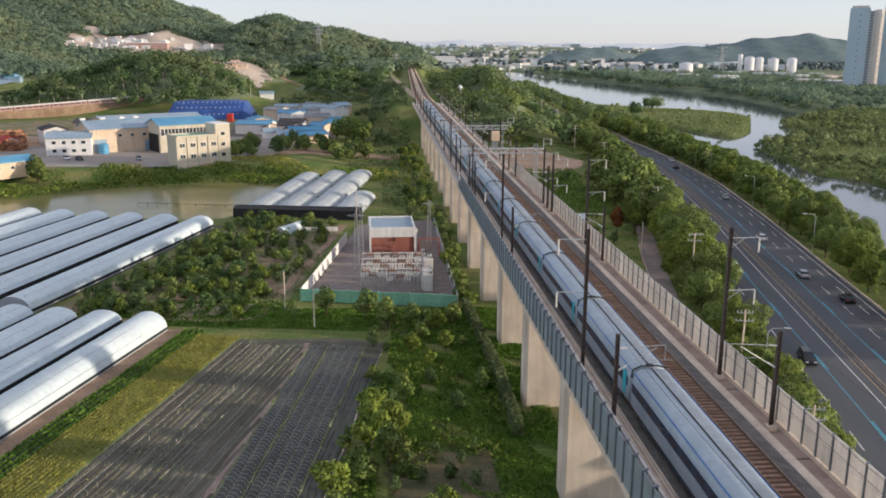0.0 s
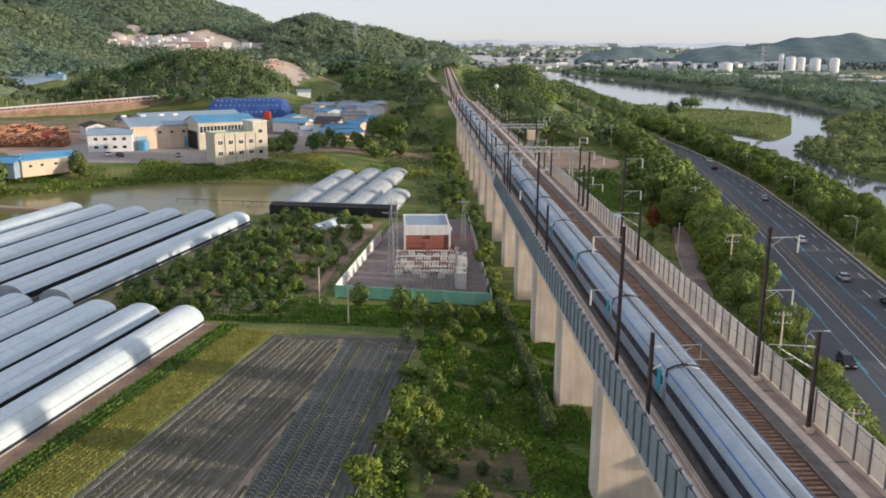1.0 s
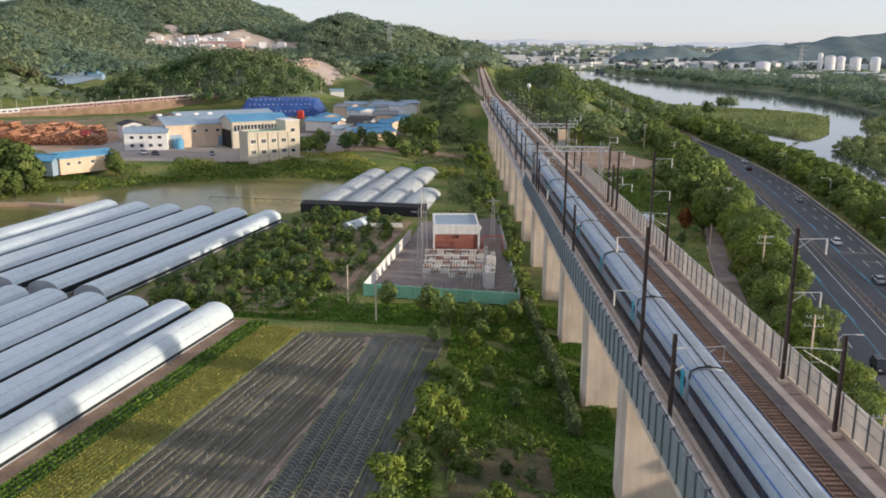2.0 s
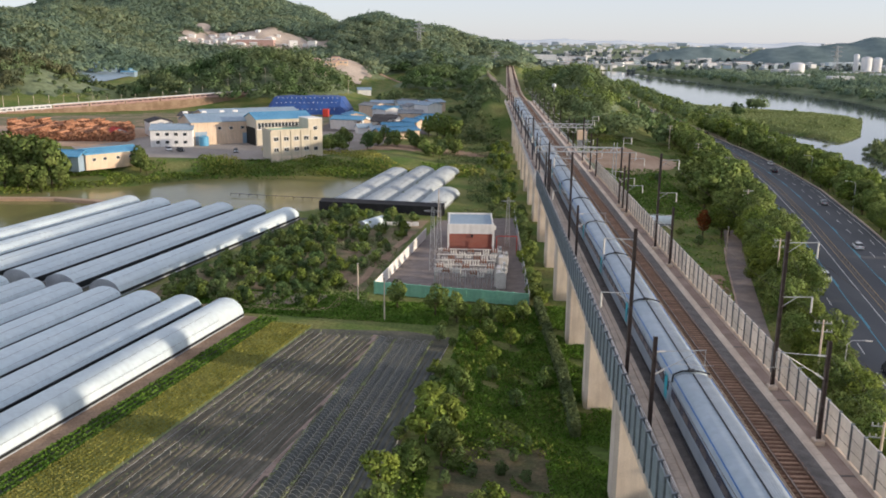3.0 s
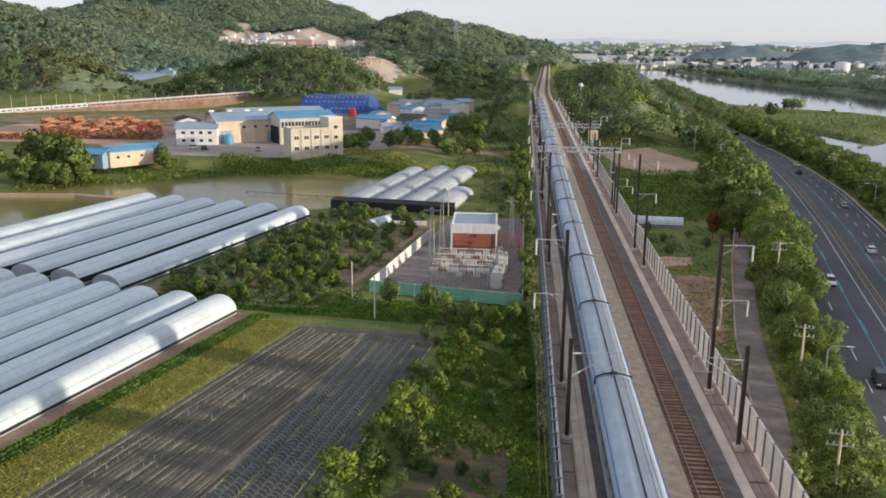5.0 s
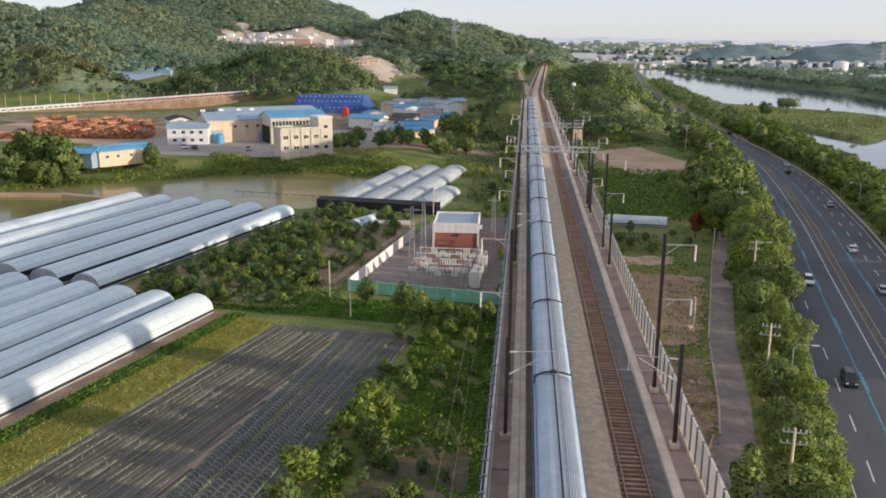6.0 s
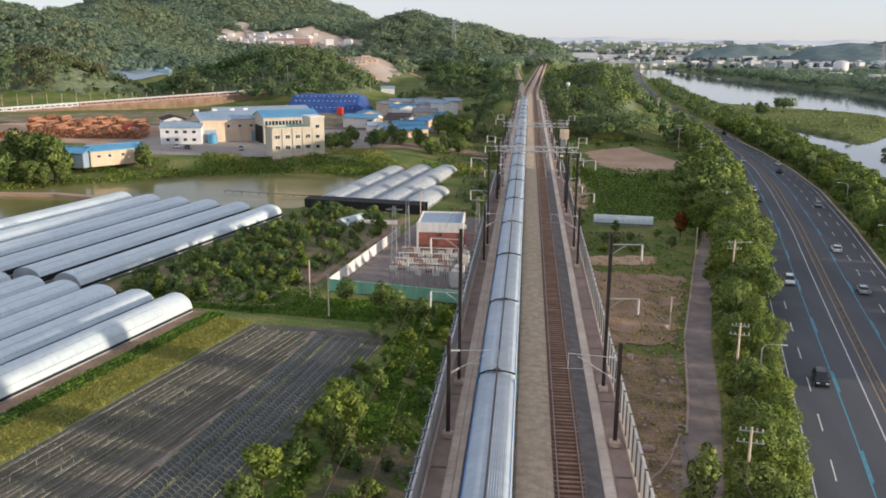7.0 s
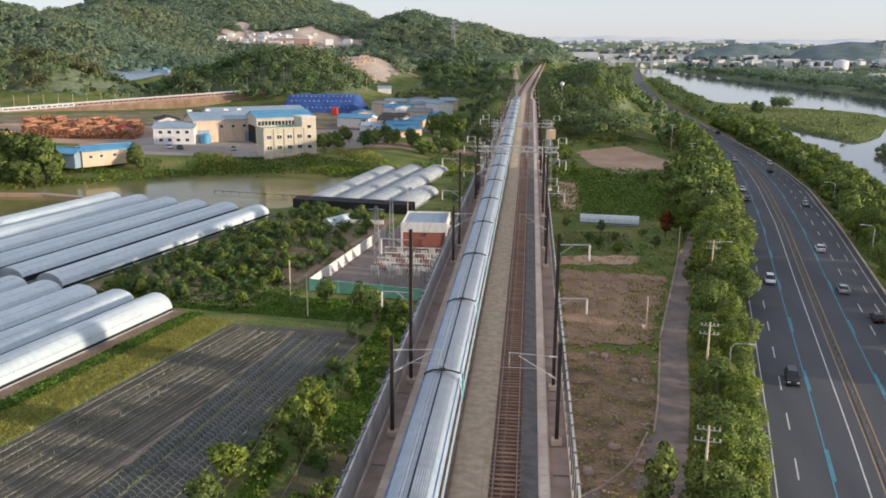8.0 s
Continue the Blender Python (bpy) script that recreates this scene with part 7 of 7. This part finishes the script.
def street_lamp(x, y, h, arm, side):
    root = thing("street_lamp", (x, y, 0.1), "slim grey street lamp leaning its arm over the road", "street lamp", "street lamps", rz=-10)
    part("pole", Shape().tube([(0, 0, 0), (0, 0, h - 0.6), (side * 0.5, 0, h)], 0.11, 7, 0.07), GALV, root)
    part("arm", Shape().tube([(side * 0.5, 0, h), (side * arm, 0, h + 0.15)], 0.055, 6), GALV, root)
    part("lamp_head", Shape().box((side * (arm + 0.3), 0, h + 0.12), (0.95, 0.3, 0.16), bevel=0.05), INSULATOR, root)


for x, y in ((30.4, 109.5), (40.4, 170), (51.5, 222), (62.8, 286), (74.5, 352)):
    street_lamp(x, y, 9.0, 2.3, 1)
for y in (190, 250, 310, 372, 434, 500, 570):
    street_lamp(float(road_x(y)) + 14.8, y, 9.0, 2.3, -1)
for x, y, h in ((36.6, 189.5, 7.5), (23.6, 140, 6), (-41.3, 151, 7.2), (-35.1, 140.2, 7.6), (-30.8, 232, 8.0)):
    p = thing("wooden_pole", (x, y, z_at(x, y)), "plain weathered grey pole beside the fields", "pole", "field poles")
    part("shaft", Shape().tube([(0, 0, -0.3), (0, 0, h)], 0.14, 7, 0.1), CONCRETE, p)
    part("cap", Shape().box((0, 0, h), (0.3, 0.3, 0.1)), GALV, p)
line_ = thing("power_line", (0, 0, 0), "thin sagging power wires between the roadside poles", "wires")
spots = [(21.7, 79.5, 11), (28.0, 112, 11), (37.6, 159, 12), (48.0, 215, 12), (60.0, 277, 12.5), (63, 330, 11)]
for a, b in zip(spots[:-1], spots[1:]):
    for k in (-0.9, 0.9):
        pts = [(a[0] + (b[0] - a[0]) * u + k, a[1] + (b[1] - a[1]) * u, a[2] - 0.2 + (b[2] - a[2]) * u - 1.2 * 4 * u * (1 - u)) for u in np.linspace(0, 1, 9)]
        part("wire", Shape().tube(pts, 0.018, 3), RUBBER, line_)


# ---- cars ----
def car_meshes(L, W, H, bonnet, boot, van=False):
    """Side profile lofted across the width, with glass band, wheels and lights."""
    body = Shape()
    prof = [(-L / 2, 0.35), (-L / 2 + 0.05, 0.75), (-L / 2 + bonnet * 0.5, 0.92), (-L / 2 + bonnet, 1.0), (L / 2 - boot, 1.02), (L / 2 - 0.05, 0.95), (L / 2, 0.4)]
    rings = []
    for x, k in ((-W / 2, 0.94), (-W / 2 + 0.12, 1.0), (0, 1.02), (W / 2 - 0.12, 1.0), (W / 2, 0.94)):
        rings.append([(x, y * (1 if abs(x) < W / 2 else 0.985), 0.35 + (z - 0.35) * k) for y, z in prof] + [(x, L / 2 - 0.1, 0.22), (x, -L / 2 + 0.1, 0.22)])
    body.loft(rings)
    cab = Shape()
    f, r = -L / 2 + bonnet, L / 2 - boot
    low = [(-W / 2 + 0.06, f - 0.1, 0.98), (W / 2 - 0.06, f - 0.1, 0.98), (W / 2 - 0.06, r + (0.05 if van else 0.35), 1.0), (-W / 2 + 0.06, r + (0.05 if van else 0.35), 1.0)]
    top = [(-W / 2 + 0.24, f + 0.75, H - 0.05), (W / 2 - 0.24, f + 0.75, H - 0.05), (W / 2 - 0.24, r - 0.25, H - 0.05), (-W / 2 + 0.24, r - 0.25, H - 0.05)]
    cab.loft([low, top])
    roof = Shape().loft([[(x * 1.02, y, H - 0.05) for x, y, _ in top], [(x * 0.9, y * 0.96, H + 0.02) for x, y, _ in top]])
    return body, cab, roof


def car(x, y, heading, paint, label, L=4.6, W=1.85, H=1.48, bonnet=1.15, boot=0.8, van=False, z=0.2, group="cars on the highway"):
    root = thing("car", (x, y, z), label, "car", group, rz=heading)
    body, cab, roof = car_meshes(L, W, H, bonnet, boot, van)
    b = part("body", body, paint, root, "", True)
    part("glasshouse", cab, WINDOW, root, "dark car windows")
    part("roof", roof, paint, root)
    for sx in (-1, 1):
        for yy in (-L / 2 + 0.85, L / 2 - 0.85):
            w = part("wheel", Shape().tube([(sx * (W / 2 - 0.2), yy, 0.33), (sx * (W / 2 + 0.01), yy, 0.33)], 0.33, 14), RUBBER, root)
            part("rim", Shape().tube([(sx * (W / 2), yy, 0.33), (sx * (W / 2 + 0.02), yy, 0.33)], 0.2, 10), GALV, w)
        part("headlight", Shape().box((sx * (W / 2 - 0.32), -L / 2 + 0.06, 0.72), (0.42, 0.12, 0.16)), TRAIN_WHITE, b)
        part("tail_light", Shape().box((sx * (W / 2 - 0.3), L / 2 - 0.03, 0.82), (0.4, 0.08, 0.16)), LAMP_RED, b)
        part("mirror", Shape().box((sx * (W / 2 + 0.08), -L / 2 + bonnet + 0.35, 1.05), (0.2, 0.12, 0.14)), paint, b)
    part("bumper", Shape().box((0, -L / 2 + 0.02, 0.42), (W * 0.9, 0.1, 0.22), bevel=0.04), RUBBER, b)
    return root


hd = lambda y: -math.degrees(math.atan2(float(road_x(y + 3) - road_x(y - 3)), 6.0))
for y, off, paint, label, kw in (
        (119.5, -8.0, CAR_BLACK, "black sport utility car driving towards the camera", dict(L=4.8, H=1.75, boot=0.3, van=True)), (173.0, -7.6, CAR_WHITE, "white car driving towards the camera", dict(H=1.7, boot=0.3, van=True)),
        (268.0, -7.8, CAR_BLACK, "dark saloon car driving towards the camera", {}), (286.0, -8.0, CAR_WHITE, "white saloon car driving towards the camera", {}),
        (360.0, -4.0, CAR_SILVER, "silver saloon car driving towards the camera", {}), (420.0, -8.0, CAR_WHITE, "white car driving towards the camera", {}), (520.0, -5.0, CAR_SILVER, "silver car in the distance", {})):
    car(float(road_x(y)) + off, y, hd(y), paint, label, **kw)
for y, off, paint, label, kw in ((168.0, 5.9, CAR_SILVER, "silver saloon car driving away", {}), (203.0, 5.6, CAR_WHITE, "white saloon car driving away", {}), (150.0, 9.2, CAR_BLACK, "black saloon car driving away", {}),
                                 (262.0, 9.0, CAR_SILVER, "silver saloon car driving away", {}), (330.0, 5.7, CAR_BLACK, "dark car driving away", {}), (352.0, 9.0, CAR_WHITE, "white car driving away", {}), (470.0, 6.0, CAR_BLACK, "dark car in the distance", {})):
    car(float(road_x(y)) + off, y, hd(y) + 180, paint, label, **kw)
for x, y, turn, paint, tone in ((-86, 372, 60, CAR_WHITE, "white"), (-83.5, 377, 62, CAR_SILVER, "silver"), (-88.5, 381, 58, CAR_BLACK, "black"), (-81, 384, 64, CAR_WHITE, "white"), (-118, 336, 20, CAR_SILVER, "silver"),
                              (-90, 392, 55, CAR_WHITE, "white"), (-146, 338, 35, CAR_WHITE, "white"), (-140.5, 336, 38, CAR_BLACK, "black")):
    car(x, y, turn, paint, tone + " car parked in the factory yard", z=YARD, group="cars parked in the yard", H=1.7, boot=0.3, van=True)
sign = thing("road_sign", (float(road_x(205)) + 15.2, 172, 0.1), "orange and white sign panel on posts beside the highway", "sign", rz=-10)
part("panel", Shape().box((0, 0, 3.2), (2.6, 0.1, 1.3)), SIGN_ORANGE, sign)
part("lower_panel", Shape().box((0.3, -0.02, 1.9), (1.6, 0.1, 1.1)), WALL_WHITE, sign)
for k in (-0.9, 0.9):
    part("post", Shape().tube([(k, 0.08, 0), (k, 0.08, 3.8)], 0.06, 6), GALV, sign)
sph = thing("round_tank", (17.6, 463, 23.4), "small pale spherical tank above the trees", "tank")
part("sphere", Shape().ball((0, 0, 2.2), 1.2), SPHERE_GREY, sph, "", True)
part("stem", Shape().tube([(0, 0, -14), (0, 0, 1)], 0.25, 8), SPHERE_GREY, sph)
hut_ = thing("equipment_box", (7.4, 238, 19.3), "pale equipment cabin on the viaduct edge", "cabin")
part("body", Shape().box((0.9, 0, 3.4), (2.4, 2.4, 2.6), bevel=0.06), WALL_PEACH, hut_)
part("bracket", Shape().box((0.6, 0, 1.0), (1.6, 1.8, 2.2)), POST_STEEL, hut_)

# ---- hillside clearings ----
def draped(name, xs, ys, test, mat, label, lift=0.9):
    X, Y = np.meshgrid(xs, ys)
    Z = ground_z(X, Y) + lift
    k = np.arange(len(xs) * len(ys)).reshape(len(ys), len(xs))
    ok = test(X, Y)
    q = np.stack([k[:-1, :-1], k[:-1, 1:], k[1:, 1:], k[1:, :-1]], -1)[ok[:-1, :-1]]
    return tagged(new(name, mesh_np(name, np.stack([X, Y, Z], -1).reshape(-1, 3), q.reshape(-1, 4), mat)), label, "clearing", kind="structure")


draped("quarry_slope", np.arange(-580, -230, 5), np.arange(1220, 1480, 4), lambda x, y: terrace(x, y) + 0.25 * patchy(x, y, 0.08) < 1, CLEARING, "bare pale earth terraces on the hillside")
draped("earth_cutting", np.arange(-215, -130, 3), np.arange(795, 895, 3), lambda x, y: ((x + 173) / 38) ** 2 + ((y - 842) / 50) ** 2 + 0.25 * patchy(x, y, 0.15) < 1, CLEARING, "bare orange-brown earth cutting")
draped("field_west", np.arange(-520, -195, 8), np.arange(520, 800, 8), lambda x, y: (patchy(x, y, 0.016, 1) < -0.1) & (ground_z(x, y) < 9), GRASS, "open green field behind the yards", 0.3)
draped("hay_meadow", np.arange(-400, -240, 5), np.arange(545, 745, 5), lambda x, y: (x > -281 - (y - 550) * 0.55) & (x < -255 - (y - 590) * 0.3) & (ground_z(x, y) < 12), REED, "pale yellow-green meadow behind the railway", 0.25)
draped("rough_yard", np.arange(-320, -100, 4), np.arange(410, 552, 4), lambda x, y: (y > 424) & (y < 448 + (x + 344) * 0.5), ORCHARD_SOIL, "rough brown yard behind the timber stacks", 0.3)
draped("works_yard", np.arange(-150, -44, 3), np.arange(410, 520, 3), lambda x, y: (y > 420) & (x < -48 + 2 * np.sin(y * 0.2)), ASPHALT_OLD, "worn dark yard between the sheds", 0.22)
draped("bare_bank", np.arange(-70, -14, 2.5), np.arange(330, 392, 2.5), lambda x, y: (y > 352 + (x + 60) * 0.25) & (y < 368 + (x + 60) * 0.3 + 4 * patchy(x, y, 0.2)), SOIL, "bare brown earth bank behind the greenhouses", 0.12)
draped("brown_field", np.arange(-175, -85, 4), np.arange(870, 960, 4), lambda x, y: (x > -170) & (ground_z(x, y) < 17), SOIL, "brownish open field below the woods", 0.4)
draped("blue_net_field", np.arange(-450, -370, 4), np.arange(775, 860, 4), lambda x, y: (x - y * 0.2 < -535) | (y < 800), ROOF_PALE, "field under pale blue netting", 1.2)
brng = random.Random(23)


def small_building(x, y, w, l, h, wm, rm, label, name="house", group="distant houses", z=None):
    root = thing(name, (x, y, (z_at(x, y) if z is None else z)), label, "building", group, rz=brng.uniform(-25, 25))
    part("wall", Shape().box((0, 0, h / 2 - 1), (w, l, h + 2)), wm, root)
    part("roof", Shape().loft([[(-w / 2 - 0.4, -l / 2 - 0.4, h), (w / 2 + 0.4, -l / 2 - 0.4, h), (w / 2 + 0.4, l / 2 + 0.4, h), (-w / 2 - 0.4, l / 2 + 0.4, h)],
                               [(-w / 2 + 1, -l / 2 + 1, h + 0.8), (w / 2 - 1, -l / 2 + 1, h + 0.8), (w / 2 - 1, l / 2 - 1, h + 0.8), (-w / 2 + 1, l / 2 - 1, h + 0.8)]]), rm, root)
    n = max(2, int(w / 4)) if y < 1000 else 0
    for k in range(n):
        part("window", Shape().box((-w / 2 + (k + 0.5) * w / n, -l / 2 - 0.03, h * 0.55), (w / n * 0.5, 0.1, h * 0.3)), TOWER_WINDOW, root)
    return root


for i in range(52):
    a = brng.uniform(0, 2 * math.pi)
    k = brng.uniform(0.1, 0.92)
    x, y = -395 + math.cos(a) * k * 112, 1318 + math.sin(a) * k * 46
    small_building(x, y, brng.uniform(5, 12), brng.uniform(5, 8), brng.uniform(2.4, 4.4), WALL_WHITE, FAR_RED if i % 4 == 0 else WALL_WHITE, "small pale building on the hillside clearing")
for i in range(9):
    x, y = -174 + brng.uniform(-20, 20), 842 + brng.uniform(-26, 26)
    small_building(x, y, brng.uniform(8, 14), 6, 4, WALL_PEACH, FAR_RED, "low pinkish building on the earth cutting")

small_building(-365, 1298, 56, 12, 7, FAR_RED, WALL_WHITE, "long pink building on the hillside clearing")
for x in (-310, -281):
    small_building(x, 1305, 12, 9, 11, WALL_WHITE, WALL_WHITE, "tall white house on the hillside clearing")
for x, y, w in ((-415, 880, 16), (-398, 876, 22), (-386, 870, 14), (-404, 862, 24), (-378, 858, 14), (-426, 868, 14)):
    small_building(x, y, w, 10, 4, ROOF_PALE, ROOF_BLUE, "low shed with a bright blue roof in the valley", "valley_shed", "valley sheds")
leaf_mass("plot_rough_grass", scatter(34000, (9, 70, 232, 410), lambda x, y: (x < road_x(y) - 15) & (patchy(x, y, 0.16, 4) > -0.35) & ~((x > 20) & (x < 60) & (y > 312) & (y < 392)), veg_rng), 0.7, 0.3, LEAF, "rough green growth between the plots", "weeds", rng=veg_rng)

# ---- beyond the river ----
for k, (x, w, h) in enumerate(((576, 16, 22), (593, 13, 21), (616, 17, 20), (648, 15, 20), (560, 8, 26), (470, 22, 12))):
    root = thing("storage_tank", (x, 1400, 12), "white cylindrical storage tank beyond the river", "tank", "storage tanks")
    part("shell", Shape().tube([(0, 0, -14), (0, 0, h - 3)], w / 2, 18), WALL_WHITE, root, "", True)
    part("dome", Shape().tube([(0, 0, h - 3), (0, 0, h - 1.4), (0, 0, h - 0.6)], w / 2, 18, w / 6), FAR_WALL, root)


def tower(x, y, w, d, h, left, right, rz):
    """Two tall blocks side by side, the second with a column of balcony bays."""
    root = thing("apartment_tower", (x, y, 0), "tall pale blue and cream apartment tower", "apartment tower", "apartment towers", rz=rz)
    part("wall", Shape().box((-w * 0.2, 0, h / 2), (w * 0.58, d, h)), left, root)
    part("side_wall", Shape().box((w * 0.3, 0.6, h / 2 - 1.5), (w * 0.4, d, h - 3)), right, root)
    part("roof_block", Shape().box((-w * 0.2, 0, h + 1.2), (w * 0.5, d * 0.8, 2.6)), TOWER_CREAM, root)
    for k in range(int(h / 3) - 1):
        part("balcony", Shape().box((w * 0.2, -d / 2 + 0.35, 3 + k * 3), (w * 0.16, 0.6, 1.9)), TOWER_WINDOW, root)
        if k % 2 == 0:
            part("window", Shape().box((-w * 0.4, -d / 2 - 0.02, 3 + k * 3), (w * 0.05, 0.3, 1.5)), TOWER_WINDOW, root)
    return root


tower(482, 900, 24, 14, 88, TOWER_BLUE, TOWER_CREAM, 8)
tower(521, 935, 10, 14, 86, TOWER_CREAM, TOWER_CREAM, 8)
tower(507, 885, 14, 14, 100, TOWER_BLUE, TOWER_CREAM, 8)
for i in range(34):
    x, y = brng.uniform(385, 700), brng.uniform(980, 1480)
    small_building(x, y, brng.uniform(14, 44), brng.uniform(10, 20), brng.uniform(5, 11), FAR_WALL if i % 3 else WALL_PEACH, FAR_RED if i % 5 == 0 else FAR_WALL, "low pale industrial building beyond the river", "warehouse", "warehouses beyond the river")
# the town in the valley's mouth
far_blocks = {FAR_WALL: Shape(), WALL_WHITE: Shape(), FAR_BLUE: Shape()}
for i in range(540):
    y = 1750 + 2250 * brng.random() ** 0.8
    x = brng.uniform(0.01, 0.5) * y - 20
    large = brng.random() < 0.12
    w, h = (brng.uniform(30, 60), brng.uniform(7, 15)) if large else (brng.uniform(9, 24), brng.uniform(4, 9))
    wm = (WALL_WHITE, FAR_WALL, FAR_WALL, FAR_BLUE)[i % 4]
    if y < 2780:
        small_building(x, y, w, brng.uniform(8, 18), h, wm, (FAR_WALL, FAR_RED, FAR_WALL, FAR_BLUE, WALL_WHITE)[i % 5], "pale building in the distant haze-tinted town", "town_building", "distant town buildings")
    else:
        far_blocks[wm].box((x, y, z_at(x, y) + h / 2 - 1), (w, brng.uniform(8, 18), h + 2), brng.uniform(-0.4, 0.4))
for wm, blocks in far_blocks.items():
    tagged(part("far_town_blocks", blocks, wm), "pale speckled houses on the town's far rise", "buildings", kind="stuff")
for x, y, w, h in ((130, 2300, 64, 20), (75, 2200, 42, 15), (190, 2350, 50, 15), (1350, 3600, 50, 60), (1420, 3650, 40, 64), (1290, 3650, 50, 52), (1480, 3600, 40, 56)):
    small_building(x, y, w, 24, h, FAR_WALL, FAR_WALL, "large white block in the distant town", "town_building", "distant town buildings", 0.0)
# road bridge upstream
br = thing("road_bridge", (0, 0, 0), "long pale road bridge over the river in the distance", "bridge", kind="structure")
part("deck", Shape().box((150, 1760, 9), (420, 12, 2.2)), FAR_WALL, br)
for x in np.arange(-40, 350, 30):
    part("pier", Shape().box((x, 1760, 3), (3, 8, 12)), FAR_WALL, br)
# railway viaduct that swings away behind the hills
fv = thing("far_viaduct", (0, 0, 0), "pale railway viaduct curving away behind the hills", "viaduct", kind="structure")
for i in range(9):
    x, y = 16 - i * 9.5, 1330 + i * 13.5
    part("span", Shape().box((x, y, 21.0), (16.8, 9, 2.4), math.atan2(13.5, -9.5)), CONCRETE, fv)
    part("pier", Shape().box((x, y, 9), (3, 4, 23), math.atan2(13.5, -9.5)), CONCRETE, fv)


# ---- distance ----
def skyline(name, y, spec, mat, label, depth=300, base=-20):
    """A distant range as a solid ridge with a rolling crest."""
    xs = np.linspace(spec[0][0], spec[-1][0], 160)
    zs = np.interp(xs, [p[0] for p in spec], [p[1] for p in spec])
    zs = np.convolve(np.pad(zs, 6, 'edge'), np.hanning(15)[1:-1] / np.hanning(15).sum(), 'valid')
    zs = zs * (1 + 0.05 * np.sin(xs * 0.021) + 0.03 * np.sin(xs * 0.067 + 1))
    rings = [[(x, y - depth, base), (x, y - depth * 0.45, base + (z - base) * 0.55), (x, y - depth * 0.15, base + (z - base) * 0.9), (x, y, z), (x, y + depth, base)] for x, z in zip(xs, zs)]
    ob = part(name, Shape().loft(rings), mat, None, "", True)
    return tagged(ob, label, "hills", kind="structure")


# these ranges get their haze from their base colour alone
skyline("backdrop_hill_east", 2500, [(690, 0), (700, 22), (740, 36), (827, 54), (900, 50), (978, 54), (1030, 68), (1078, 82), (1130, 78), (1196, 92), (1260, 76), (1336, 66), (1500, 60), (1700, 70), (2000, 30)], HAZE_HILL, "wooded hills beyond the river, haze in their colour")
skyline("backdrop_hill_town", 2700, [(440, 0), (490, 26), (530, 34), (560, 38), (600, 44), (640, 44), (690, 38), (730, 30), (780, 18), (820, 0)], HAZE_HILL, "small hill behind the town, haze in its colour", 150)
skyline("backdrop_ridge", 4600, [(-3200, 90), (-2000, 100), (-900, 105), (-300, 80), (0, 60), (300, 76), (700, 66), (1200, 60), (1700, 70), (2300, 60), (3200, 80)], HAZE_RIDGE, "far mountain ridge in a pale haze colour", 250)
